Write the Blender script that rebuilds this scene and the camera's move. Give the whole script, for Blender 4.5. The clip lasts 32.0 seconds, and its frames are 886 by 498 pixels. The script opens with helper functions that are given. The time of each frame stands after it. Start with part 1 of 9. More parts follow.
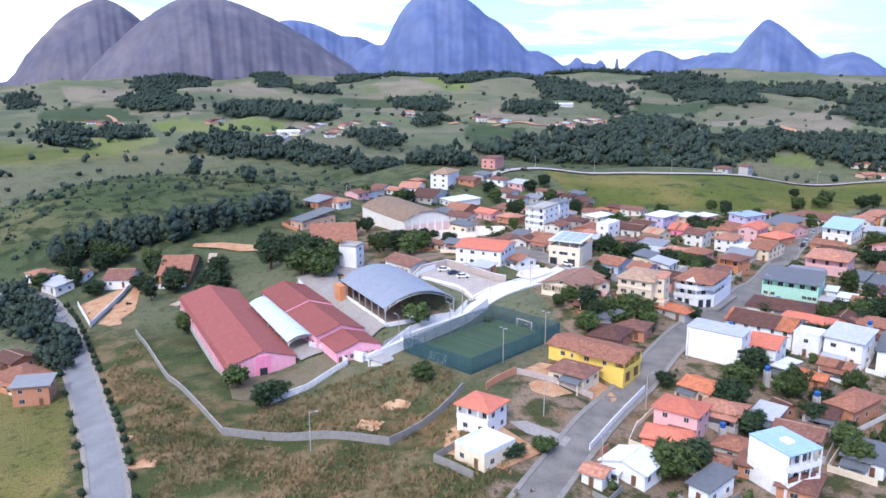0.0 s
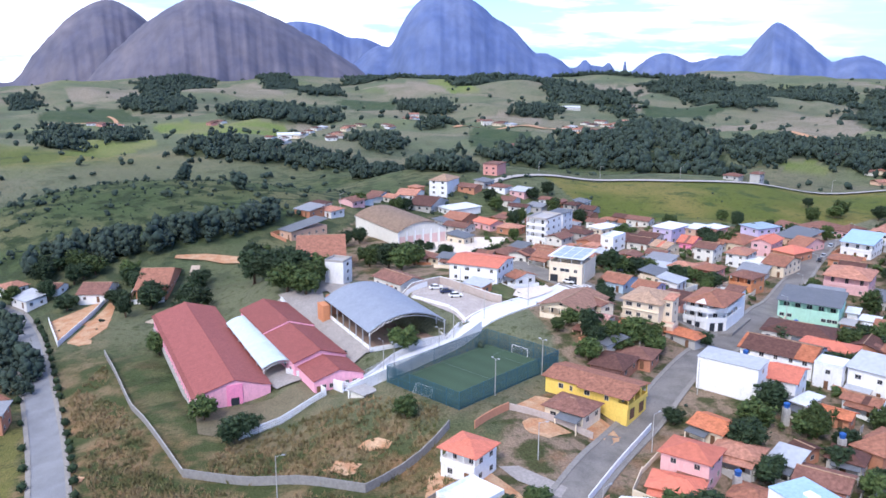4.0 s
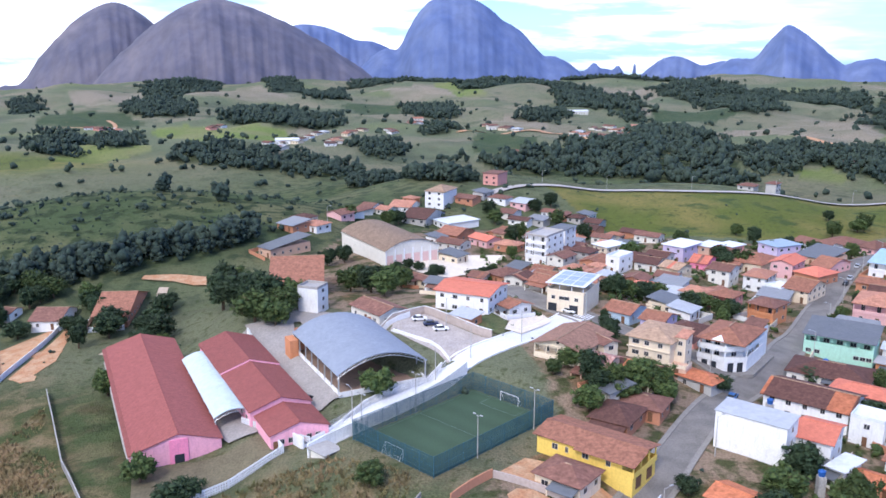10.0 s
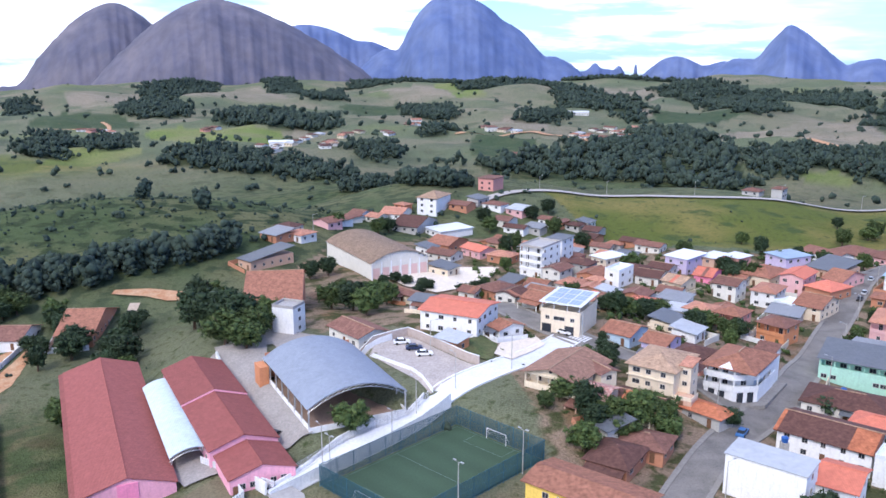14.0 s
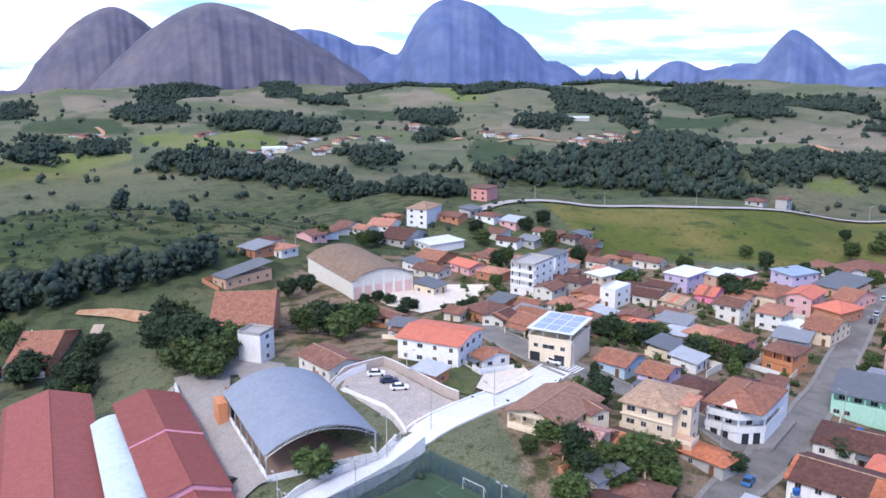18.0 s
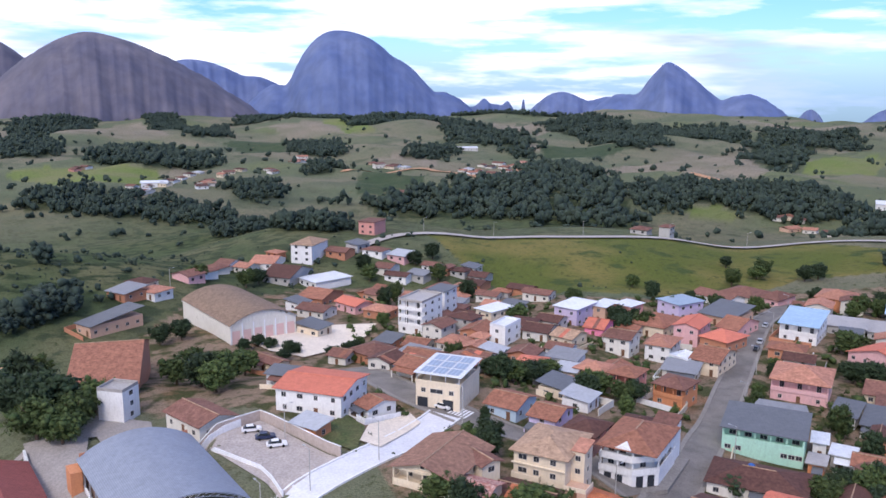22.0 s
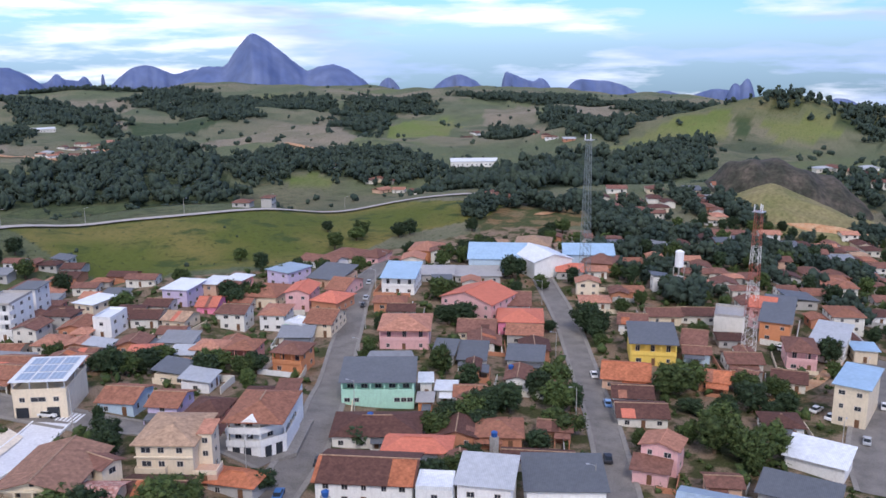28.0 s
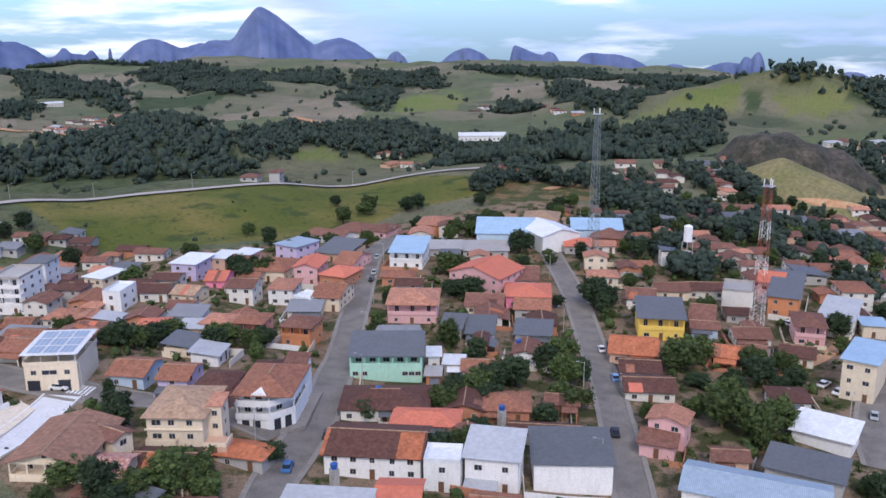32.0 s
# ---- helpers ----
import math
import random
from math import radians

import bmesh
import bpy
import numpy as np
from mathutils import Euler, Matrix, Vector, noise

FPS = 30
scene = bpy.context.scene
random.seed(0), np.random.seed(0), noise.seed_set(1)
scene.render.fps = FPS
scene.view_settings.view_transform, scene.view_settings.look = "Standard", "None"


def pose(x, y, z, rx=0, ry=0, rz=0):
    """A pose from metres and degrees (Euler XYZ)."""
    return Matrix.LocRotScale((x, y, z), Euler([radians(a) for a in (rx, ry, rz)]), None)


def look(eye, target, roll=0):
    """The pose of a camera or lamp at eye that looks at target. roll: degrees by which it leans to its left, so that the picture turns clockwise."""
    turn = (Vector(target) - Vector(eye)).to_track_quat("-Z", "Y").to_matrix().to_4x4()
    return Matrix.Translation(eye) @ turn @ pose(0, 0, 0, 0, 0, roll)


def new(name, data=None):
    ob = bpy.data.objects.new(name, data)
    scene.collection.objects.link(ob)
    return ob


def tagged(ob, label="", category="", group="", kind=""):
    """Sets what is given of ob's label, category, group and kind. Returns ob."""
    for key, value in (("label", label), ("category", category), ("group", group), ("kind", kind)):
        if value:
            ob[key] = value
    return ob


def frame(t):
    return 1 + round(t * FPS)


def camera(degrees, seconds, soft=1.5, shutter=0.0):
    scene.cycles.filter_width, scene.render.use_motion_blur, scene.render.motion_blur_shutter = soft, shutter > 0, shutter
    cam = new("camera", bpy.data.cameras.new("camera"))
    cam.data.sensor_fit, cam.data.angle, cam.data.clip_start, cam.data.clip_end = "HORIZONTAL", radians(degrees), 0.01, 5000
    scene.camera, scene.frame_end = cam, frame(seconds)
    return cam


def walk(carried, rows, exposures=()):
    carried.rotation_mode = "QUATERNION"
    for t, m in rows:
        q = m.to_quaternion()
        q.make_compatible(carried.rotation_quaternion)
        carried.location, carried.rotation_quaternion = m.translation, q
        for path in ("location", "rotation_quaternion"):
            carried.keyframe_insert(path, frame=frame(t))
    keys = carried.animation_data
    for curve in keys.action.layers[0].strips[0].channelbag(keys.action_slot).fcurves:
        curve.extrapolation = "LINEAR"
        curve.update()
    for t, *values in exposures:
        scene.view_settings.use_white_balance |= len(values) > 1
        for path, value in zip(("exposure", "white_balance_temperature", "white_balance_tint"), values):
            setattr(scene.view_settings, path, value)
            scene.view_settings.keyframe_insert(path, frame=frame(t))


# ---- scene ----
# ---- camera and its flight: seconds, place, turn to the left, tilt, roll ----
cam = camera(54.0, 32.0, soft=1.6)
PATH = [
    (0, -0.0, -0.0, 88.0, -0.00, -13.91, -0.09),
    (2, 2.3, 9.9, 87.9, 0.19, -13.88, 0.01),
    (3.5, 4.0, 17.1, 87.8, 0.40, -13.80, 0.09),
    (5.5, 6.0, 27.6, 87.7, 0.65, -13.78, 0.13),
    (7, 7.7, 35.4, 87.6, 0.74, -13.65, -0.08),
    (9, 10.0, 44.6, 87.4, 0.97, -13.61, 0.04),
    (11, 11.9, 53.6, 87.3, 1.15, -13.61, 0.10),
    (13, 13.9, 63.5, 87.2, 1.21, -13.61, -0.01),
    (14.5, 15.4, 70.1, 87.2, 1.15, -13.57, 0.10),
    (16.5, 18.1, 79.4, 87.3, 1.21, -13.47, 0.09),
    (18, 19.9, 86.6, 87.3, 1.27, -13.32, 0.11),
    (19, 20.8, 91.7, 87.3, 1.28, -13.28, 0.26),
    (20, 22.3, 94.4, 87.3, 1.14, -12.92, 0.06),
    (21, 23.4, 96.8, 87.4, 0.98, -12.26, 0.20),
    (21.5, 22.9, 97.6, 87.4, 0.67, -11.86, 0.44),
    (22, 23.0, 97.5, 87.4, -5.87, -11.34, 0.25),
    (22.5, 22.9, 97.6, 87.4, -7.91, -11.25, 0.06),
    (23, 22.9, 97.6, 87.4, -12.95, -11.32, -0.07),
    (23.5, 22.9, 97.5, 87.4, -17.60, -11.25, -0.25),
    (24, 22.9, 97.5, 87.4, -23.40, -11.58, -0.41),
    (24.5, 22.9, 97.5, 87.4, -28.88, -11.87, -0.31),
    (25, 23.0, 97.6, 87.4, -33.10, -12.22, -0.16),
    (25.5, 23.0, 97.6, 87.4, -33.00, -12.30, -0.09),
    (27.5, 22.9, 97.5, 87.4, -32.21, -12.89, 0.01),
    (28, 22.9, 97.5, 87.4, -32.00, -13.13, -0.27),
    (30, 22.9, 97.5, 87.4, -31.65, -13.69, -0.03),
    (32, 22.9, 97.6, 87.3, -31.46, -14.79, -0.34),
]
walk(cam, [(t, pose(x, y, z, 90 + tilt, 0, turn) @ pose(0, 0, 0, 0, 0, roll)) for t, x, y, z, turn, tilt, roll in PATH],
     exposures=[(0, 0.84, 5600, 15), (11, 0.74, 5600, 15), (19, 0.62, 5650, 15), (22, 0.33, 5860, 19), (24, 0.25, 5900, 19), (26, 0.22, 5860, 17), (32, 0.20, 5840, 17)])

# ---- daylight: hazy bright sky with broken cloud, a soft sun ----
SUN_EL, SUN_AZ = radians(46), radians(200)      # azimuth clockwise from +y
world = bpy.data.worlds.new("sky")
scene.world = world
world.use_nodes = True
wn, wl = world.node_tree.nodes, world.node_tree.links
wn.clear()
sky = wn.new("ShaderNodeTexSky")
sky.sky_type, sky.sun_disc, sky.sun_elevation, sky.sun_rotation = "NISHITA", False, SUN_EL, SUN_AZ
sky.air_density, sky.dust_density, sky.ozone_density = 1.0, 0.3, 3.0
coord = wn.new("ShaderNodeTexCoord")
mapn = wn.new("ShaderNodeMapping")
mapn.inputs["Scale"].default_value = (1.9, 1.9, 13.0)
cl = wn.new("ShaderNodeTexNoise")
cl.inputs["Scale"].default_value, cl.inputs["Detail"].default_value, cl.inputs["Roughness"].default_value = 2.2, 6.0, 0.55
cr = wn.new("ShaderNodeValToRGB")
cr.color_ramp.elements[0].position, cr.color_ramp.elements[1].position = 0.42, 0.55
gain = wn.new("ShaderNodeMix")
gain.data_type = "RGBA"
scl = wn.new("ShaderNodeVectorMath")
scl.operation = "SCALE"
scl.inputs["Scale"].default_value = 0.115
bg = wn.new("ShaderNodeBackground")
out = wn.new("ShaderNodeOutputWorld")
wl.new(coord.outputs["Generated"], mapn.inputs["Vector"])
wl.new(mapn.outputs["Vector"], cl.inputs["Vector"])
sepd = wn.new("ShaderNodeSeparateXYZ")
wl.new(coord.outputs["Generated"], sepd.inputs[0])


def east(socket, k):
    """Cloud that thickens or thins from west to east."""
    m = wn.new("ShaderNodeMath")
    m.operation, m.inputs[1].default_value = "MULTIPLY_ADD", k
    wl.new(sepd.outputs["X"], m.inputs[0])
    wl.new(socket, m.inputs[2])
    return m.outputs[0]


wl.new(east(cl.outputs["Fac"], -0.11), cr.inputs["Fac"])
wl.new(sky.outputs["Color"], scl.inputs[0])
wl.new(cr.outputs["Color"], gain.inputs["Factor"])
blu = wn.new("ShaderNodeVectorMath")
blu.operation = "MULTIPLY"
blu.inputs[1].default_value = (0.54, 0.80, 1.24)
wl.new(scl.outputs["Vector"], blu.inputs[0])
wl.new(blu.outputs["Vector"], gain.inputs["A"])
cl2 = wn.new("ShaderNodeTexNoise")
cl2.inputs["Scale"].default_value, cl2.inputs["Detail"].default_value = 1.3, 5.0
wl.new(mapn.outputs["Vector"], cl2.inputs["Vector"])
cr2 = wn.new("ShaderNodeValToRGB")
cr2.color_ramp.elements[0].position, cr2.color_ramp.elements[1].position = 0.51, 0.64
cr2.color_ramp.elements[0].color, cr2.color_ramp.elements[1].color = (1.20, 1.19, 1.20, 1), (0.52, 0.64, 0.93, 1)
wl.new(east(cl2.outputs["Fac"], 0.14), cr2.inputs["Fac"])
wl.new(cr2.outputs["Color"], gain.inputs["B"])
wl.new(gain.outputs["Result"], bg.inputs["Color"])
bg.inputs["Strength"].default_value = 1.0
wl.new(bg.outputs["Background"], out.inputs["Surface"])
lamp = bpy.data.lights.new("sun", "SUN")
lamp.energy, lamp.angle, lamp.color = 1.75, radians(14), (1.0, 0.87, 0.70)
sun = new("sun", lamp)
sd = Vector((math.sin(SUN_AZ) * math.cos(SUN_EL), math.cos(SUN_AZ) * math.cos(SUN_EL), math.sin(SUN_EL)))
sun.matrix_world = look(sd * 500, (0, 0, 0))


# ---- the lie of the land ----
def hump(x, y, cx, cy, rx, ry, h, turn=0.0):
    c, s = math.cos(math.radians(turn)), math.sin(math.radians(turn))
    dx, dy = x - cx, y - cy
    u, v = (dx * c + dy * s) / rx, (-dx * s + dy * c) / ry
    return h * np.exp(-(u * u + v * v))


def spot(acc, x, y, cx, cy, z, r=22.0):
    w = 1.0 / (((x - cx) ** 2 + (y - cy) ** 2) / (r * r) + 0.15) ** 2
    acc[0] += w * z
    acc[1] += w


def ground_z(x, y):
    x, y = np.asarray(x, float), np.asarray(y, float)
    acc = [np.zeros_like(x + y), np.zeros_like(x + y)]
    spot(acc, x, y, -47, 205, 0.5)
    spot(acc, x, y, -85, 275, -4)
    spot(acc, x, y, -70, 240, -2)
    spot(acc, x, y, -25, 225, 4)
    spot(acc, x, y, -48, 181, 0.5)
    spot(acc, x, y, -9, 170, 3)
    spot(acc, x, y, -110, 200, -6)
    spot(acc, x, y, -60, 120, -4)
    spot(acc, x, y, 0, 205, 9)
    spot(acc, x, y, 14, 195, 9.5)
    spot(acc, x, y, 28, 205, 8.5)
    spot(acc, x, y, 5, 165, 6)
    spot(acc, x, y, 47, 187, 5)
    spot(acc, x, y, 63, 160, 1)
    spot(acc, x, y, 62, 214, 7)
    spot(acc, x, y, -8, 240, 7.5)
    spot(acc, x, y, 10, 264, 13)
    spot(acc, x, y, 30, 245, 13)
    spot(acc, x, y, 5, 290, 12)
    spot(acc, x, y, -35, 295, 9)
    spot(acc, x, y, 40, 300, 10.5)
    spot(acc, x, y, 78, 275, 7)
    spot(acc, x, y, 55, 262, 10)
    spot(acc, x, y, 100, 240, 4)
    spot(acc, x, y, -10, 370, 2.5)
    spot(acc, x, y, 30, 400, 1)
    spot(acc, x, y, 80, 360, 4)
    spot(acc, x, y, 130, 300, 3)
    spot(acc, x, y, 200, 260, 0)
    spot(acc, x, y, 240, 380, 0)
    spot(acc, x, y, 120, 420, 1)
    spot(acc, x, y, 200, 310, 1, 30)
    spot(acc, x, y, 232, 355, 0.5, 30)
    spot(acc, x, y, 165, 350, 2.5, 30)
    spot(acc, x, y, 150, 205, 2, 26)
    spot(acc, x, y, 270, 290, -1, 30)
    spot(acc, x, y, 210, 200, 0, 30)
    spot(acc, x, y, 300, 360, -2, 30)
    spot(acc, x, y, 130, 250, 3, 24)
    spot(acc, x, y, 26, 568, 3, 40)
    spot(acc, x, y, 150, 560, -1, 40)
    spot(acc, x, y, -120, 420, 4, 50)
    spot(acc, x, y, 350, 500, -4, 60)
    spot(acc, x, y, 170, 1310, -20, 200)
    spot(acc, x, y, -600, 900, -25, 150)
    spot(acc, x, y, -300, 200, -14, 60)
    spot(acc, x, y, 700, 500, -15, 120)
    spot(acc, x, y, 0, 3200, -95, 500)
    spot(acc, x, y, 2500, 2500, -118, 500)
    spot(acc, x, y, 2900, 1300, -112, 500)
    spot(acc, x, y, 1300, 3300, -112, 500)
    spot(acc, x, y, -2500, 2500, -110, 500)
    spot(acc, x, y, -1400, 1300, -60, 250)
    spot(acc, x, y, 0, -1500, -30, 500)
    spot(acc, x, y, 0, -100, -8, 60)
    z = acc[0] / acc[1]
    z = z + hump(x, y, -190, 470, 150, 90, 12, 10) + hump(x, y, -60, 700, 120, 60, 12, 10)
    z = z + hump(x, y, -420, 1300, 260, 110, 28) + hump(x, y, 350, 1500, 220, 120, 22) + hump(x, y, -120, 1750, 260, 110, 26)
    z = z + hump(x, y, 900, 1300, 260, 160, 16, 20) + hump(x, y, 1500, 1150, 300, 180, 14, 40) + hump(x, y, 700, 900, 160, 90, 22, -30)
    z = z + hump(x, y, -900, 1900, 300, 140, 34) + hump(x, y, 700, 2200, 500, 160, 30) + hump(x, y, 1500, 2200, 600, 200, 18, 30)
    z = z + hump(x, y, 500, 470, 70, 45, 14, -30) + hump(x, y, 930, 770, 240, 120, 66, -25)
    k2 = np.clip((np.hypot(x - 40, y - 250) - 520) / 420, 0, 1) * np.clip((3600 - np.hypot(x, y)) / 1600, 0.25, 1)
    roll = np.abs(np.sin(x / 175 + 0.9 * np.sin(y / 240 + 0.4))) * np.abs(np.cos(y / 190 + 0.9 * np.sin(x / 290)))
    fold = np.abs(np.sin(x / 83 + 1.1 * np.sin(y / 120))) * np.abs(np.cos(y / 96 + 0.8 * np.sin(x / 140)))
    z = z + k2 * (58 * roll + 14 * fold - 28)
    r = np.hypot(x, y - 200)
    k = np.clip((r - 350) / 900, 0, 1)
    z = z + k * (9 * np.sin(x / 130 + 1.3 * np.sin(y / 210)) * np.cos(y / 170 + np.sin(x / 260)) + 4 * np.sin(x / 47 + y / 61) * np.cos(y / 53))
    z = z - 0.045 * np.maximum(np.hypot(x, y) - 2200, 0) * np.clip((x - 500) / 1300, 0, 1)
    q, bear = np.hypot(x - 22, y - 95) + 1.0, np.arctan2(x - 22, y - 95)
    ln = np.log(q / 1000.0)
    low = np.interp(np.degrees(bear), [-30, -10, 25, 36, 43, 60], [2.75, 2.45, 2.3, 2.6, 3.05, 3.6])
    dip = np.interp(ln, [-0.6, -0.22, 0.0, 0.26, 0.64, 1.03], [9.2, 7.4, 6.5, 5.5, 4.2, 3.2])
    dip = dip + (low + 0.25 - 3.2) * np.clip((ln - 0.2) / 0.83, 0, 1) ** 1.3
    hills = 87 - q * np.tan(np.radians(dip)) + q * np.clip(1.5 - 0.55 * ln, 0.7, 1) * (0.0052 * np.sin(9 * ln + 1.5 * np.sin(7 * bear) + 0.6) * np.cos(11 * bear + 2 * np.sin(5 * ln) + 0.8)
                                                    + 0.0052 * np.sin(20 * ln + 2 * np.sin(13 * bear)) * np.cos(25 * bear + 2 * np.sin(11 * ln))
                                                    + 0.0017 * np.sin(43 * ln + 3 * np.sin(31 * bear)) * np.cos(57 * bear + 2 * np.sin(23 * ln)))
    hills = hills + hump(x, y, 930, 770, 240, 120, 52, -25)
    k4 = np.clip((q - 640) / 320, 0, 1)
    z = z + (hills - z) * k4 * k4 * (3 - 2 * k4)
    for cx, cy, hx, hy, turn, level in ((10.5, 214.5, 12.2, 18.7, -43, 9.1), (-14.5, 254.5, 11.6, 17.6, 28, 7.1), (4.2, 265, 10.5, 12.5, -43, 12.2)):
        c, q = math.cos(math.radians(turn)), math.sin(math.radians(turn))
        u, w = np.abs((x - cx) * c + (y - cy) * q), np.abs(-(x - cx) * q + (y - cy) * c)
        k3 = np.clip(1 - np.maximum(u - hx, 0) / 3.5, 0, 1) * np.clip(1 - np.maximum(w - hy, 0) / 3.5, 0, 1)
        z = z + (level - z) * k3
    return z


# ---- materials ----
MATS = {}


def mat(name, col, rough=0.85, var=0.18, size=3.0, fine=40.0, metal=0.0, bump=0.0, rand=0.0, col2=None, bands=None, band_dark=0.75, stain=0.0, streak=0.0):
    """A procedural surface: base colour with coarse blotches and fine grain, at sizes in metres; rand: change from object to object."""
    if name in MATS:
        return MATS[name]
    m = bpy.data.materials.new(name)
    m.use_nodes = True
    n, l = m.node_tree.nodes, m.node_tree.links
    b = n["Principled BSDF"]
    b.inputs["Roughness"].default_value, b.inputs["Metallic"].default_value = rough, metal
    if "Specular IOR Level" in b.inputs:
        b.inputs["Specular IOR Level"].default_value = 0.3
    geo = n.new("ShaderNodeNewGeometry")
    big, small = n.new("ShaderNodeTexNoise"), n.new("ShaderNodeTexNoise")
    big.inputs["Scale"].default_value, big.inputs["Detail"].default_value = 1.0 / size, 4.0
    small.inputs["Scale"].default_value, small.inputs["Detail"].default_value = fine / 10.0, 3.0
    l.new(geo.outputs["Position"], big.inputs["Vector"])
    l.new(geo.outputs["Position"], small.inputs["Vector"])
    c2 = col2 or tuple(c * 0.6 for c in col)
    mix = n.new("ShaderNodeMix")
    mix.data_type = "RGBA"
    mix.inputs["A"].default_value, mix.inputs["B"].default_value = (*col, 1), (*c2, 1)
    ramp = n.new("ShaderNodeMapRange")
    ramp.inputs["From Min"].default_value, ramp.inputs["From Max"].default_value = 0.35, 0.7
    ramp.inputs["To Max"].default_value = 1.0 if col2 else var * 2.2
    l.new(big.outputs["Fac"], ramp.inputs["Value"])
    l.new(ramp.outputs["Result"], mix.inputs["Factor"])
    last = mix.outputs["Result"]

    def scaled(socket, lo, hi, src, fmin=0.3, fmax=0.7):
        r = n.new("ShaderNodeMapRange")
        r.inputs["From Min"].default_value, r.inputs["From Max"].default_value = fmin, fmax
        r.inputs["To Min"].default_value, r.inputs["To Max"].default_value = lo, hi
        l.new(src, r.inputs["Value"])
        v = n.new("ShaderNodeVectorMath")
        v.operation = "SCALE"
        l.new(socket, v.inputs[0])
        l.new(r.outputs["Result"], v.inputs["Scale"])
        return v.outputs["Vector"]

    last = scaled(last, 1 - var, 1 + var, small.outputs["Fac"])
    if rand:
        oi = n.new("ShaderNodeObjectInfo")
        last = scaled(last, 1 - rand, 1 + rand, oi.outputs["Random"], 0, 1)
    height = small.outputs["Fac"]
    if stain:
        tc = n.new("ShaderNodeTexCoord")
        mp = n.new("ShaderNodeMapping")
        mp.inputs["Scale"].default_value = (2.5, 2.5, 0.35)
        st = n.new("ShaderNodeTexNoise")
        st.inputs["Scale"].default_value = 0.9
        l.new(tc.outputs["Object"], mp.inputs["Vector"])
        l.new(mp.outputs["Vector"], st.inputs["Vector"])
        last = scaled(last, 1.0, 1 - stain, st.outputs["Fac"], 0.5, 0.72)
    if streak:
        mp = n.new("ShaderNodeMapping")
        mp.inputs["Scale"].default_value = (0.028, 0.028, 0.0022)
        st = n.new("ShaderNodeTexNoise")
        st.inputs["Scale"].default_value, st.inputs["Detail"].default_value = 1.0, 5.0
        l.new(geo.outputs["Position"], mp.inputs["Vector"])
        l.new(mp.outputs["Vector"], st.inputs["Vector"])
        last = scaled(last, 1 + streak, 1 - streak, st.outputs["Fac"], 0.35, 0.65)
    if bands:
        tc = n.new("ShaderNodeTexCoord")
        w = n.new("ShaderNodeTexWave")
        w.wave_type, w.bands_direction = "BANDS", bands[0]
        w.inputs["Scale"].default_value = 1.0 / bands[1] * 0.314
        w.inputs["Distortion"].default_value = bands[2] if len(bands) > 2 else 0.0
        l.new(tc.outputs["Object"], w.inputs["Vector"])
        last = scaled(last, band_dark, 1.06, w.outputs["Fac"], 0, 1)
        height = w.outputs["Fac"]
    l.new(last, b.inputs["Base Color"])
    if bump:
        bp = n.new("ShaderNodeBump")
        bp.inputs["Strength"].default_value, bp.inputs["Distance"].default_value = 0.6, bump
        l.new(height, bp.inputs["Height"])
        l.new(bp.outputs["Normal"], b.inputs["Normal"])
    MATS[name] = m
    return m


def wall_mat(key):
    cols = dict(rock=(0.1, 0.1, 0.1), white=(0.78, 0.78, 0.77), cream=(0.72, 0.62, 0.47), yellow=(0.80, 0.58, 0.13), pink=(0.68, 0.41, 0.41), peach=(0.60, 0.40, 0.29),
                teal=(0.42, 0.68, 0.55), brick=(0.47, 0.22, 0.13), grey=(0.45, 0.44, 0.42), lilac=(0.55, 0.48, 0.66), orange=(0.58, 0.25, 0.12),
                blue=(0.45, 0.57, 0.68), rose=(0.62, 0.30, 0.26), pale=(0.68, 0.66, 0.60), hotpink=(0.80, 0.27, 0.42), schoolpink=(0.80, 0.40, 0.50))
    return mat("render_" + key, cols[key], 0.9, 0.07, 2.5, 25, rand=0.06, stain=0.10, bump=0.004)


def roof_mat(key):
    if key in ("terra", "dark", "rust", "orange", "salmon", "school", "fresh", "tan", "umber", "brown"):
        cols = dict(terra=(0.325, 0.145, 0.092), dark=(0.115, 0.055, 0.043), rust=(0.215, 0.105, 0.078), orange=(0.50, 0.175, 0.085), salmon=(0.47, 0.225, 0.15),
                    school=(0.275, 0.085, 0.075), fresh=(0.58, 0.185, 0.12), tan=(0.40, 0.27, 0.18), umber=(0.235, 0.165, 0.115), brown=(0.33, 0.185, 0.13))
        v = 0.12 if key in ("school", "fresh") else 0.26
        return mat("tiles_" + key, cols[key], 0.85, v, 1.7, 14, rand=0.14, bands=("X", 0.25, 0.6), band_dark=0.78, bump=0.03)
    cols = dict(zinc=(0.44, 0.46, 0.49), bluegrey=(0.30, 0.38, 0.47), white=(0.72, 0.75, 0.78), grey=(0.24, 0.25, 0.27), sky=(0.35, 0.50, 0.66), concrete=(0.40, 0.38, 0.36), slate=(0.13, 0.14, 0.155), court=(0.225, 0.255, 0.315), canopy=(0.50, 0.58, 0.63))
    return mat("sheet_" + key, cols[key], 0.55, 0.10, 4.0, 12, rand=0.06, bands=("X", 0.33), band_dark=0.9, bump=0.02, metal=0.1)


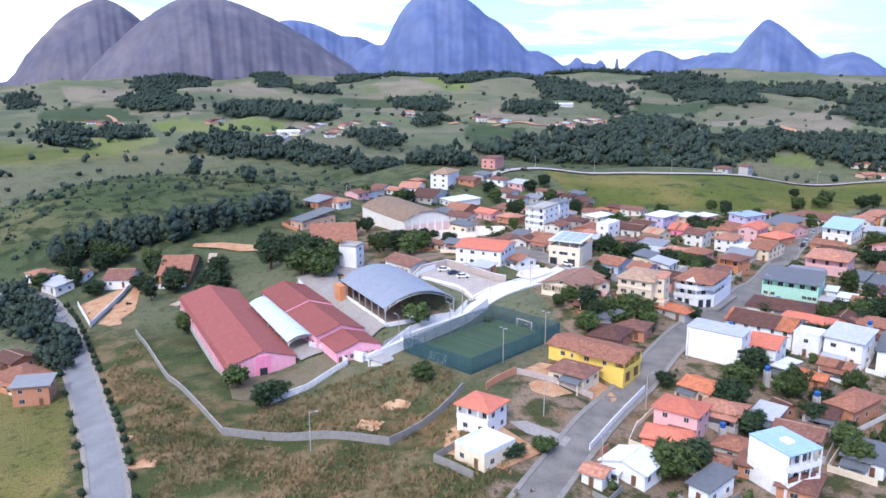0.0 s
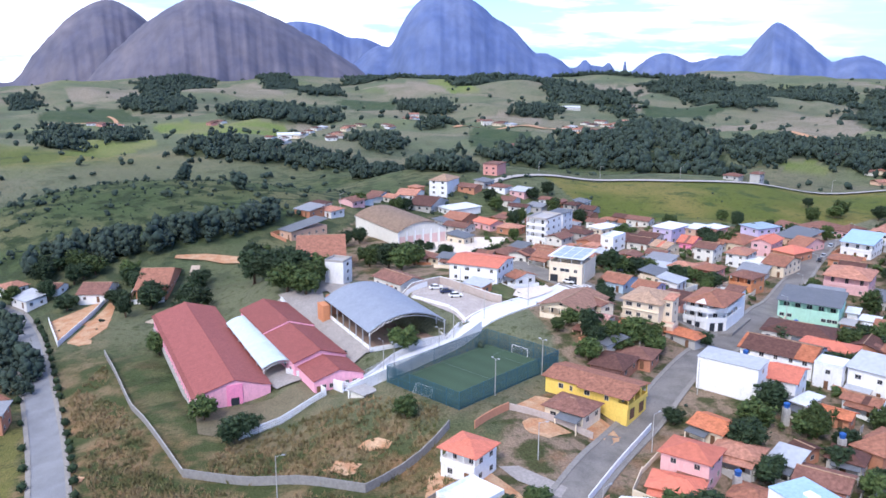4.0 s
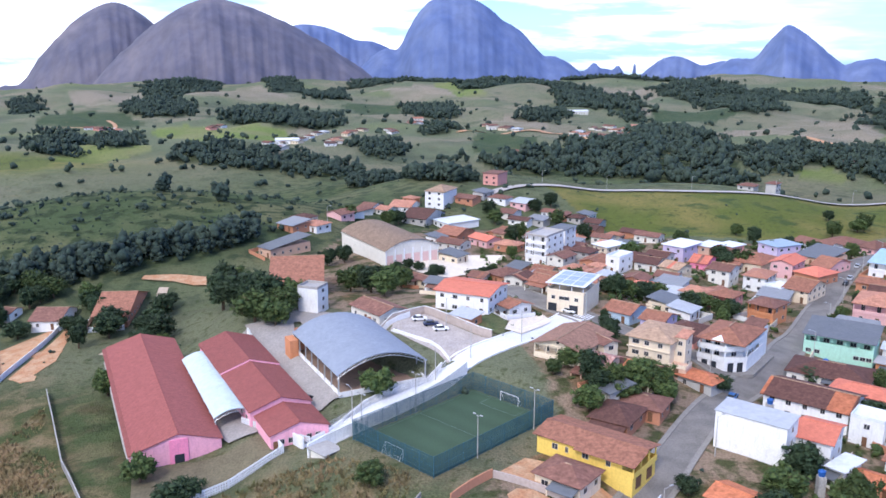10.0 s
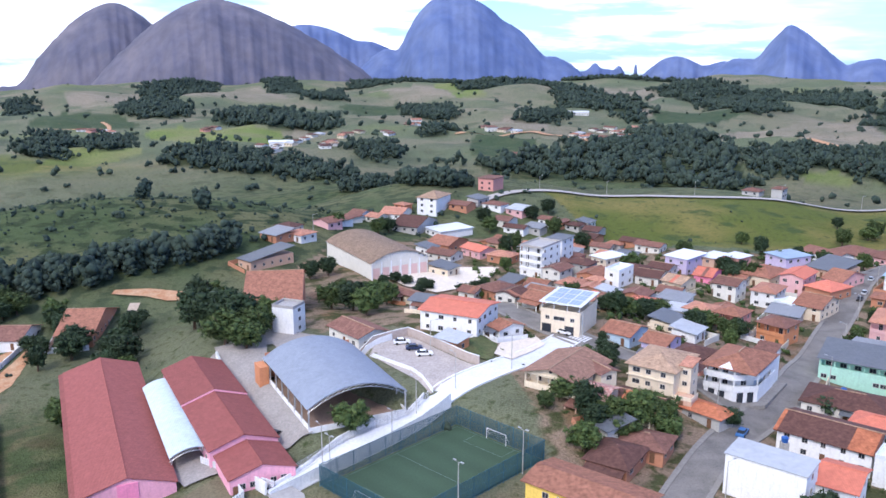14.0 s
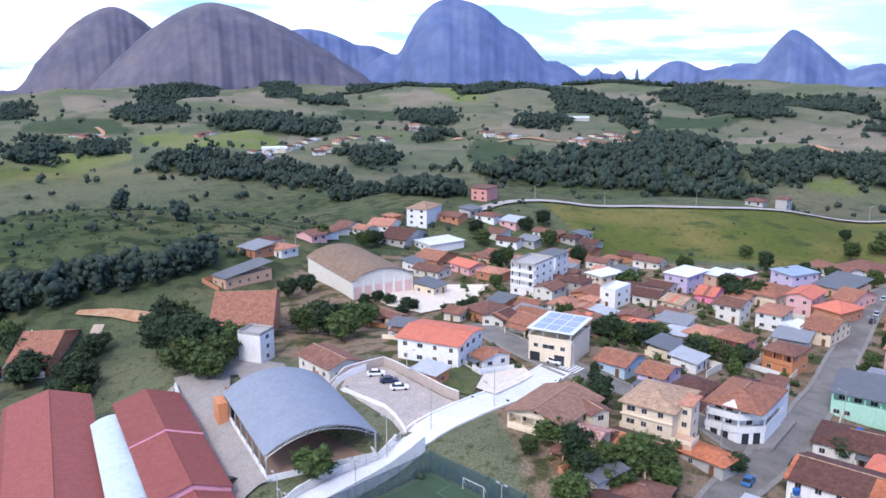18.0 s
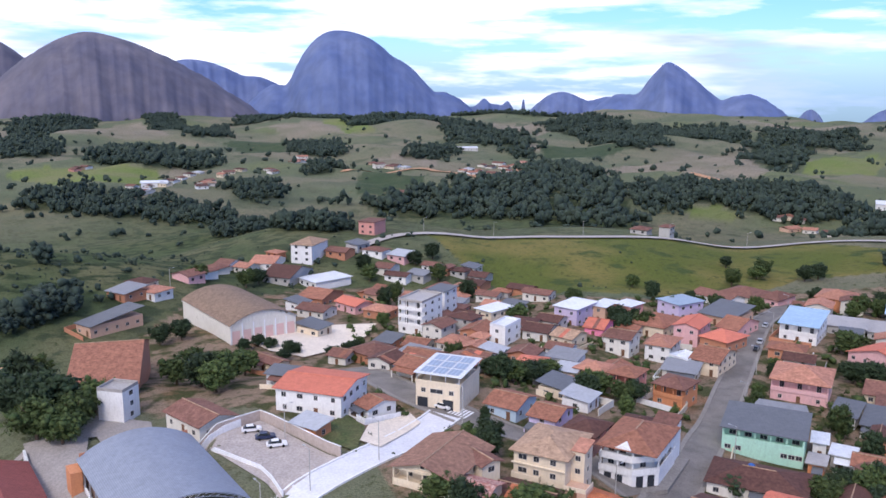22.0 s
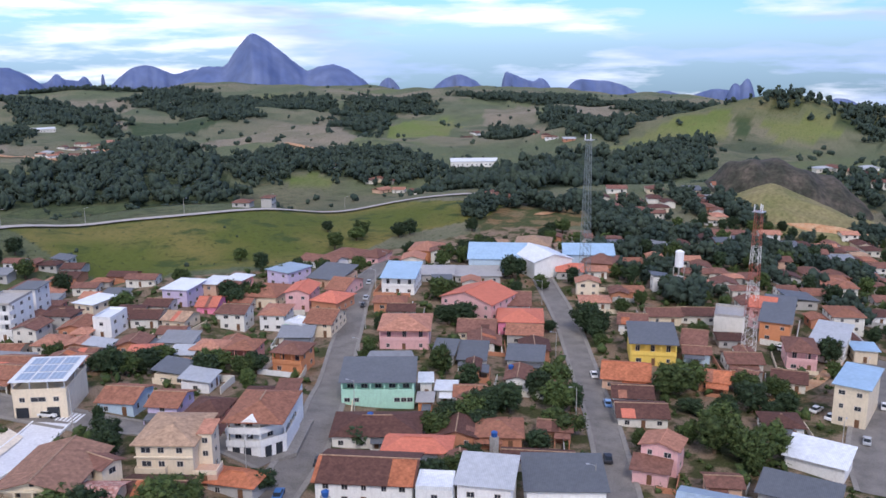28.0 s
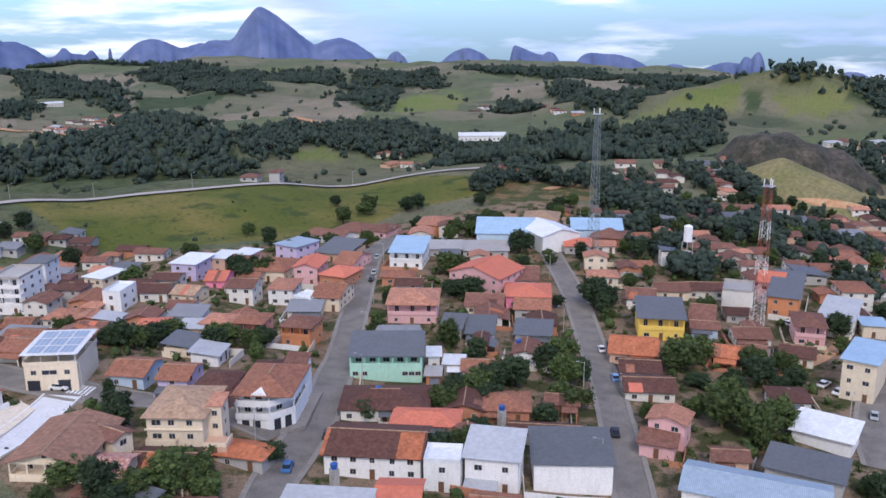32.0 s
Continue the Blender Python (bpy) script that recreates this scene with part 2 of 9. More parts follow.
GLASS = mat("dark_window_glass", (0.035, 0.04, 0.05), 0.15, 0.1)
FRAME = mat("painted_frame", (0.55, 0.52, 0.48), 0.6, 0.1)
SHUTTER = mat("brown_wood", (0.17, 0.09, 0.05), 0.7, 0.2)
CONCRETE = mat("concrete", (0.42, 0.41, 0.39), 0.9, 0.2, 2.0, 30, bump=0.01, stain=0.2)
WHITEWALL = mat("whitewashed_wall", (0.78, 0.79, 0.80), 0.9, 0.08, 3.0, 20, stain=0.12)
ASPHALT = mat("asphalt", (0.215, 0.200, 0.182), 0.9, 0.16, 4.0, 40, bump=0.01, col2=(0.145, 0.136, 0.126), stain=0.15)
PALEASPHALT = mat("pale_asphalt", (0.215, 0.222, 0.238), 0.9, 0.12, 5.0, 40, bump=0.01, col2=(0.172, 0.176, 0.188))
PAVE = mat("pavement_concrete", (0.25, 0.235, 0.215), 0.9, 0.16, 3.0, 25, bump=0.01)
DIRT = mat("bare_earth", (0.40, 0.20, 0.10), 0.95, 0.2, 3.0, 20, col2=(0.48, 0.33, 0.20), bump=0.05)
METAL = mat("galvanised_metal", (0.5, 0.51, 0.53), 0.45, 0.1, 1.0, 20, metal=0.7)
BARK = mat("bark", (0.13, 0.09, 0.06), 0.95, 0.3, 0.5, 30, bump=0.03)
LEAF = mat("foliage", (0.034, 0.062, 0.018), 0.8, 0.4, 1.2, 25, col2=(0.075, 0.10, 0.028), rand=0.25, bump=0.12)
LEAFDARK = mat("dark_foliage", (0.018, 0.036, 0.016), 0.8, 0.35, 1.5, 20, col2=(0.034, 0.055, 0.022), rand=0.2, bump=0.12)
# dark green of the hill woods, shifted to blue to stand for haze
HAZEWOODS = mat("woodland", (0.025, 0.043, 0.036), 0.95, 0.3, 14.0, 5, col2=(0.048, 0.068, 0.046), bump=0.3)
# blue of distance haze is painted into the far rock's base colour
ROCK = mat("granite_far_hazed", (0.088, 0.126, 0.262), 0.9, 0.10, 130.0, 0.15, col2=(0.136, 0.174, 0.305), streak=0.07)
# grey-brown granite with a weaker haze blue mixed into its colour
ROCKNEAR = mat("granite_near_hazed", (0.092, 0.092, 0.132), 0.9, 0.10, 110.0, 0.15, col2=(0.146, 0.134, 0.162), streak=0.09)
FOOTHILL = mat("wooded_foothill", (0.050, 0.074, 0.085), 0.95, 0.12, 140.0, 0.3, col2=(0.145, 0.142, 0.112))
DARKROCK = mat("dark_rock", (0.034, 0.036, 0.026), 0.9, 0.4, 9.0, 4, col2=(0.090, 0.076, 0.060), bump=0.8)


# ---- mesh helpers ----
def mesh(name, verts, faces, material, smooth=False):
    me = bpy.data.meshes.new(name)
    me.from_pydata([tuple(v) for v in verts], [], [tuple(f) for f in faces])
    if material:
        for m in (material if isinstance(material, (list, tuple)) else (material,)):
            me.materials.append(m)
    if smooth:
        me.polygons.foreach_set("use_smooth", [True] * len(me.polygons))
    me.update()
    return me


def big_mesh(name, verts, tris, material, smooth=False):
    """The same for large arrays of triangles."""
    me = bpy.data.meshes.new(name)
    verts, tris = np.asarray(verts, np.float32), np.asarray(tris, np.int32)
    k = tris.shape[1]
    me.vertices.add(len(verts))
    me.vertices.foreach_set("co", verts.ravel())
    me.loops.add(tris.size)
    me.loops.foreach_set("vertex_index", tris.ravel())
    me.polygons.add(len(tris))
    me.polygons.foreach_set("loop_start", np.arange(len(tris), dtype=np.int32) * k)
    me.polygons.foreach_set("loop_total", np.full(len(tris), k, np.int32))
    if smooth:
        me.polygons.foreach_set("use_smooth", np.ones(len(tris), bool))
    me.materials.append(material)
    me.update()
    me.validate()
    return me


def child(name, me, parent, m=None, label=""):
    ob = new(name, me)
    ob.parent = parent
    if m is not None:
        ob.matrix_basis = m
    if label:
        ob["label"] = label
    return ob


class Geo:
    """Collects boxes and sheets into one mesh."""

    def __init__(self):
        self.v, self.f, self.mi = [], [], []

    def box(self, x0, y0, z0, x1, y1, z1, m=0):
        o = len(self.v)
        self.v += [(x0, y0, z0), (x1, y0, z0), (x1, y1, z0), (x0, y1, z0), (x0, y0, z1), (x1, y0, z1), (x1, y1, z1), (x0, y1, z1)]
        for q in ((0, 3, 2, 1), (4, 5, 6, 7), (0, 1, 5, 4), (1, 2, 6, 5), (2, 3, 7, 6), (3, 0, 4, 7)):
            self.f.append(tuple(o + i for i in q))
            self.mi.append(m)
        return self

    def solid(self, top, thick, m=0):
        """A polygon given by its upper outline, with thickness straight down."""
        o, n = len(self.v), len(top)
        self.v += list(top) + [(x, y, z - thick) for x, y, z in top]
        self.f.append(tuple(o + i for i in range(n)))
        self.f.append(tuple(o + n + i for i in reversed(range(n))))
        for i in range(n):
            j = (i + 1) % n
            self.f.append((o + i, o + n + i, o + n + j, o + j))
        self.mi += [m] * (n + 2)
        return self

    def tube(self, a, b, r0, r1=None, n=6, m=0):
        a, b = Vector(a), Vector(b)
        d = (b - a).normalized()
        s = d.cross(Vector((0.3, 0.9, 0.2))).normalized()
        t = d.cross(s)
        o = len(self.v)
        for p, r in ((a, r0), (b, r0 if r1 is None else r1)):
            for i in range(n):
                g = 2 * math.pi * i / n
                self.v.append(tuple(p + r * (math.cos(g) * s + math.sin(g) * t)))
        for i in range(n):
            j = (i + 1) % n
            self.f.append((o + i, o + j, o + n + j, o + n + i))
        self.f.append(tuple(o + i for i in reversed(range(n))))
        self.f.append(tuple(o + n + i for i in range(n)))
        self.mi += [m] * (n + 2)
        return self

    def mesh(self, name, material, smooth=False):
        me = mesh(name, self.v, self.f, material, smooth)
        if any(self.mi):
            me.polygons.foreach_set("material_index", self.mi)
        return me


CACHE, TAKEN, YARDS, HAMLETS = {}, [], [], []


def cached(key, build):
    if key not in CACHE:
        CACHE[key] = build()
    return CACHE[key]


def window_mesh(w, h):
    return cached(("win", w, h), lambda: Geo().box(-w / 2, -0.05, 0, w / 2, 0.0, 0.07).box(-w / 2, -0.05, h - 0.07, w / 2, 0.0, h)
                  .box(-w / 2, -0.05, 0.07, -w / 2 + 0.07, 0, h - 0.07).box(w / 2 - 0.07, -0.05, 0.07, w / 2, 0, h - 0.07)
                  .box(-0.03, -0.045, 0.07, 0.03, 0, h - 0.07).mesh("window_frame", FRAME))


def pane_mesh(w, h):
    return cached(("pane", w, h), lambda: Geo().box(-w / 2 + 0.07, -0.025, 0.07, w / 2 - 0.07, -0.004, h - 0.07).mesh("pane", GLASS))


def door_mesh(w, h, m):
    return cached(("door", w, h, m.name), lambda: Geo().box(-w / 2, -0.07, 0, w / 2, 0, h).box(-w / 2 + 0.1, -0.09, 0.15, w / 2 - 0.1, -0.07, h * 0.45)
                  .box(-w / 2 + 0.1, -0.09, h * 0.52, w / 2 - 0.1, -0.07, h - 0.12).mesh("door", m))


def add_window(parent, x, y, z, turn, w, h):
    win = child("window", window_mesh(w, h), parent, pose(x, y, z, 0, 0, turn))
    child("pane", pane_mesh(w, h), win)


def roof_geo(kind, w, d, h, pitch, over, axis):
    """Roof over a body w by d whose walls end at h; the origin is the middle of the body."""
    g = Geo()
    a, b = w / 2 + over, d / 2 + over
    t = 0.16
    drop = over * pitch
    if kind == "flat":
        g.box(-a, -b, h, a, b, h + 0.2)
        return g
    if kind == "parapet":
        g.box(-a, -b, h, a, b, h + 0.1)
        for q in ((-a, -b, a, -b + 0.18), (-a, b - 0.18, a, b), (-a, -b + 0.18, -a + 0.18, b - 0.18), (a - 0.18, -b + 0.18, a, b - 0.18)):
            g.box(q[0], q[1], h + 0.1, q[2], q[3], h + 0.75)
        return g
    if kind == "shed":
        rise = (2 * b) * min(pitch, 0.13)
        g.solid([(-a, -b, h + t), (a, -b, h + t), (a, b, h + t + rise), (-a, b, h + t + rise)], t)
        return g
    if axis == "y":
        swap = lambda p: (p[1], -p[0], p[2])
        aa, bb = b, a
    else:
        swap = lambda p: p
        aa, bb = a, b
    e, r = h - drop + t, h - drop + t + bb * pitch
    k = aa if kind == "gable" else max(aa - bb, 0.02)
    top = [(-aa, -bb, e), (aa, -bb, e), (aa, bb, e), (-aa, bb, e), (-k, 0, r), (k, 0, r)]
    low = [(x, y, z - t) for x, y, z in top]
    g.v = [swap(p) for p in top + low]
    slopes = [(0, 1, 5, 4), (2, 3, 4, 5)] + ([] if kind == "gable" else [(1, 2, 5), (3, 0, 4)])
    edge = [(0, 1), (2, 3)] + ([(1, 5), (5, 2), (3, 4), (4, 0)] if kind == "gable" else [(1, 2), (3, 0)])
    g.f = slopes + [tuple(6 + q for q in reversed(f)) for f in slopes] + [(q, p, 6 + p, 6 + q) for p, q in edge]
    g.mi = [0] * len(g.f)
    return g


def seen_sides(x, y, turn, sides):
    """Those walls that anyone standing to the south of the town, high up, could see."""
    out = ""
    for s in sides:
        a = radians(turn + {"F": -90, "R": 0, "B": 90, "L": 180}[s])
        for ex, ey in ((0, 0), (23, 97)):
            d = Vector((ex - x, ey - y)).normalized()
            if d.x * math.cos(a) + d.y * math.sin(a) > 0.14:
                out += s
                break
    return out


ROOF_WORDS = dict(terra="terracotta tile", dark="weathered dark tile", rust="rust-brown tile", orange="orange tile", salmon="salmon tile", school="red tile", fresh="bright orange tile", tan="sun-bleached tan tile",
                  zinc="grey metal sheet", bluegrey="blue-grey metal sheet", white="white metal sheet", grey="grey fibre-cement", sky="pale blue metal", concrete="flat concrete", slate="dark grey sheet")


def far_house(m, w, d, h, roof, pitch, over, axis, rmat, wmat):
    """A house of the back rows: walls, roof, front windows; those of the hamlets are gathered into one mesh below."""
    if math.hypot(m.translation.x - 22, m.translation.y - 95) > 600:
        HAMLETS.append((m, w, d, h, roof, pitch, over, axis, rmat, wmat))
        return None
    ob = new("house")
    ob.matrix_world = m
    g = Geo().box(-w / 2, -d / 2, -3, w / 2, d / 2, h)
    if roof == "gable":
        hw, hl = (d / 2, w / 2) if axis == "x" else (w / 2, d / 2)
        for e in (-hl, hl - 0.15):
            o = len(g.v)
            for f in (e, e + 0.15):
                g.v += [((f, p, q) if axis == "x" else (p, f, q)) for p, q in ((-hw, h), (hw, h), (0, h + hw * pitch))]
            g.f += [(o, o + 1, o + 2), (o + 5, o + 4, o + 3), (o, o + 2, o + 5, o + 3), (o + 1, o + 4, o + 5, o + 2)]
            g.mi += [0] * 4
    child("wall", g.mesh("wall", wall_mat(wmat)), ob)
    child("roof", roof_geo(roof, w, d, h, pitch, 0.0 if roof == "parapet" else over, axis).mesh("roof", roof_mat(rmat)), ob)
    n = max(2, int(w / 4.2))
    for f in range(max(1, int(h / 2.8))):
        for i in range(n):
            child("window", cached("farwindow", lambda: Geo().box(-0.65, -0.05, 0, 0.65, 0.01, 1.2).mesh("window", GLASS)), ob, pose(-w / 2 + w * (i + 0.5) / n, -d / 2, f * 2.9 + 1.0))
    return tagged(ob, f"small distant {wmat} house with {ROOF_WORDS[rmat]} roof", "house", "houses of the back rows")


def house(x, y, z, w, d, turn, h=3.0, roof="gable", rmat="terra", wmat="white", axis="x", pitch=0.30, over=0.65, sides="FLR", label="", balcony=False, tank=0, name="house", win=True, base=None):
    """A house: walls with gables, roof, windows with panes, doors. h: height of the walls; the front faces -y of its own frame."""
    if base is not None:
        z = base
    elif math.hypot(x - 22, y - 95) > 600:
        z = float(ground_z(x, y)) - 0.3
    else:
        z = min(z, 0.5 * (z + float(ground_z(x, y))))
    rng = random.Random(int(x * 31 + y * 17))
    TAKEN.append((x, y, max(w, d)))
    away = math.hypot(x - 20, y - 90)
    if away > 372 and not label:
        if rmat in ("terra", "orange"):
            rmat = rng.choice(("terra", "rust", "rust", "dark", "tan"))
        return far_house(pose(x, y, z, 0, 0, turn), w, d, h, roof, pitch, over, axis, rmat, wmat)
    if not label and away < 320:
        YARDS.append((x, y, w, d, turn))
    ob = new(name)
    ob.matrix_world = pose(x, y, z, 0, 0, turn)
    wall, a, b = wall_mat(wmat), w / 2, d / 2
    floors = max(1, int(round(h / 2.9)))
    fh = h / floors
    deep = 1.7 if balcony and floors > 1 else 0.0
    g = Geo().box(-a, -b, -3.0, a, b, fh if deep else h)
    if deep:
        g.box(-a, -b + deep, fh, a, b, h)
    if roof == "gable":
        ends = ((-a, a) if axis == "x" else (-b, b))
        hw = b if axis == "x" else a
        for e in ends:
            lo, hi = (e, e - 0.15) if e > 0 else (e + 0.15, e)
            pts = [(-hw, h), (hw, h), (0, h + hw * pitch)]
            o = len(g.v)
            for f in (lo, hi):
                g.v += [((f, p[0], p[1]) if axis == "x" else (p[0], f, p[1])) for p in pts]
            g.f += [(o, o + 1, o + 2), (o + 5, o + 4, o + 3), (o, o + 2, o + 5, o + 3), (o + 1, o + 4, o + 5, o + 2)]
            g.mi += [0] * 4
    child("wall", g.mesh("wall", wall), ob)
    child("roof", roof_geo(roof, w, d, h, pitch, 0.0 if roof == "parapet" else over, axis).mesh("roof", roof_mat(rmat)), ob)
    sides = seen_sides(x, y, turn, "FLRB") if sides == "FLR" else sides
    if roof in ("gable", "hip") and away < 300:
        hw, hl = (b, a) if axis == "x" else (a, b)
        rz = h - over * pitch + 0.16 + (hw + over) * pitch
        k = hl + over if roof == "gable" else max(hl - hw, 0.02)
        e0, e1 = ((-k, 0, rz), (k, 0, rz)) if axis == "x" else ((0, -k, rz), (0, k, rz))
        child("ridge", Geo().tube(e0, e1, 0.15, n=6).mesh("ridge", roof_mat("tan" if rmat in ("terra", "dark", "rust") else rmat)), ob)
        if roof == "gable" and axis == "x" and away < 330 and not label and rng.random() < 0.35:
            u0 = rng.uniform(-0.9, 0.3) * hl
            u1, t0 = u0 + rng.uniform(0.35, 0.6) * hl, rng.choice((0.0, 0.0, 0.4))
            y0, z0, y1, z1 = -(hw + over), rz - (hw + over) * pitch, 0.0, rz
            y1, z1 = y1 + (y0 - y1) * t0, z1 + (z0 - z1) * t0
            g = Geo().solid([(u0, y0 - 0.03, z0 + 0.03), (u1, y0 - 0.03, z0 + 0.03), (u1, y1, z1 + 0.04), (u0, y1, z1 + 0.04)], 0.06)
            child("roof_patch", g.mesh("roof_patch", roof_mat(rng.choice(("fresh", "orange", "rust", "dark", "terra")))), ob, label="patch of newer roof tiles")
    if win and not balcony and roof != "parapet" and away < 260 and not label and rng.random() < 0.6:
        pw, pd = w * rng.uniform(0.5, 0.95), rng.uniform(1.8, 3.0)
        px = rng.choice((-1, 1)) * (w - pw) / 2
        pr = rng.choice((rmat, rmat, "slate", "rust"))
        g = Geo().solid([(px - pw / 2, -b - pd, 2.25), (px + pw / 2, -b - pd, 2.25), (px + pw / 2, -b, 2.75), (px - pw / 2, -b, 2.75)], 0.12)
        child("porch_roof", g.mesh("porch_roof", roof_mat(pr)), ob)
        for q in (px - pw / 2 + 0.2, px + pw / 2 - 0.2):
            child("post", cached(("porchpost", wall.name), lambda: Geo().box(-0.12, -0.12, -1.0, 0.12, 0.12, 2.12).mesh("post", wall)), ob, pose(q, -b - pd + 0.25, 0))
        if rng.random() < 0.6:
            child("parapet_wall", Geo().box(px - pw / 2, -b - pd, -1.0, px + pw / 2, -b - pd + 0.12, 0.9).mesh("parapet_wall", wall), ob)
    if win:
        for s in sides:
            ln = w if s in "FB" else d
            n = max(1, int(ln / 3.6))
            for f in range(floors):
                for i in range(n):
                    p = (i + 0.5) / n * ln - ln / 2 + rng.uniform(-0.2, 0.2)
                    ww = rng.choice((1.2, 1.2, 1.5, 1.0))
                    if s == "F" and f == 0 and balcony == 2:
                        child("shop_door", door_mesh(1.7, 2.4, GLASS), ob, pose(p, -b, 0.1), label="dark glazed shop door")
                    elif s == "F":
                        if f > 0 and deep:
                            add_window(ob, p, -b + deep, f * fh + 0.4, 0, 1.2, 1.9)
                            continue
                        if f == 0 and i == n // 2:
                            child("door", door_mesh(1.0, 2.1, SHUTTER), ob, pose(p, -b, 0.1))
                            continue
                        add_window(ob, p, -b, f * fh + 1.0, 0, ww, 1.15)
                    elif s == "B":
                        add_window(ob, p, b, f * fh + 1.0, 180, ww, 1.15)
                    elif s == "L":
                        add_window(ob, -a, p, f * fh + 1.0, -90, ww, 1.15)
                    else:
                        add_window(ob, a, p, f * fh + 1.0, 90, ww, 1.15)
    if deep:
        for f in range(1, floors):
            z0 = f * fh
            g = Geo().box(-a, -b - 0.25, z0 - 0.14, a, -b + 0.12, z0 + 0.95)
            g.box(-a, -b + 0.12, z0 - 0.14, -a + 0.12, -b + deep, z0 + 0.95).box(a - 0.12, -b + 0.12, z0 - 0.14, a, -b + deep, z0 + 0.95)
            child("balcony", g.mesh("balcony", wall), ob)
        for px in (-a + 0.16, -a / 3, a / 3, a - 0.16):
            child("pillar", cached(("pillar", wall.name, h, fh), lambda: Geo().box(-0.13, -0.13, fh, 0.13, 0.13, h - 0.02).mesh("pillar", wall)), ob, pose(px, -b + 0.0, 0))
    size = "single-storey" if floors == 1 else ("two-storey" if floors == 2 else "three-storey")
    tagged(ob, label or f"{size} {wmat} rendered house with {ROOF_WORDS[rmat]} {'hipped ' if roof == 'hip' else ''}roof", "house", "houses of the town")
    return ob


# ---- ground: one sheet from the town to the horizon ----
def land():
    rings = np.concatenate([np.arange(0, 140, 2.0), np.arange(140, 420, 4.0), 420 * 1.028 ** np.arange(0, 90)])
    rings = rings[rings < 4700]
    ang = np.radians(np.concatenate([np.arange(-40, 70, 0.22), np.arange(70, 320, 2.0)]))
    na = len(ang)
    rr, aa = np.meshgrid(rings, ang, indexing="ij")
    x, y = 40 + rr * np.sin(aa), 230 + rr * np.cos(aa)
    z = ground_z(x, y)
    v = np.stack([x, y, z], -1).reshape(-1, 3)
    i, j = np.meshgrid(np.arange(len(rings) - 1), np.arange(na), indexing="ij")
    jn = (j + 1) % na
    q = np.stack([i * na + j, i * na + jn, (i + 1) * na + jn, (i + 1) * na + j], -1).reshape(-1, 4)
    return v, q


def land_material():
    m = bpy.data.materials.new("pasture_land")
    m.use_nodes = True
    n, l = m.node_tree.nodes, m.node_tree.links
    b = n["Principled BSDF"]
    b.inputs["Roughness"].default_value = 0.95
    b.inputs["Specular IOR Level"].default_value = 0.1
    geo = n.new("ShaderNodeNewGeometry")

    def noi(s, d=4.0):
        t = n.new("ShaderNodeTexNoise")
        t.inputs["Scale"].default_value, t.inputs["Detail"].default_value = s, d
        l.new(geo.outputs["Position"], t.inputs["Vector"])
        return t.outputs["Fac"]

    def mixc(f, a, c, lo, hi):
        r = n.new("ShaderNodeMapRange")
        r.inputs["From Min"].default_value, r.inputs["From Max"].default_value = lo, hi
        l.new(f, r.inputs["Value"])
        x = n.new("ShaderNodeMix")
        x.data_type = "RGBA"
        l.new(r.outputs["Result"], x.inputs["Factor"])
        for k, s in (("A", a), ("B", c)):
            if isinstance(s, tuple):
                x.inputs[k].default_value = (*s, 1)
            else:
                l.new(s, x.inputs[k])
        return x.outputs["Result"]

    at = n.new("ShaderNodeAttribute")
    at.attribute_name = "cover"
    sep = n.new("ShaderNodeSeparateColor")
    l.new(at.outputs["Color"], sep.inputs["Color"])

    def over(w, a, c):
        x = n.new("ShaderNodeMix")
        x.data_type = "RGBA"
        l.new(w, x.inputs["Factor"])
        for k, s in (("A", a), ("B", c)):
            if isinstance(s, tuple):
                x.inputs[k].default_value = (*s, 1)
            else:
                l.new(s, x.inputs[k])
        return x.outputs["Result"]

    # pasture greens and tans, their blue raised to imitate haze over the hills
    c = mixc(noi(0.0045, 5), (0.116, 0.138, 0.080), (0.196, 0.180, 0.124), 0.42, 0.62)
    c = mixc(noi(0.0075, 6), c, (0.082, 0.100, 0.064), 0.57, 0.66)
    c = mixc(noi(0.003, 4), c, (0.136, 0.158, 0.078), 0.55, 0.62)
    c = mixc(noi(0.03, 6), c, (0.096, 0.110, 0.068), 0.56, 0.70)
    at2 = n.new("ShaderNodeAttribute")
    at2.attribute_name = "fields"
    sep2 = n.new("ShaderNodeSeparateColor")
    l.new(at2.outputs["Color"], sep2.inputs["Color"])
    c = over(at2.outputs["Alpha"], c, mixc(noi(0.012, 5), (0.150, 0.195, 0.055), (0.180, 0.190, 0.080), 0.4, 0.6))
    c = over(sep2.outputs["Blue"], c, mixc(noi(0.012, 5), (0.245, 0.212, 0.158), (0.178, 0.168, 0.116), 0.4, 0.62))
    c = over(sep2.outputs["Green"], c, mixc(noi(0.05, 5), (0.045, 0.072, 0.036), (0.062, 0.086, 0.044), 0.4, 0.6))
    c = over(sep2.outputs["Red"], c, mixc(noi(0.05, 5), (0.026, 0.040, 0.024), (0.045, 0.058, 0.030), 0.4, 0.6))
    c = mixc(noi(0.09, 6), c, (0.20, 0.155, 0.075), 0.62, 0.85)
    lush = mixc(noi(0.07, 6), mixc(noi(0.016, 5), (0.098, 0.118, 0.026), (0.180, 0.158, 0.050), 0.44, 0.60), (0.058, 0.082, 0.026), 0.55, 0.66)
    straw = mixc(noi(0.11, 6), mixc(noi(0.035, 5), (0.185, 0.142, 0.078), (0.225, 0.140, 0.072), 0.5, 0.62), (0.060, 0.074, 0.028), 0.42, 0.56)
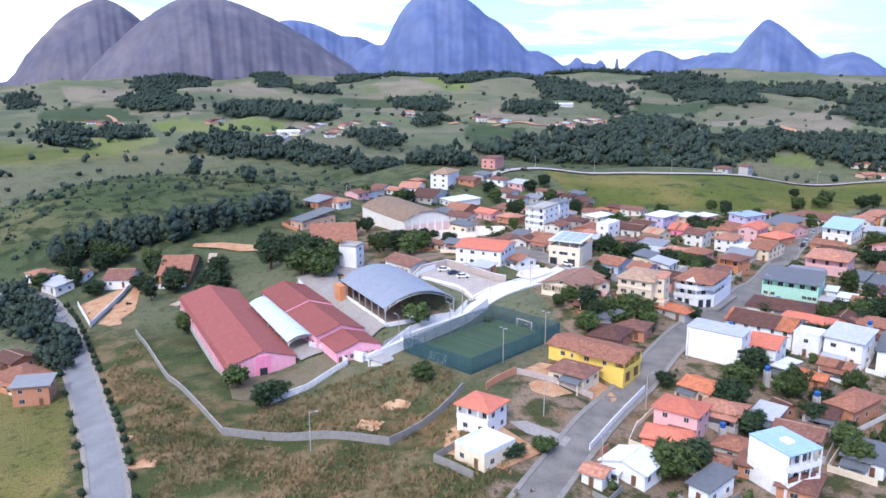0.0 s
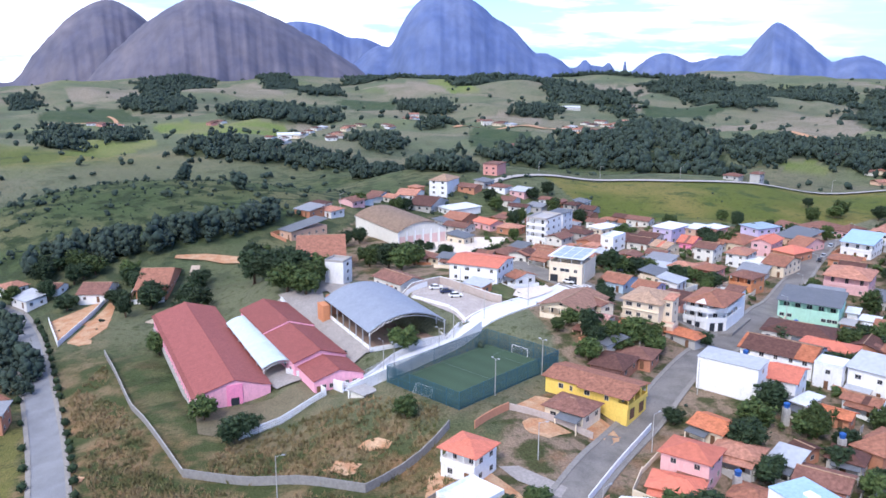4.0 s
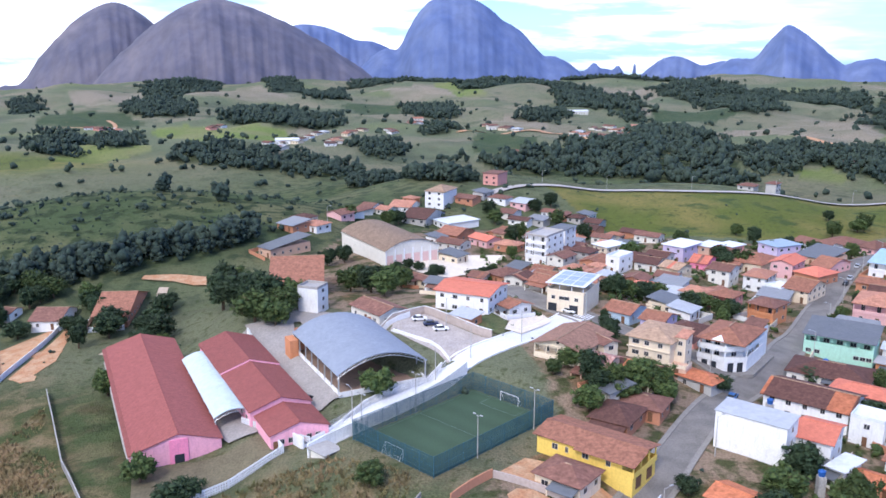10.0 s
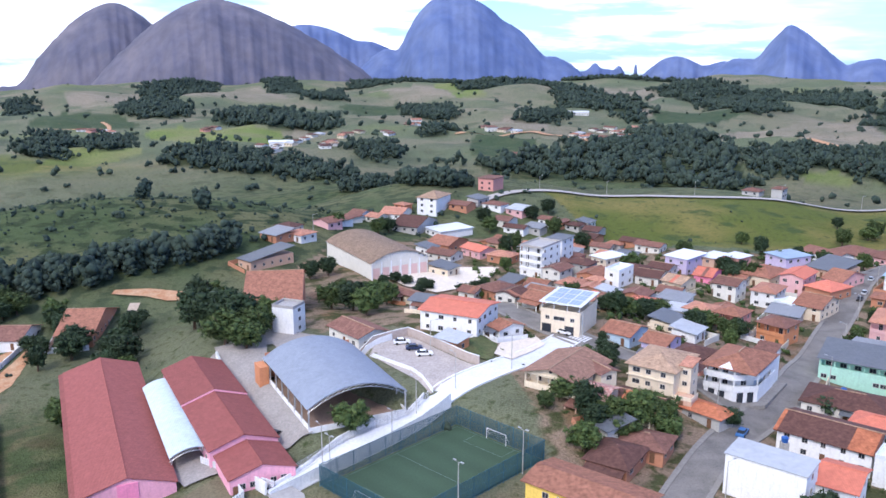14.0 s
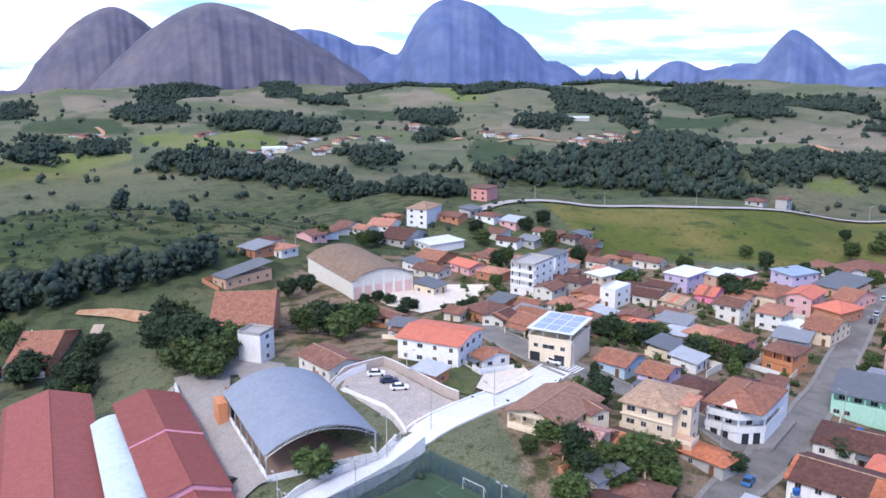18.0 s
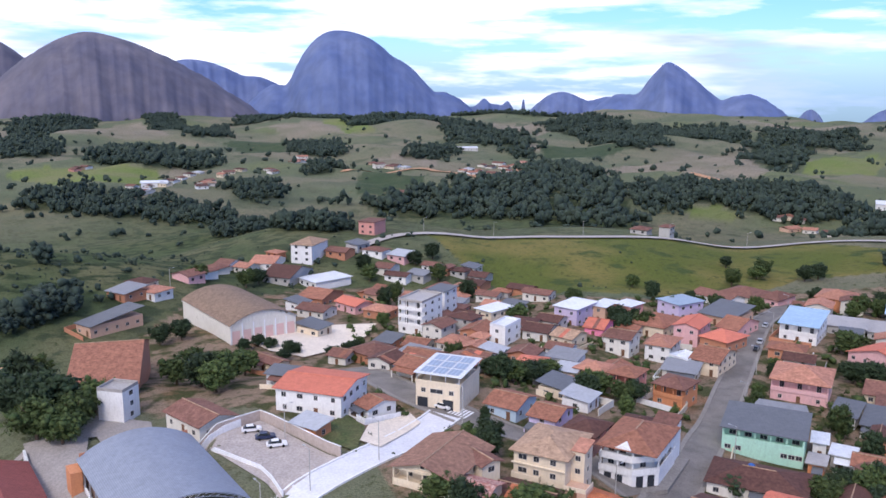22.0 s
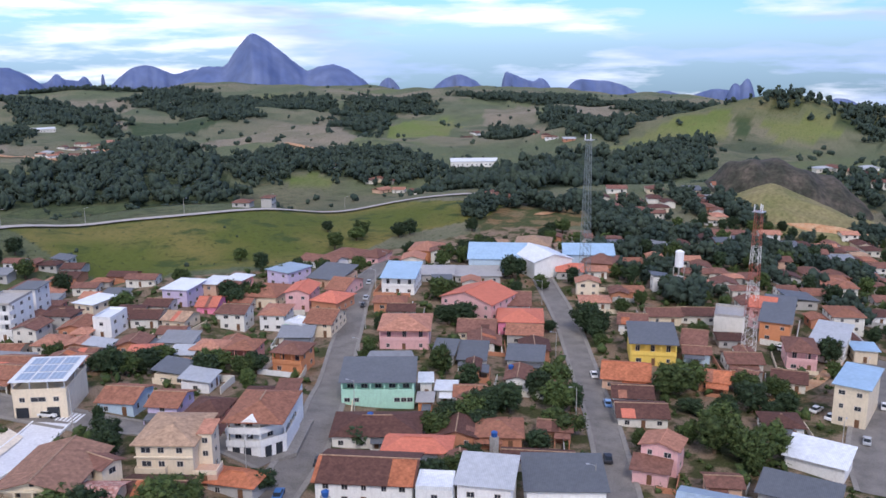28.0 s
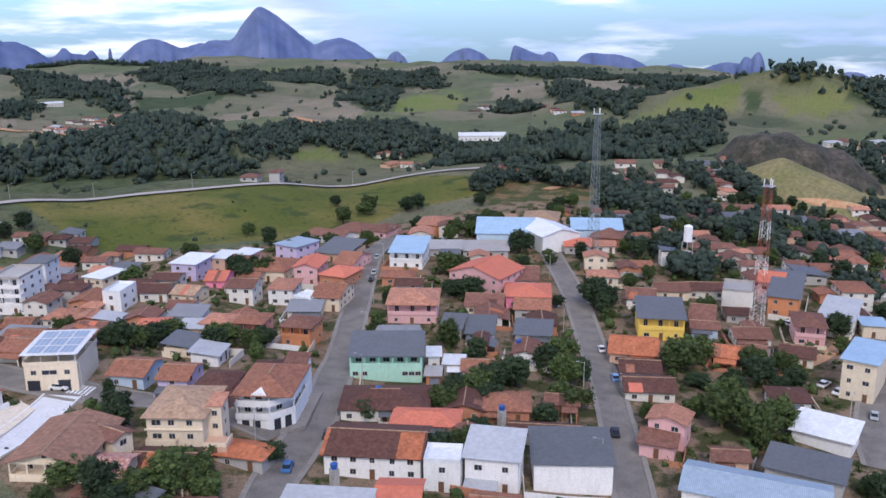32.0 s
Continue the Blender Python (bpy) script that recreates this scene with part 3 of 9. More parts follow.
    scrub = mixc(noi(0.12, 6), mixc(noi(0.022, 6), (0.062, 0.088, 0.036), (0.118, 0.120, 0.058), 0.42, 0.62), (0.030, 0.046, 0.020), 0.48, 0.58)
    c = over(sep.outputs["Blue"], c, scrub)
    c = over(sep.outputs["Green"], c, straw)
    c = over(sep.outputs["Red"], c, lush)
    yard = mixc(noi(0.16, 6), (0.235, 0.175, 0.125), (0.065, 0.070, 0.030), 0.47, 0.58)
    yard = mixc(noi(0.07, 5), yard, (0.26, 0.155, 0.095), 0.58, 0.70)
    c = over(at.outputs["Alpha"], c, yard)
    c = mixc(noi(0.45, 5), c, (0.045, 0.062, 0.020), 0.55, 0.75)
    fine = n.new("ShaderNodeVectorMath")
    fine.operation = "SCALE"
    r = n.new("ShaderNodeMapRange")
    r.inputs["From Min"].default_value, r.inputs["From Max"].default_value = 0.3, 0.7
    r.inputs["To Min"].default_value, r.inputs["To Max"].default_value = 0.7, 1.3
    f2 = noi(2.2, 4)
    l.new(f2, r.inputs["Value"])
    l.new(c, fine.inputs[0])
    l.new(r.outputs["Result"], fine.inputs["Scale"])
    l.new(fine.outputs["Vector"], b.inputs["Base Color"])
    bp = n.new("ShaderNodeBump")
    bp.inputs["Distance"].default_value = 0.5
    l.new(f2, bp.inputs["Height"])
    l.new(bp.outputs["Normal"], b.inputs["Normal"])
    return m


# ---- woods: outlines of the stands and the height of their trees ----
WOODLAND = [
    (11, [(-939, 2687), (-865, 3229), (-713, 2658), (-710, 2294), (-725, 2099)]),
    (11, [(-692, 3181), (-495, 2822), (-332, 2248), (-506, 2539)]),
    (11, [(-351, 2091), (-338, 2580), (-247, 2035), (-304, 1933)]),
    (11, [(-685, 1897), (-547, 1834), (-442, 1537), (-468, 1477), (-585, 1613)]),
    (11, [(-395, 1570), (-407, 1770), (-280, 1574), (-181, 1401), (-154, 1248), (-229, 1249), (-337, 1334)]),
    (11, [(-110, 1876), (-20, 1953), (9, 1471), (-64, 1496)]),
    (12, [(4, 2794), (307, 3187), (264, 2535), (15, 2252)]),
    (12, [(242, 2241), (335, 2607), (379, 2196), (392, 1925), (302, 1470), (269, 1731), (226, 1965)]),
    (12, [(581, 2713), (740, 2754), (813, 2609), (678, 2086), (627, 1738), (524, 1583), (565, 2043), (506, 2170)]),
    (10, [(30, 883), (68, 918), (128, 972), (198, 1044), (305, 1364), (340, 1174), (272, 903), (258, 794), (240, 750), (174, 783), (110, 812), (64, 828), (40, 844)]),
    (10, [(285, 880), (365, 969), (306, 803), (271, 806)]),
    (9, [(-253, 909), (-225, 925), (-178, 888), (-128, 872), (-82, 834), (-76, 793), (-123, 797), (-174, 813), (-250, 838), (-264, 865)]),
    (10, [(-524, 1141), (-502, 1169), (-445, 1103), (-373, 889), (-411, 911)]),
    (10, [(-972, 1970), (-931, 2001), (-829, 1781), (-737, 1521)]),
    (10, [(-337, 3293), (-211, 3254), (-184, 2659), (-343, 2736)]),
    (10, [(196, 1734), (192, 1517), (144, 1395), (95, 1420)]),
    (9, [(-30, 1179), (10, 1338), (-1, 1129), (-32, 1132)]),
    (9, [(-100, 966), (-72, 1032), (-46, 937), (-68, 884)]),
    (9, [(-441, 1125), (-412, 1172), (-327, 946), (-353, 939)]),
    (12, [(420, 3476), (887, 3634), (711, 2913), (375, 3094)]),
    (12, [(-211, 3254), (-7, 3042), (-21, 2783), (-174, 2755)]),
    (11, [(791, 1734), (1122, 2290), (1221, 2148), (1050, 1756), (887, 1669), (612, 1239), (605, 1320)]),
    (10, [(291, 882), (363, 933), (433, 918), (497, 935), (450, 787), (379, 747), (337, 818), (289, 847)]),
    (10, [(422, 762), (506, 757), (592, 779), (673, 703), (599, 595), (562, 586), (419, 536), (341, 532), (353, 580)]),
    (11, [(1034, 1375), (1204, 1515), (1039, 1255), (725, 821), (1199, 1281), (1279, 1317), (689, 800), (657, 838), (941, 1212)]),
    (10, [(689, 734), (754, 732), (629, 628), (614, 654)]),
    (10, [(836, 1255), (908, 1260), (653, 924), (758, 1144)]),
    (11, [(889, 781), (913, 757), (920, 724), (892, 726), (873, 765)]),
    (11, [(921, 707), (1002, 695), (864, 606), (899, 652)]),
    (9, [(615, 482), (645, 472), (510, 387), (532, 414)]),
    (12, [(757, 2346), (998, 2316), (859, 1878), (717, 1791), (733, 2189)]),
    (12, [(1314, 2125), (1623, 2020), (1718, 1786), (1465, 1829), (1249, 1893)]),
    (12, [(1713, 1887), (2143, 1905), (864, 797), (1307, 1329), (1300, 1449)]),
    (9, [(633, 732), (655, 701), (625, 658), (605, 687)]),
    (10, [(559, 2151), (710, 2206), (608, 1696), (513, 1577), (509, 1839)]),
    (9, [(166, 963), (203, 992), (180, 841), (156, 855)]),
]
# ---- fields with a crop or grass of their own ----
FIELDS = {
    "crop": [
        [(-622, 1349), (-705, 1634), (-576, 1589), (-474, 1395), (-542, 1301), (-606, 1301)],
        [(-242, 1912), (-123, 2048), (-99, 1593), (-163, 1562)],
        [(364, 1681), (520, 1695), (510, 1601), (434, 1502), (332, 1487)],
        [(26, 1084), (116, 1167), (84, 910), (25, 926)],
        [(826, 761), (838, 747), (776, 699), (764, 707)],
        [(901, 689), (987, 685), (909, 635), (873, 654)],
    ],
    "bright": [
        [(-412, 1229), (-379, 1289), (-229, 1249), (-192, 1106), (-202, 965), (-289, 1017)],
        [(710, 1367), (921, 1528), (868, 1370), (615, 1082), (580, 1128)],
        [(659, 785), (681, 726), (662, 715), (639, 763)],
        [(695, 789), (784, 809), (844, 780), (762, 716), (680, 749)],
        [(104, 964), (127, 965), (113, 887), (99, 899)],
        [(-67, 2615), (-4, 2730), (81, 2125), (-23, 2077)],
        [(304, 810), (337, 818), (349, 773), (298, 776)],
        [(-414, 973), (-422, 1113), (-299, 930), (-326, 853), (-348, 798)],
        [(843, 747), (894, 684), (869, 652), (796, 679)],
    ],
    "tan": [
        [(-221, 1280), (-160, 1238), (-177, 1131), (-201, 1184)],
        [(-246, 2473), (-66, 2585), (3, 2086), (-124, 2072)],
        [(-784, 2670), (-605, 2765), (-358, 2090), (-447, 1933), (-683, 2254)],
        [(249, 2546), (510, 2783), (536, 2299), (440, 2041), (351, 2191)],
        [(606, 1577), (758, 1664), (503, 1057), (402, 965), (356, 1245)],
        [(1072, 2481), (1361, 2260), (1296, 2125), (1071, 2326)],
        [(1165, 1747), (1416, 1858), (949, 1282), (882, 1338)],
        [(249, 1966), (369, 1940), (357, 1563), (270, 1714)],
        [(1459, 1799), (1718, 1786), (1271, 1386), (1125, 1387)],
        [(52, 1416), (159, 1464), (131, 1247), (64, 1256)],
        [(-903, 2092), (-839, 2411), (-630, 1812), (-814, 1919)],
    ],
}


LANDM = land_material()
v, q = land()


def within(x, y, pts):
    r = np.zeros(x.shape, bool)
    for (x0, y0), (x1, y1) in zip(pts, pts[1:] + pts[:1]):
        if y0 != y1:
            r ^= ((y0 > y) != (y1 > y)) & (x < (x1 - x0) * (y - y0) / (y1 - y0) + x0)
    return r


ground_mesh = big_mesh("ground", v, q, LANDM, True)
gx, gy = v[:, 0], v[:, 1]
lush = within(gx, gy, [(62, 560), (80, 492), (104, 436), (144, 428), (235, 486), (291, 484), (330, 512), (284, 572), (185, 560), (112, 566)]) * 1.0
lush = np.maximum(lush, np.clip(hump(gx, gy, -420, 820, 120, 60, 1.2), 0, 0.8))
lush = np.maximum(lush, np.clip(hump(gx, gy, 950, 760, 150, 70, 1.2, -25), 0, 0.35))
lush = np.maximum(lush, within(gx, gy, [(-127, 240), (-99, 212), (-79, 165), (-70, 120), (-110, 120), (-150, 200)]) * 0.8)
straw = np.clip(hump(gx, gy, -45, 145, 70, 50, 2.0, 10) + hump(gx, gy, -92, 225, 16, 50, 1.3, 26), 0, 1)
straw = np.maximum(straw, within(gx, gy, [(268, 452), (330, 438), (348, 470), (320, 502), (288, 492)]) * 0.9)
scrub = np.clip(hump(gx, gy, -190, 440, 210, 130, 1.5, 10) + hump(gx, gy, 40, 700, 260, 130, 1.2) + hump(gx, gy, -70, 222, 12, 38, 1.8, 26), 0, 1)
town = within(gx, gy, [(8, 140), (16, 190), (34, 215), (30, 240), (24, 268), (0, 290), (-50, 300), (-60, 330), (-40, 420), (0, 470), (60, 470), (110, 425), (150, 420), (215, 465), (290, 460), (330, 420), (460, 420), (480, 300), (300, 150), (120, 90)]) * 1.0
cov = ground_mesh.color_attributes.new("cover", "FLOAT_COLOR", "POINT")
cov.data.foreach_set("color", np.stack([lush, straw, scrub, town], -1).astype(np.float32).ravel())
wooded, crop, tan, bright = (np.zeros(len(gx)) for _ in range(4))
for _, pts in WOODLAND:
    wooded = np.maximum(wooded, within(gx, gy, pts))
for key, chan in (("crop", crop), ("tan", tan), ("bright", bright)):
    for pts in FIELDS[key]:
        chan += within(gx, gy, pts)
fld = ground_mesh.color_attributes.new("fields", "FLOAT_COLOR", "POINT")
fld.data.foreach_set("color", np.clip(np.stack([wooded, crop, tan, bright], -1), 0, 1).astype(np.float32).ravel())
ground = tagged(new("ground", ground_mesh), "rolling green and straw-coloured pasture land", "ground", kind="structure")


# ---- granite domes on the horizon ----
def dome(name, cx, cy, left, right, height, base, p=2.2, q=1.0, deep=260.0, lean=0.0, rough=0.05, material=None, seed=1.0, label=""):
    """A rock dome. left, right: half widths across the view; p, q shape the outline: (1 - |u|^p)^q."""
    far = math.hypot(cx, cy)
    ex, ey = cy / far, -cx / far
    nu, nv = 72, 26
    us, vs = np.linspace(-1, 1, nu), np.linspace(-1, 1, nv)
    u, w = np.meshgrid(us, vs, indexing="ij")
    half = np.where(u < 0, left, right)
    hu = np.clip(1 - np.abs(u) ** p, 0, 1) ** q
    hv = np.clip(1 - np.abs(w) ** 2.4, 0, 1)
    wob = 1 + rough * (np.sin(9 * u + 3 * w + seed) + 0.6 * np.sin(21 * u + 7 * w + 2 * seed) + 0.4 * np.sin(43 * u + 2.6 * seed)) * (1 - 0.6 * hu)
    z = base - 90 + (height + 90) * hu * hv * wob + lean * u
    a, d = u * half, w * deep * (0.45 + 0.55 * hu)
    x, y = cx + ex * a + cx / far * d, cy + ey * a + cy / far * d
    vv = np.stack([x, y, z], -1).reshape(-1, 3)
    i, j = np.meshgrid(np.arange(nu - 1), np.arange(nv - 1), indexing="ij")
    qq = np.stack([i * nv + j, (i + 1) * nv + j, (i + 1) * nv + j + 1, i * nv + j + 1], -1).reshape(-1, 4)
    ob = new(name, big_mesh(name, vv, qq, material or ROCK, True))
    return tagged(ob, label or "bare granite dome mountain rising beyond the hills", "mountain", "granite mountains", "structure")


def mountain(far, lobes, label, material=None, deep=420.0, rough=0.03, seed=1.0, foot=-4.6, soft=1.0):
    """A granite mountain of merged lobes: bearing, height of the top over the eye line, spread to both sides (degrees, from the end of the flight), two powers."""
    lo, hi = min(b - l for b, _, l, _, _, _ in lobes), max(b + r for b, _, _, r, _, _ in lobes)
    nu, nv = max(40, min(150, int((hi - lo) * 8))), 34
    az, w = np.meshgrid(np.linspace(lo, hi, nu), np.linspace(-1, 1, nv), indexing="ij")
    el = np.full(az.shape, 0.0)
    for b, e, l, r, p, q in lobes:
        u = np.clip(np.abs(az - b) / np.where(az < b, l, r), 0, 1)
        el = np.maximum(el, (e - foot) * (1 - u ** p) ** q)
    if soft:
        n = max(1, int(soft * nu / (hi - lo)))
        ker = np.hanning(2 * n + 3)[1:-1]
        el = np.stack([np.convolve(np.pad(c, n, mode="edge"), ker / ker.sum(), mode="valid") for c in el.T], 1)
    el = el / max(e - foot for _, e, _, _, _, _ in lobes)
    tall = far * (math.tan(math.radians(max(e for _, e, _, _, _, _ in lobes))) - math.tan(math.radians(foot)))
    hv = np.where(w < 0, np.clip(1 - np.abs(w) ** 1.7, 0, 1) ** 0.8, 1 - np.abs(w) ** 2)
    wob = rough * (np.sin(2.9 * az + 3 * w + seed) + 0.6 * np.sin(6.3 * az + 5 * w + 2 * seed) + 0.45 * np.sin(13.1 * az + 2.6 * seed))
    flute = 1 + 0.06 * rough * np.sin(19 * az + 2 * np.sin(5 * w + seed)) * np.clip(-w * 3, 0, 1)
    z = 87 + far * math.tan(math.radians(foot)) + tall * el * hv * (1 + wob * np.clip(1 - el, 0.05, 1)) * flute
    d = far + deep * (w * (0.35 + 0.65 * el)) + 60 * wob / max(rough, 0.01) * rough * 6
    a = np.radians(az)
    v = np.stack([21 + d * np.sin(a), 92 + d * np.cos(a), z], -1).reshape(-1, 3)
    i, j = np.meshgrid(np.arange(nu - 1), np.arange(nv - 1), indexing="ij")
    q = np.stack([i * nv + j, (i + 1) * nv + j, (i + 1) * nv + j + 1, i * nv + j + 1], -1).reshape(-1, 4)
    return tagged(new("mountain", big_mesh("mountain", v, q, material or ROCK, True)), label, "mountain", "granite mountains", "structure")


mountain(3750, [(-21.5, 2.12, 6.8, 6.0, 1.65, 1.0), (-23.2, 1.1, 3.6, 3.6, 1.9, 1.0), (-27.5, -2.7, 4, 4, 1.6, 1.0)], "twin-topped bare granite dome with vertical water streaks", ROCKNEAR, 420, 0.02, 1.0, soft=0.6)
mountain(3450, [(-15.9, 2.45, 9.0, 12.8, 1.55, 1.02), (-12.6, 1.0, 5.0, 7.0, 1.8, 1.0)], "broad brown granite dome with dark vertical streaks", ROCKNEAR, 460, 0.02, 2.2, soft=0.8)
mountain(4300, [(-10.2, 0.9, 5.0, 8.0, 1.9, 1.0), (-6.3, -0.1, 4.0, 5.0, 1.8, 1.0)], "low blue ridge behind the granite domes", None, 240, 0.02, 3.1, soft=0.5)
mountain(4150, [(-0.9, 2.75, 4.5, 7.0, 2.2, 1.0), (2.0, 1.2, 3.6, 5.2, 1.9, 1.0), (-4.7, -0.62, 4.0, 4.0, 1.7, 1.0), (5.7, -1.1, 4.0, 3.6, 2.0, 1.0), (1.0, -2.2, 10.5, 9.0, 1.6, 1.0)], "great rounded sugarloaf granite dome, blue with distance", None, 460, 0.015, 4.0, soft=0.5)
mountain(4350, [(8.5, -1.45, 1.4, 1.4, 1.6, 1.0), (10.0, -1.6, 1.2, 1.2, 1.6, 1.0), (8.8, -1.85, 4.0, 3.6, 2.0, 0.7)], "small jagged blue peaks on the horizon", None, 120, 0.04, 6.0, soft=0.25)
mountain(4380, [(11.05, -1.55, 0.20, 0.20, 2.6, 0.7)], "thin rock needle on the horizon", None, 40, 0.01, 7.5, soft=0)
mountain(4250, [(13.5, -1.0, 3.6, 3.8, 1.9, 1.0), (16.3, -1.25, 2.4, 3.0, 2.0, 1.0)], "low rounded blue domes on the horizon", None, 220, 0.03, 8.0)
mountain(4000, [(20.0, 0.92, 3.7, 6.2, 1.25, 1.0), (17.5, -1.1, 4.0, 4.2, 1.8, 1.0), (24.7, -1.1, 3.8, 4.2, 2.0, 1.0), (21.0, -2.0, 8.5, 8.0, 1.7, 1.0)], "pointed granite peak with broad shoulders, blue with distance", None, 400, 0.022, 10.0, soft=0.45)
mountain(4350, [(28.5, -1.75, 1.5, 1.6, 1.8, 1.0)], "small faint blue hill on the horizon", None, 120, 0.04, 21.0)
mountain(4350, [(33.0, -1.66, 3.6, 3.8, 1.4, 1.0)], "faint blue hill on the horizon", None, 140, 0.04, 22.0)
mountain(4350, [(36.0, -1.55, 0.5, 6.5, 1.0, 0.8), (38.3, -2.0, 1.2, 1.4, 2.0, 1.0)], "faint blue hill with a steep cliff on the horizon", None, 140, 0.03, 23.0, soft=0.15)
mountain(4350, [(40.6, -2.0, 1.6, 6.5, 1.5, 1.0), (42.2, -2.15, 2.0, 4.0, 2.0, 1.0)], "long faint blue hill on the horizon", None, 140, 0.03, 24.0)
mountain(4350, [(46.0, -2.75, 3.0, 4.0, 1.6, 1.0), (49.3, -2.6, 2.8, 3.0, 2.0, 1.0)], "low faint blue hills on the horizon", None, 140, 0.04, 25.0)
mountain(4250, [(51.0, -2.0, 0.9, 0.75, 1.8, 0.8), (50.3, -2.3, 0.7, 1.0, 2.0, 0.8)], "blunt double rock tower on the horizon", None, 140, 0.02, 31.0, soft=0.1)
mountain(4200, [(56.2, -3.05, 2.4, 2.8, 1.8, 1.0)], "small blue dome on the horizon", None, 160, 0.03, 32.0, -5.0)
dome("rock_hill", 488, 452, 100, 120, 29, -12, 2.1, 1.15, 80, 0, 0.05, DARKROCK, 41.0, "dark bare rock hill at the edge of the town")
SLOPE = mat("dry_grass_slope", (0.150, 0.150, 0.062), 0.95, 0.25, 14.0, 5, col2=(0.215, 0.185, 0.095))


def bank(name, ridge, slope, round_off, material, label, seed):
    """A ridge of ground: its slopes fall away evenly from a bent crest and run under the land around it."""
    reach = 60 if slope < 0.7 else 16
    x0, x1 = min(p[0] for p in ridge) - reach, max(p[0] for p in ridge) + reach
    y0, y1 = min(p[1] for p in ridge) - reach, max(p[1] for p in ridge) + reach
    step = reach / 28.0
    x, y = np.meshgrid(np.arange(x0, x1, step), np.arange(y0, y1, step), indexing="ij")
    z = np.full(x.shape, -80.0)
    for (ax, ay, az), (bx, by, bz) in zip(ridge, ridge[1:]):
        t = np.clip(((x - ax) * (bx - ax) + (y - ay) * (by - ay)) / ((bx - ax) ** 2 + (by - ay) ** 2), 0, 1)
        d = np.hypot(x - ax - t * (bx - ax), y - ay - t * (by - ay))
        d = d * (1 + 0.12 * np.sin(x / 7.0 + seed) * np.cos(y / 9.0) + 0.06 * np.sin(x / 2.9 + y / 3.7 + seed))
        z = np.maximum(z, az + t * (bz - az) + round_off - np.sqrt((slope * d) ** 2 + round_off ** 2))
    nu, nv = x.shape
    i, j = np.meshgrid(np.arange(nu - 1), np.arange(nv - 1), indexing="ij")
    quads = np.stack([i * nv + j, (i + 1) * nv + j, (i + 1) * nv + j + 1, i * nv + j + 1], -1).reshape(-1, 4)
    above = (z > ground_z(x, y) - 1.5).reshape(-1)
    quads = quads[above[quads].any(1)]
    return tagged(new(name, big_mesh(name, np.stack([x, y, z], -1).reshape(-1, 3), quads, material, True)), label, "hillside", kind="structure")


bank("grass_spur", [(430, 446, -5), (446, 436, 2), (458, 426, 7.5), (470, 402, -2.5), (482, 376, -12.5)], 0.47, 1.5, SLOPE, "grassy spur below the dark rock hill", 1.0)
bank("earth_cut", [(432, 402, -9.5), (444, 389, -8.6), (456, 378, -10.5), (466, 368, -13.5)], 0.95, 0.6, DIRT, "steep cut bank of bare orange earth", 4.0)


# ---- streets, pavements, yards ----
def smooth_line(pts, step=4.0):
    pts = [Vector((*p, 0)) for p in pts]
    out = []
    for i in range(len(pts) - 1):
        a, b = pts[max(i - 1, 0)], pts[i]
        c, d = pts[i + 1], pts[min(i + 2, len(pts) - 1)]
        n = max(2, int((c - b).length / step))
        for k in range(n):
            t = k / n
            out.append(0.5 * ((2 * b) + (c - a) * t + (2 * a - 5 * b + 4 * c - d) * t * t + (3 * b - a - 3 * c + d) * t ** 3))
    out.append(pts[-1])
    return out


def strip(name, pts, width, material, lift=0.12, offset=0.0, label="", thick=0.0, step=4.0, cat="road"):
    line = smooth_line(pts, step)
    n = len(line)
    rows = []
    for i, p in enumerate(line):
        t = (line[min(i + 1, n - 1)] - line[max(i - 1, 0)]).normalized()
        s = Vector((t.y, -t.x, 0))
        rows.append([p + s * (offset + width * k) for k in (-0.5, -0.17, 0.17, 0.5)])
    v = [(q.x, q.y, float(ground_z(q.x, q.y)) + lift) for r in rows for q in r]
    f = [(i * 4 + k, i * 4 + k + 1, i * 4 + k + 5, i * 4 + k + 4) for i in range(n - 1) for k in range(3)]
    if thick:
        o = len(v)
        v += [(x, y, z - thick) for x, y, z in v]
        for i in range(n - 1):
            for k in (0, 3):
                f.append((i * 4 + k, (i + 1) * 4 + k, o + (i + 1) * 4 + k, o + i * 4 + k))
    ob = new(name, mesh(name, v, f, material))
    return tagged(ob, label, cat, kind="structure")


MAIN = [(8, 128), (19.2, 149.1), (34.3, 176.8), (51.2, 203.2), (66, 228), (79, 245), (89, 257), (99, 272), (113.6, 296), (139.7, 340), (171.4, 391), (213, 448)]
SECOND = [(122, 194), (160, 246), (196, 300), (234, 364)]
THIRD = [(180, 184), (195.1, 196), (221, 211.1), (262, 234)]
CROSS = [(20, 335), (26.8, 316.8), (35.6, 300), (46, 287), (57.3, 277.5), (68, 267), (78, 251)]
LEFT = [(-58, 135), (-68.2, 159.7), (-81.4, 188.1), (-100.6, 225.8), (-134.4, 287.8), (-154.4, 311.9), (-185, 318)]
for pts, w, lab in ((MAIN, 6.8, "worn grey asphalt main street"), (SECOND, 6.2, "grey asphalt side street"), (THIRD, 9.0, "grey asphalt street"), (CROSS, 7.5, "worn grey cross street"), (LEFT, 6.6, "pale asphalt road with round shrubs along it")):
    strip("road", pts, w, PALEASPHALT if pts is LEFT else ASPHALT, 0.14, 0, lab)
    for s in (-1, 1):
        strip("pavement", pts, 1.1, PAVE, 0.28, s * (w / 2 + 0.55), "concrete pavement with kerb", 0.3, cat="pavement")
strip("road", [(300, 290), (341.8, 302.7), (371.1, 311.8), (410, 322)], 9, ASPHALT, 0.3, 0, "grey asphalt street on the far side of town")
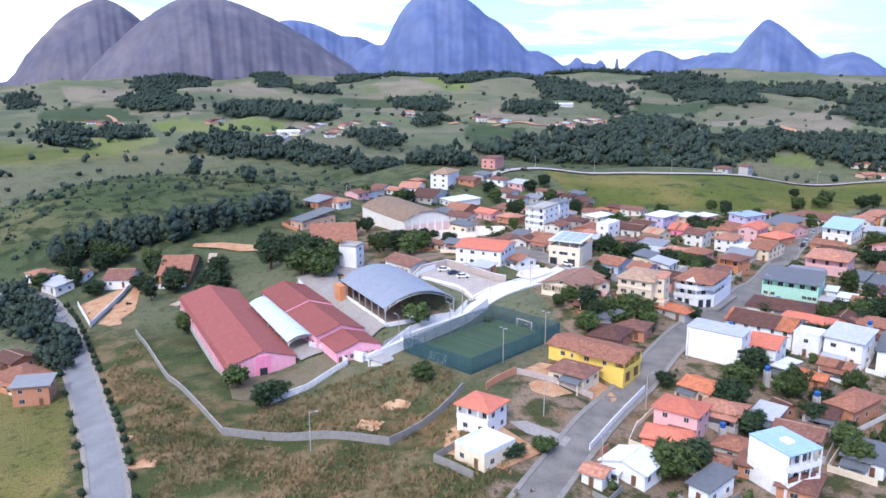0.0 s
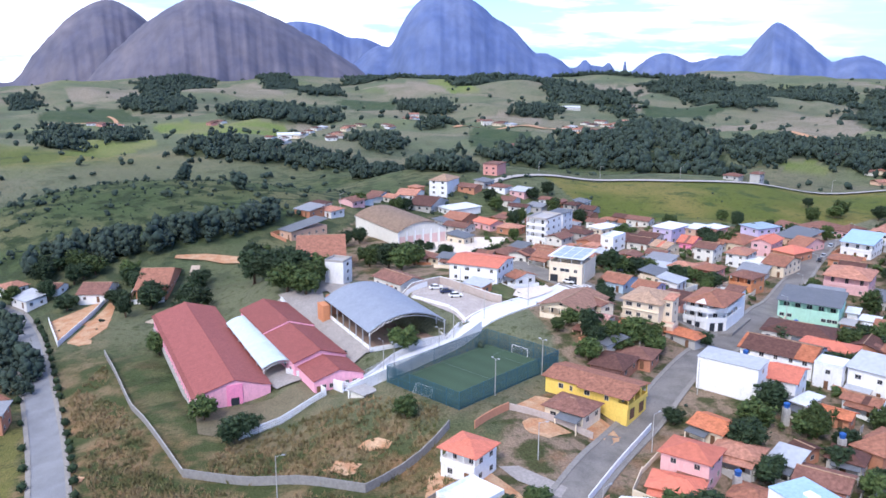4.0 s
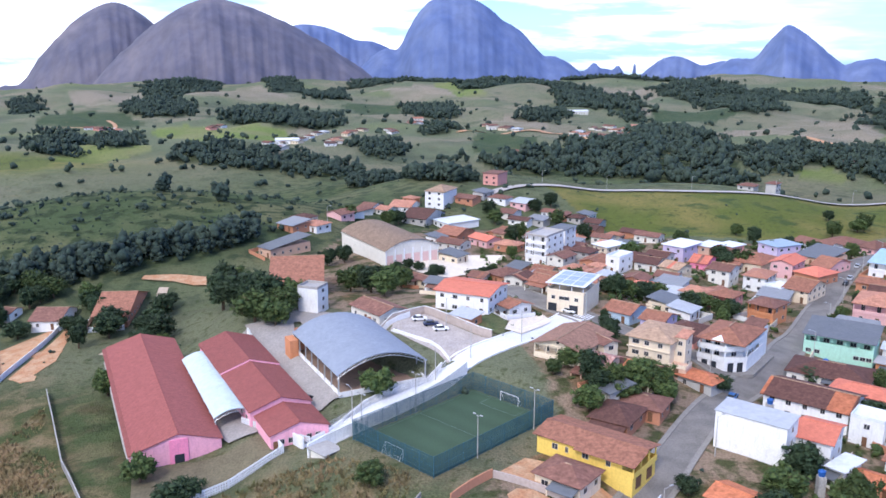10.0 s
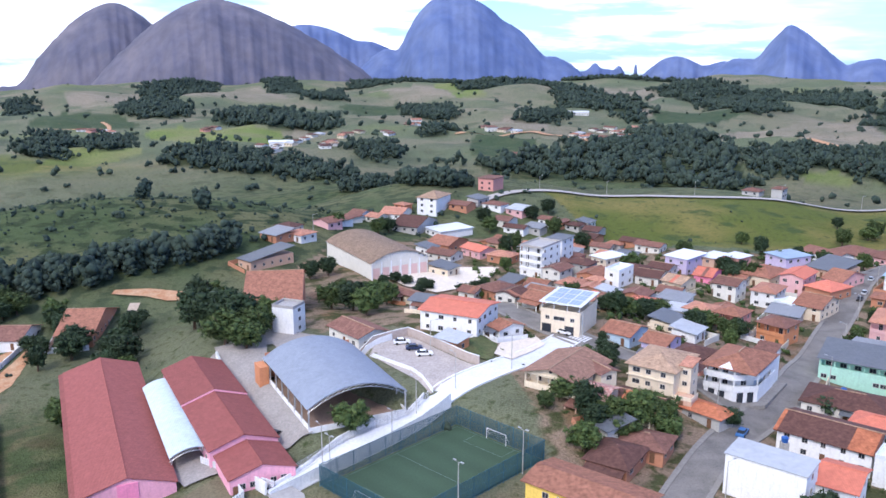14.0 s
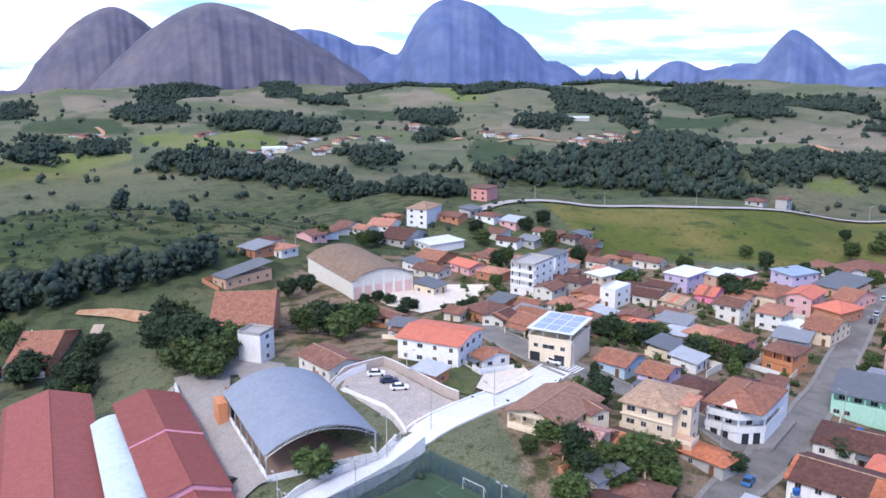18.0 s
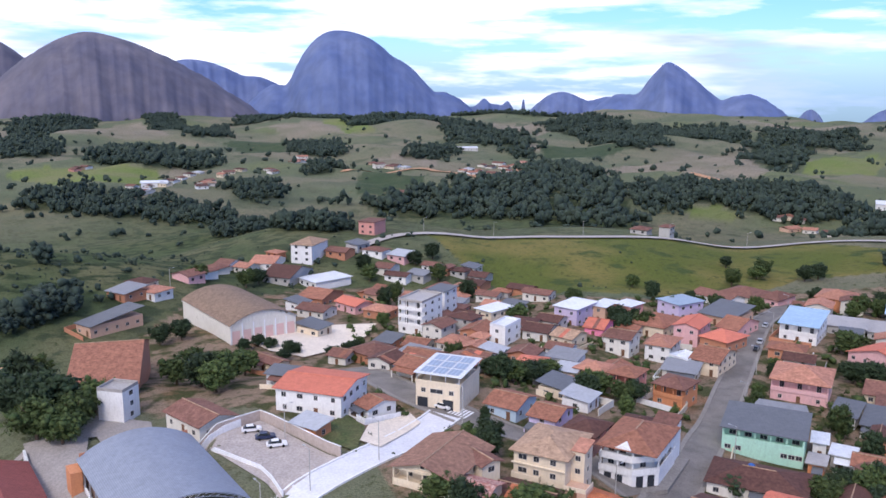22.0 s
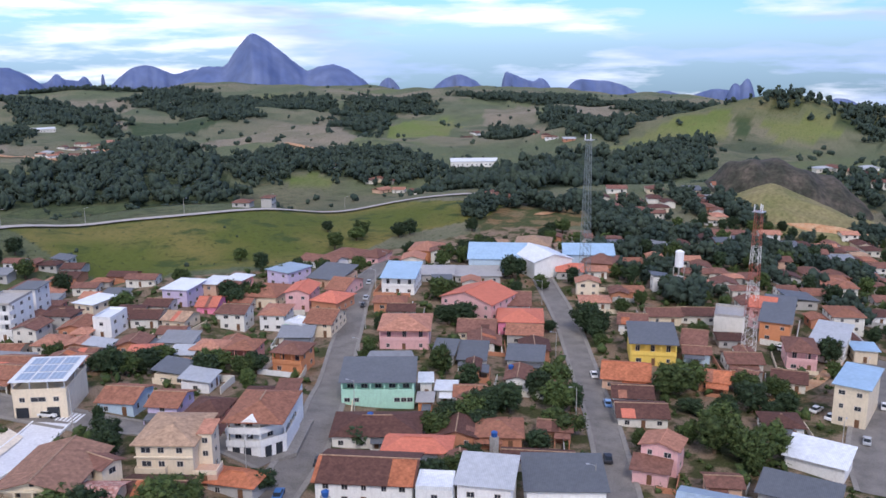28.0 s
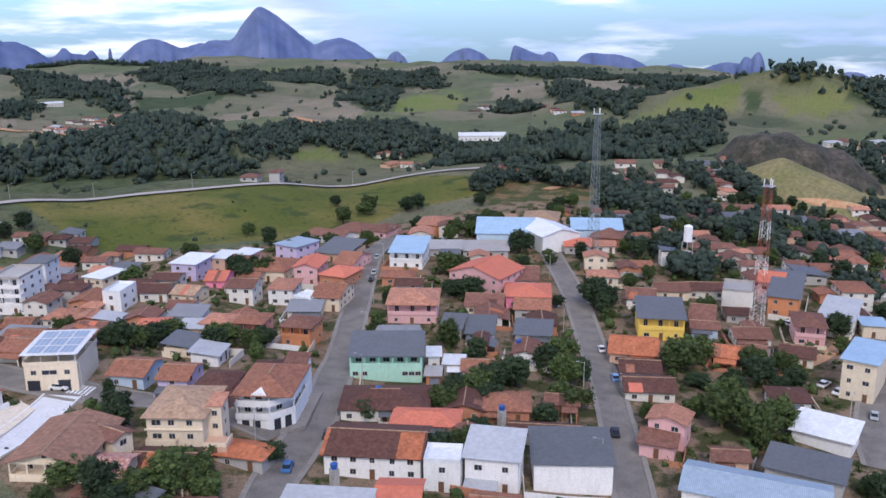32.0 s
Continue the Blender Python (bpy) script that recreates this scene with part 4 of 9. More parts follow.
strip("road", [(15.9, 507.4), (30, 530), (48, 552), (80, 566), (112, 566), (145, 562), (185, 562), (230, 568), (282, 572), (325, 553), (350, 518)], 6, mat("gravel_road", (0.40, 0.37, 0.34), 0.95, 0.12, 8, 10), 0.9, 0, "pale gravel road along the top of the field", step=8)
strip("road", [(192, 224), (205, 228), (219.6, 229), (240, 236), (258, 246)], 3.5, DIRT, 0.25, 0, "narrow earth track")
for pts, w in (([(12, 1117), (63, 1200), (116, 1210), (152, 1172), (174, 1109), (181, 1083)], 13), ([(171, 1109), (183, 1200), (190, 1260)], 9), ([(240, 1236), (226, 1091), (211, 947)], 8)):
    strip("road", pts, w, DIRT, 1.2, 0, "red earth road through a hamlet", step=10)
for pts in ([(395, 1028), (402, 965), (408, 870), (431, 842)], [(-541, 1412), (-506, 1347), (-542, 1301), (-588, 1267)]):
    strip("road", pts, 6, DIRT, 0.9, 0, "pale earth track over the pasture", step=10)
strip("road", [(-94, 345), (-93, 339), (-90.5, 328), (-87.5, 309), (-90, 299), (-94, 289)], 3.4, mat("pale_track_earth", (0.46, 0.37, 0.28), 0.95, 0.15, 3, 20), 0.2, 0, "pale sandy track behind the school")
LIGHTCONC = mat("light_concrete", (0.66, 0.67, 0.70), 0.9, 0.1, 3, 20)
WHITE_ROAD = [(-18, 212.5), (-5, 230), (9, 244), (20, 254.5), (29, 265), (37, 277), (43, 286)]
strip("ramp_road", WHITE_ROAD, 7.5, LIGHTCONC, 0.22, 0, "broad pale concrete road between court and pitch")
for s in (-1, 1):
    strip("kerb", WHITE_ROAD, 0.35, WHITEWALL, 0.45, s * 3.95, "whitewashed kerb", 0.5, cat="kerb")
for i in range(6):
    a = math.radians(-38)
    cx, cy = 45.2 + i * 0.85 * math.cos(a), 288.5 + i * 0.85 * math.sin(a)
    ob = new("crossing_stripe", cached("zebra", lambda: Geo().box(-0.28, -2.2, 0, 0.28, 2.2, 0.03).mesh("crossing_stripe", WHITEWALL)))
    ob.matrix_world = pose(cx, cy, float(ground_z(cx, cy)) + 0.17, 0, 0, -38)
    tagged(ob, "white painted zebra crossing stripe", "road marking", "crossing stripes")


def patch(name, pts, material, lift, label, cat, cell=2.5):
    """A yard or plot: a polygon laid over the ground in small cells."""
    xs, ys = [p[0] for p in pts], [p[1] for p in pts]

    def inside(x, y):
        r = False
        for (x0, y0), (x1, y1) in zip(pts, pts[1:] + pts[:1]):
            if (y0 > y) != (y1 > y) and x < (x1 - x0) * (y - y0) / (y1 - y0) + x0:
                r = not r
        return r
    bm = bmesh.new()
    ring = [bm.verts.new((x, y, 0)) for x, y in pts]
    bm.faces.new(ring)
    for lo, hi, k in ((min(xs), max(xs), 0), (min(ys), max(ys), 1)):
        q = lo + cell
        while q < hi:
            co, no = ((q, 0, 0), (1, 0, 0)) if k == 0 else ((0, q, 0), (0, 1, 0))
            bmesh.ops.bisect_plane(bm, geom=bm.verts[:] + bm.edges[:] + bm.faces[:], plane_co=co, plane_no=no)
            q += cell
    for v in bm.verts:
        v.co.z = float(ground_z(v.co.x, v.co.y)) + lift
    bmesh.ops.recalc_face_normals(bm, faces=bm.faces[:])
    if bm.faces and bm.faces[:][0].normal.z < 0:
        bmesh.ops.reverse_faces(bm, faces=bm.faces[:])
    me = bpy.data.meshes.new(name)
    bm.to_mesh(me)
    bm.free()
    me.materials.append(material)
    return tagged(new(name, me), label, cat, kind="structure")


SAND = mat("pale_sand", (0.72, 0.64, 0.53), 0.95, 0.12, 4, 15)
LAWN = mat("lawn", (0.06, 0.085, 0.028), 0.95, 0.3, 3, 20, col2=(0.11, 0.11, 0.045))
patch("plaza", [(-14, 373), (-2, 380), (10, 391), (30, 392), (26, 378), (17.7, 363), (7, 354), (-4, 360)], SAND, 0.5, "bare pale sandy square before the gymnasium", "square")
patch("sand_plot", [(23.3, 268), (25.3, 278.6), (34.9, 286.8), (37, 281), (27.5, 265)], SAND, 0.45, "bare sandy building plot", "plot")
patch("grass_plot", [(13.5, 272), (20.1, 285), (24.5, 277), (22.6, 262)], LAWN, 0.4, "small overgrown grass plot", "plot")
patch("car_park", [(-11.6, 273), (1.4, 282), (19, 259.5), (8.5, 247.5)], mat("worn_paving", (0.42, 0.375, 0.345), 0.9, 0.2, 3, 20), 0.2, "worn grey paved car park", "car park")
PAVED = mat("yard_concrete", (0.32, 0.295, 0.275), 0.9, 0.15, 3, 20)
patch("paved_yard", [(-28, 226), (-20, 232), (-27, 246), (-43, 276), (-52, 273), (-38, 248)], PAVED, 0.5, "worn concrete yard between school and court", "yard")
patch("paved_yard", [(-38, 219), (-31, 223), (-52, 266), (-68, 280), (-72, 272), (-54, 238)], PAVED, 0.5, "concrete yard under the white canopy", "yard")
patch("paved_yard", [(-52, 276), (-44, 281), (-34, 283), (-28, 272), (-20, 277), (-24, 290), (-40, 296)], PAVED, 0.5, "concrete forecourt behind the covered court", "yard")
patch("paved_yard", [(-22.7, 230.3), (-15.5, 234.3), (-26.5, 254), (-31.5, 264), (-36, 284), (-50, 284), (-45.3, 273.5), (-34, 252)], PAVED, 0.6, "concrete lane between school and covered court", "yard")
patch("school_yard", [(-56, 211), (-38, 216), (-31, 222), (-27, 213), (-42, 196), (-52, 199)], mat("yard_turf", (0.15, 0.13, 0.08), 0.95, 0.2, 3, 20), 0.18, "worn school yard of earth and thin grass", "yard")
for k, (cx, cy, r) in enumerate(((-11, 186, 3.2), (-16.5, 178.5, 4.2), (9, 161, 6.5), (-63, 167, 3.4), (-109, 272, 4.5), (-113, 292, 5.5), (24, 187, 5.5), (-72, 180, 2.6), (-87, 205, 2.4), (36, 188, 4.2))):
    q = random.Random(k)
    pts = [(cx + r * q.uniform(0.55, 1.25) * math.cos(a * 0.7), cy + r * q.uniform(0.35, 0.85) * math.sin(a * 0.7)) for a in range(9)]
    patch("bare_earth", pts, DIRT, 0.12, "patch of bare orange earth", "earth")
for k, (cx, cy, rx, ry) in enumerate(((-86, 352, 16, 5), (440, 394, 22, 7), (152, 620, 40, 5), (120, 640, 34, 4), (250, 575, 40, 4), (324, 472, 7, 4))):
    q = random.Random(30 + k)
    pts = [(cx + rx * q.uniform(0.6, 1.2) * math.cos(a * 0.7), cy + ry * q.uniform(0.5, 1.1) * math.sin(a * 0.7)) for a in range(9)]
    patch("bare_earth", pts, DIRT, 0.5, "cut bank of bare red earth", "earth", 5)
patch("bare_earth", [(0, 161), (11.6, 153.8), (20, 160.8), (14, 170), (8.2, 178.2), (0.7, 172.8)], DIRT, 0.14, "bare reddish earth round a small house", "earth")
patch("bare_earth", [(-131, 298), (-115.6, 271), (-118.5, 316)], DIRT, 0.14, "bare earth inside a walled plot", "earth")
patch("bare_earth", [(-113.5, 272), (-108, 268), (-106, 285), (-112, 308), (-116, 314)], DIRT, 0.14, "bare earth slope beside a walled plot", "earth")
patch("rubble_yard", [(14.2, 174.1), (17.4, 169.1), (25, 163.6), (26.7, 167.2), (18, 174)], PAVED, 0.16, "strip of pale rubble and concrete", "yard")
patch("bare_earth", [(18, 195), (26, 192), (36, 188), (39, 184), (43, 190), (33, 199.5), (24, 203)], DIRT, 0.14, "bare earth yard round a white house", "earth")


# ---- school, canopy, covered court, pitch, car park, gymnasium ----
def gable_hall(name, x, y, z, w, d, turn, h, pitch, rmat, wmat, label, over=0.35):
    ob = house(x, y, z, w, d, turn, h, "gable", rmat, wmat, "y", pitch, over, "", label, name=name, win=False, base=z)
    return ob


PINK = wall_mat("schoolpink")
school = gable_hall("school_block", -62.5, 246, 0.3, 17.6, 69, 26, 4.2, 0.30, "school", "schoolpink", "long pink school block with red tiled gable roof")
child("entrance_panel", Geo().box(-1.9, -34.72, 0, 1.9, -34.5, 5.6).mesh("entrance_panel", wall_mat("hotpink")), school, label="deep pink entrance panel")
child("door", Geo().box(-1.0, -34.8, 0, 1.0, -34.72, 2.3).mesh("door", GLASS), school, label="glazed double door")
for i in range(16):
    add_window(school, -8.8, -31 + i * 4.1, 1.4, -90, 1.5, 1.2)
for i in range(23):
    child("pillar", cached("schoolpillar", lambda: Geo().box(-1.0, -0.16, -1.2, -0.7, 0.16, 3.55).mesh("pillar", PINK)), school, pose(-8.8, -34 + i * 3.05, 0))
child("walkway", Geo().box(-10.0, -34.4, -1.5, -8.85, 34.4, 0.25).mesh("walkway", CONCRETE), school)
child("eave", Geo().solid([(-10.2, -34.8, 3.75), (-9.1, -34.8, 4.08), (-9.1, 34.8, 4.08), (-10.2, 34.8, 3.75)], 0.14).mesh("eave", roof_mat("school")), school)
second = gable_hall("school_block", -40, 249, 3.2, 14, 48, 29, 4.6, 0.32, "school", "schoolpink", "pink school block with stepped red tiled roof")
child("upper_roof", roof_geo("gable", 14, 23, 4.75, 0.32, 0.4, "y").mesh("upper_roof", roof_mat("school")), second, pose(0, 12.3, 0.36))
g = Geo()
for x0, x1 in ((-7.4, 0.0), (0.0, 7.4)):
    z0, z1 = 5.05 + (7.4 - abs(x0)) * 0.32, 5.05 + (7.4 - abs(x1)) * 0.32
    g.solid([(x0, 0.34, z0), (x1, 0.34, z1), (x1, 0.42, z1), (x0, 0.42, z0)], 0.75)
child("fascia", g.mesh("fascia", PINK), second)
child("step_wall", Geo().solid([(-7, 0.75, 5.2), (7, 0.75, 5.2), (7, 0.95, 5.2), (-7, 0.95, 5.2)], 2).mesh("step_wall", PINK), second)
for i in range(11):
    add_window(second, -7.0, -21 + i * 4.2, 1.5, -90, 1.5, 1.2)
annex = gable_hall("school_annex", -25, 222.5, 3.4, 12.8, 11, 29, 3.6, 0.30, "school", "schoolpink", "low pink school annex with red tiled gable roof")
for i in range(5):
    add_window(annex, -4 + i * 2, -5.5, 1.2, 0, 1.2, 1.2)
child("door", door_mesh(1.1, 2.1, SHUTTER), annex, pose(-5.3, -5.5, 0.05))


def vault(name, x, y, z, w, d, turn, spring, rise, rmat, label, posts=0, over=0.4, cat="canopy", bow=None):
    """A barrel roof on posts; returns its Empty."""
    ob = new(name)
    ob.matrix_world = pose(x, y, z, 0, 0, turn)
    n, g = 18, Geo()
    half = w / 2 + over
    pts = [(-half + 2 * half * i / n, spring + rise * (1 - (2 * i / n - 1) ** 2)) for i in range(n + 1)]
    for dz in (0, -0.12):
        for yy in (-d / 2, d / 2):
            g.v += [(px, yy, pz + dz) for px, pz in pts]
    m = n + 1
    for i in range(n):
        g.f += [(i, i + 1, m + i + 1, m + i), (3 * m + i, 3 * m + i + 1, 2 * m + i + 1, 2 * m + i), (2 * m + i, 2 * m + i + 1, i + 1, i), (m + i, m + i + 1, 3 * m + i + 1, 3 * m + i)]
    g.f += [(0, m, 3 * m, 2 * m), (n, 2 * m + n, 3 * m + n, m + n)]
    g.mi = [0] * len(g.f)
    child("roof", g.mesh("roof", roof_mat(rmat)), ob)
    for e in (-d / 2 + 0.1, d / 2 - 0.1):
        t = Geo()
        for (x0, z0), (x1, z1) in zip(pts, pts[1:]):
            t.tube((x0, e, z0 - 0.2), (x1, e, z1 - 0.2), 0.07, n=4).tube((x0, e, z0 - 0.9), (x1, e, z1 - 0.9), 0.06, n=4).tube((x0, e, z0 - 0.9), (x1, e, z1 - 0.2), 0.04, n=4)
        child("truss", t.mesh("truss", METAL), ob)
    for i in range(posts):
        yy = -d / 2 + 0.3 + (d - 0.6) * i / max(1, posts - 1)
        for s in (-1, 1):
            child("post", cached((name, "post", spring), lambda: Geo().box(-0.14, -0.14, -1.0, 0.14, 0.14, spring).mesh("post", METAL)), ob, pose(s * w / 2, yy, 0))
    return tagged(ob, label, cat)


vault("canopy", -47.5, 244.5, 2.4, 8.5, 40, 27, 3.8, 1.6, "canopy", "white barrel-vaulted metal canopy between school blocks", 7)
court = vault("covered_court", -14.5, 254.5, 7.2, 22, 34, 28, 5.4, 3.7, "court", "blue-grey vaulted metal roof over a sports court", 8, cat="sports hall")
child("court_floor", Geo().box(-10.8, -16.8, -0.8, 10.8, 16.8, 0.12).mesh("court_floor", mat("court_paint", (0.30, 0.21, 0.16), 0.7)), court)
child("low_wall", Geo().box(-11.1, -17.0, -1, -10.8, 17.0, 1.4).box(10.8, -17, -1, 11.1, 17, 1.4).box(-10.8, -17, -1, 10.8, -16.8, 1.2).mesh("low_wall", WHITEWALL), court)
child("end_wall", Geo().box(-10.8, 16.8, -1, 10.8, 17.0, 6.5).mesh("end_wall", wall_mat("brick")), court)
child("orange_wall", Geo().box(-13.4, 12.5, -1, -11.2, 17.0, 4.6).mesh("orange_wall", wall_mat("orange")), court, label="orange painted stair wall")

gym = vault("gymnasium", -17.5, 391, 2.0, 23, 42, 31, 7.2, 3.6, "umber", "old gymnasium with rust-brown vaulted roof", 0, cat="sports hall")
g = Geo().box(-11.5, -20.6, -3, 11.5, 20.6, 7.2)
for i in range(12):
    x0, x1 = -11.5 + 23 * i / 12, -11.5 + 23 * (i + 1) / 12
    u = (x0 + x1) / 2 / 11.9
    g.box(x0, -20.6, 7.2, x1, -20.3, 7.2 + 3.5 * (1 - u * u) - 0.5)
child("wall", g.mesh("wall", wall_mat("pale")), gym)
for i in range(6):
    child("panel", cached("gympanel", lambda: Geo().box(-1.3, -0.08, 0, 1.3, 0, 4.6).mesh("panel", mat("faded_pink", (0.66, 0.46, 0.42), 0.9, 0.08))), gym, pose(-9.6 + 3.84 * i, -20.6, 0.6))
    child("pilaster", cached("gympil", lambda: Geo().box(-0.2, -0.2, -2, 0.2, 0, 7.4).mesh("pilaster", WHITEWALL)), gym, pose(-11.3 + 3.84 * i, -20.6, 0))


# ---- football pitch with net fence, lights and goals ----
TURF = mat("artificial_turf", (0.048, 0.084, 0.048), 0.9, 0.12, 6, 30, bands=("Y", 6.0), band_dark=0.93)
LINE = mat("line_paint", (0.62, 0.64, 0.62), 0.8, 0.1)
FAINT = mat("worn_line_paint", (0.13, 0.19, 0.16), 0.9, 0.2)
NETBLUE = mat("blue_green_net", (0.03, 0.085, 0.11), 0.8, 0.15, 2, 20)
PITCH = pose(10.5, 214.5, 9.35, 0, 0, -43)
pitch = new("football_pitch")
pitch.matrix_world = PITCH
child("turf", Geo().box(-11, -17.5, -2.5, 11, 17.5, 0).mesh("turf", TURF), pitch, label="dark green artificial turf")
g = Geo()
for q in ((-10.5, -17, 10.5, -16.9), (-10.5, 16.9, 10.5, 17), (-10.5, -17, -10.4, 17), (10.4, -17, 10.5, 17), (-10.5, -0.05, 10.5, 0.05), (-5, -13, 5, -12.9), (-5, 12.9, 5, 13), (-5, -17, -4.9, -13), (4.9, -17, 5, -13), (-5, 13, -4.9, 17), (4.9, 13, 5, 17)):
    g.box(q[0], q[1], 0.004, q[2], q[3], 0.012)
child("line", g.mesh("line", FAINT), pitch)
tagged(pitch, "fenced small football pitch of dark green artificial turf", "football pitch")


def net_fence(name, x0, y0, x1, y1, z0, z1, h, cell=0.9, post=3.5, material=None, pm=None, wire=0.022, label="", cat="fence"):
    """A net fence of posts, rails and crossing cords between two points; z0, z1: foot heights."""
    ob = new(name)
    ln = math.hypot(x1 - x0, y1 - y0)
    ob.matrix_world = pose(x0, y0, 0, 0, 0, math.degrees(math.atan2(y1 - y0, x1 - x0)))
    zz = lambda u: z0 + (z1 - z0) * u / ln
    k = max(1, round(ln / post))
    for i in range(k + 1):
        u = ln * i / k
        child("post", cached(("fpost", h, (pm or METAL).name), lambda: Geo().tube((0, 0, -0.6), (0, 0, h + 0.1), 0.06).mesh("post", pm or METAL)), ob, pose(u, 0, zz(u)))
    g = Geo()
    for v in (0.1, h * 0.5, h):
        g.tube((0, 0, z0 + v), (ln, 0, z1 + v), 0.035, n=4)
    child("rail", g.mesh("rail", pm or METAL), ob)
    g = Geo()
    u = 0.0
    while u < ln:
        g.box(u - wire / 2, -wire / 2, zz(u) + 0.1, u + wire / 2, wire / 2, zz(u) + h)
        u += cell
    v = 0.1 + cell
    while v < h:
        g.solid([(0, -wire / 2, z0 + v), (ln, -wire / 2, z1 + v), (ln, wire / 2, z1 + v), (0, wire / 2, z0 + v)], wire)
        v += cell
    child("net", g.mesh("net", material or NETBLUE), ob)
    return tagged(ob, label, cat)


corner = [PITCH @ Vector((sx * 11.4, sy * 17.9, 0)) for sx, sy in ((-1, -1), (1, -1), (1, 1), (-1, 1))]
for a, b in ((0, 1), (1, 2), (2, 3), (3, 0)):
    p, q = corner[a], corner[b]
    net_fence("net_fence", p.x, p.y, q.x, q.y, 9.2, 9.2, 4.2, 0.22, 4.0, NETBLUE, mat("blue_post", (0.04, 0.12, 0.17), 0.5), 0.045, "blue-green net fence round the pitch")
for y, t in ((-17.2, 0), (17.2, 180)):
    goal = new("goal")
    goal.matrix_world = PITCH @ pose(0, y, 0, 0, 0, t)
    for s in (-2.5, 2.5):
        child("post", cached("gpost", lambda: Geo().tube((0, 0, 0), (0, 0, 2.2), 0.06).tube((0, 0, 2.2), (0, -1.0, 0.05), 0.03).mesh("post", WHITEWALL)), goal, pose(s, 0, 0))
    child("crossbar", Geo().tube((-2.5, 0, 2.2), (2.5, 0, 2.2), 0.06).mesh("crossbar", WHITEWALL), goal)
    child("net", (lambda g: [g.tube((-2.5 + 0.35 * i, -0.0, 2.2), (-2.5 + 0.35 * i, -1.0, 0.05), 0.012, n=3) for i in range(15)] and g.mesh("net", LINE))(Geo()), goal)
    tagged(goal, "white metal football goal with net", "goal", "goals of the pitch")


def lamp_post(x, y, h=8.0, arms=1, turn=0.0, label="grey street lamp post with single arm", wide=1.4, name="street_lamp", base=None):
    ob = new(name)
    ob.matrix_world = pose(x, y, (float(ground_z(x, y)) if base is None else base), 0, 0, turn)
    child("pole", cached(("pole", h), lambda: Geo().tube((0, 0, -0.3), (0, 0, h), 0.12, 0.07, 8).mesh("pole", CONCRETE)), ob)
    for i in range(arms):
        m = pose(0, 0, 0, 0, 0, 180 * i)
        child("arm", cached(("arm", h, wide), lambda: Geo().tube((0, 0, h - 0.2), (wide, 0, h + 0.15), 0.035).mesh("arm", METAL)), ob, m)
        child("lamp_head", cached(("head", h, wide), lambda: Geo().box(wide - 0.15, -0.14, h + 0.08, wide + 0.5, 0.14, h + 0.24).mesh("lamp_head", METAL)), ob, m)
    return tagged(ob, label, "street lamp", "street lamps")


for sx, sy in ((1, -0.35), (1, 0.62), (-1, 0.0), (-1, -0.85)):
    p = PITCH @ Vector((sx * 11.7, sy * 17.9, 0))
    lamp_post(p.x, p.y, 9.0, 2, -43, "tall floodlight pole beside the pitch", 0.7, "floodlight_pole", 8.9)


# ---- walls ----
def wall_line(name, pts, h, thick, material, label, cat="wall", cap=None, step=4.0):
    if step > 0:
        line = smooth_line(pts, step)
    else:
        line = []
        for p, q in zip(pts, pts[1:]):
            p, q = Vector((*p, 0)), Vector((*q, 0))
            k = max(1, int((q - p).length / 4))
            line += [p.lerp(q, i / k) for i in range(k)]
        line.append(Vector((*pts[-1], 0)))
    ob = new(name)
    g, c = Geo(), Geo()
    n = len(line)
    L, R = [], []
    for i, p in enumerate(line):
        t = (line[min(i + 1, n - 1)] - line[max(i - 1, 0)]).normalized()
        s = Vector((t.y, -t.x, 0)) * thick / 2
        z = float(ground_z(p.x, p.y))
        L.append((p - s, z))
        R.append((p + s, z))
    for i in range(n - 1):
        for gg, lo, hi, ex in ((g, -0.8, h, 0.0),) + (((c, h, h + 0.12, 0.05),) if cap else ()):
            o = len(gg.v)
            for (p, z), (q, _) in ((L[i], R[i]), (L[i + 1], R[i + 1])):
                gg.v += [(p.x, p.y, z + lo), (q.x, q.y, z + lo), (q.x, q.y, z + hi), (p.x, p.y, z + hi)]
            gg.f += [tuple(o + j for j in f) for f in ((0, 4, 5, 1), (1, 5, 6, 2), (2, 6, 7, 3), (3, 7, 4, 0), (0, 1, 2, 3), (7, 6, 5, 4))]
            gg.mi += [0] * 6
    child("wall_body", g.mesh("wall_body", material), ob)
    if cap:
        child("coping", c.mesh("coping", cap), ob)
    return tagged(ob, label, cat, kind="structure")


mat("buff_block", (0.44, 0.37, 0.33), 0.9, 0.12, 2, 20)
wall_line("boundary_wall", [(-97, 260), (-85, 238), (-73, 216), (-60, 196), (-49.5, 179.7)], 1.6, 0.2, mat("grey_block", (0.25, 0.24, 0.23), 0.9, 0.15, 2, 20), "long grey block boundary wall round the school", cap=CONCRETE, step=0)
wall_line("boundary_wall", [(-49.5, 179.7), (-30, 174.5), (-11.4, 169.3)], 1.9, 0.25, MATS["grey_block"], "grey block boundary wall below the scrub slope", step=0)
wall_line("boundary_wall", [(-11.4, 169.3), (-5, 176), (2, 183.6), (4.5, 187)], 1.9, 0.25, MATS["grey_block"], "grey block boundary wall climbing to the pitch")
wall_line("brick_wall", [(9.8, 185.9), (13.5, 190), (17.3, 193.9)], 1.8, 0.25, wall_mat("brick"), "bare brick garden wall beside the pitch")
wall_line("brick_wall", [(17.5, 193.9), (26, 190.5), (34.5, 186.6)], 1.5, 0.25, MATS["buff_block"], "buff block garden wall along a plot")
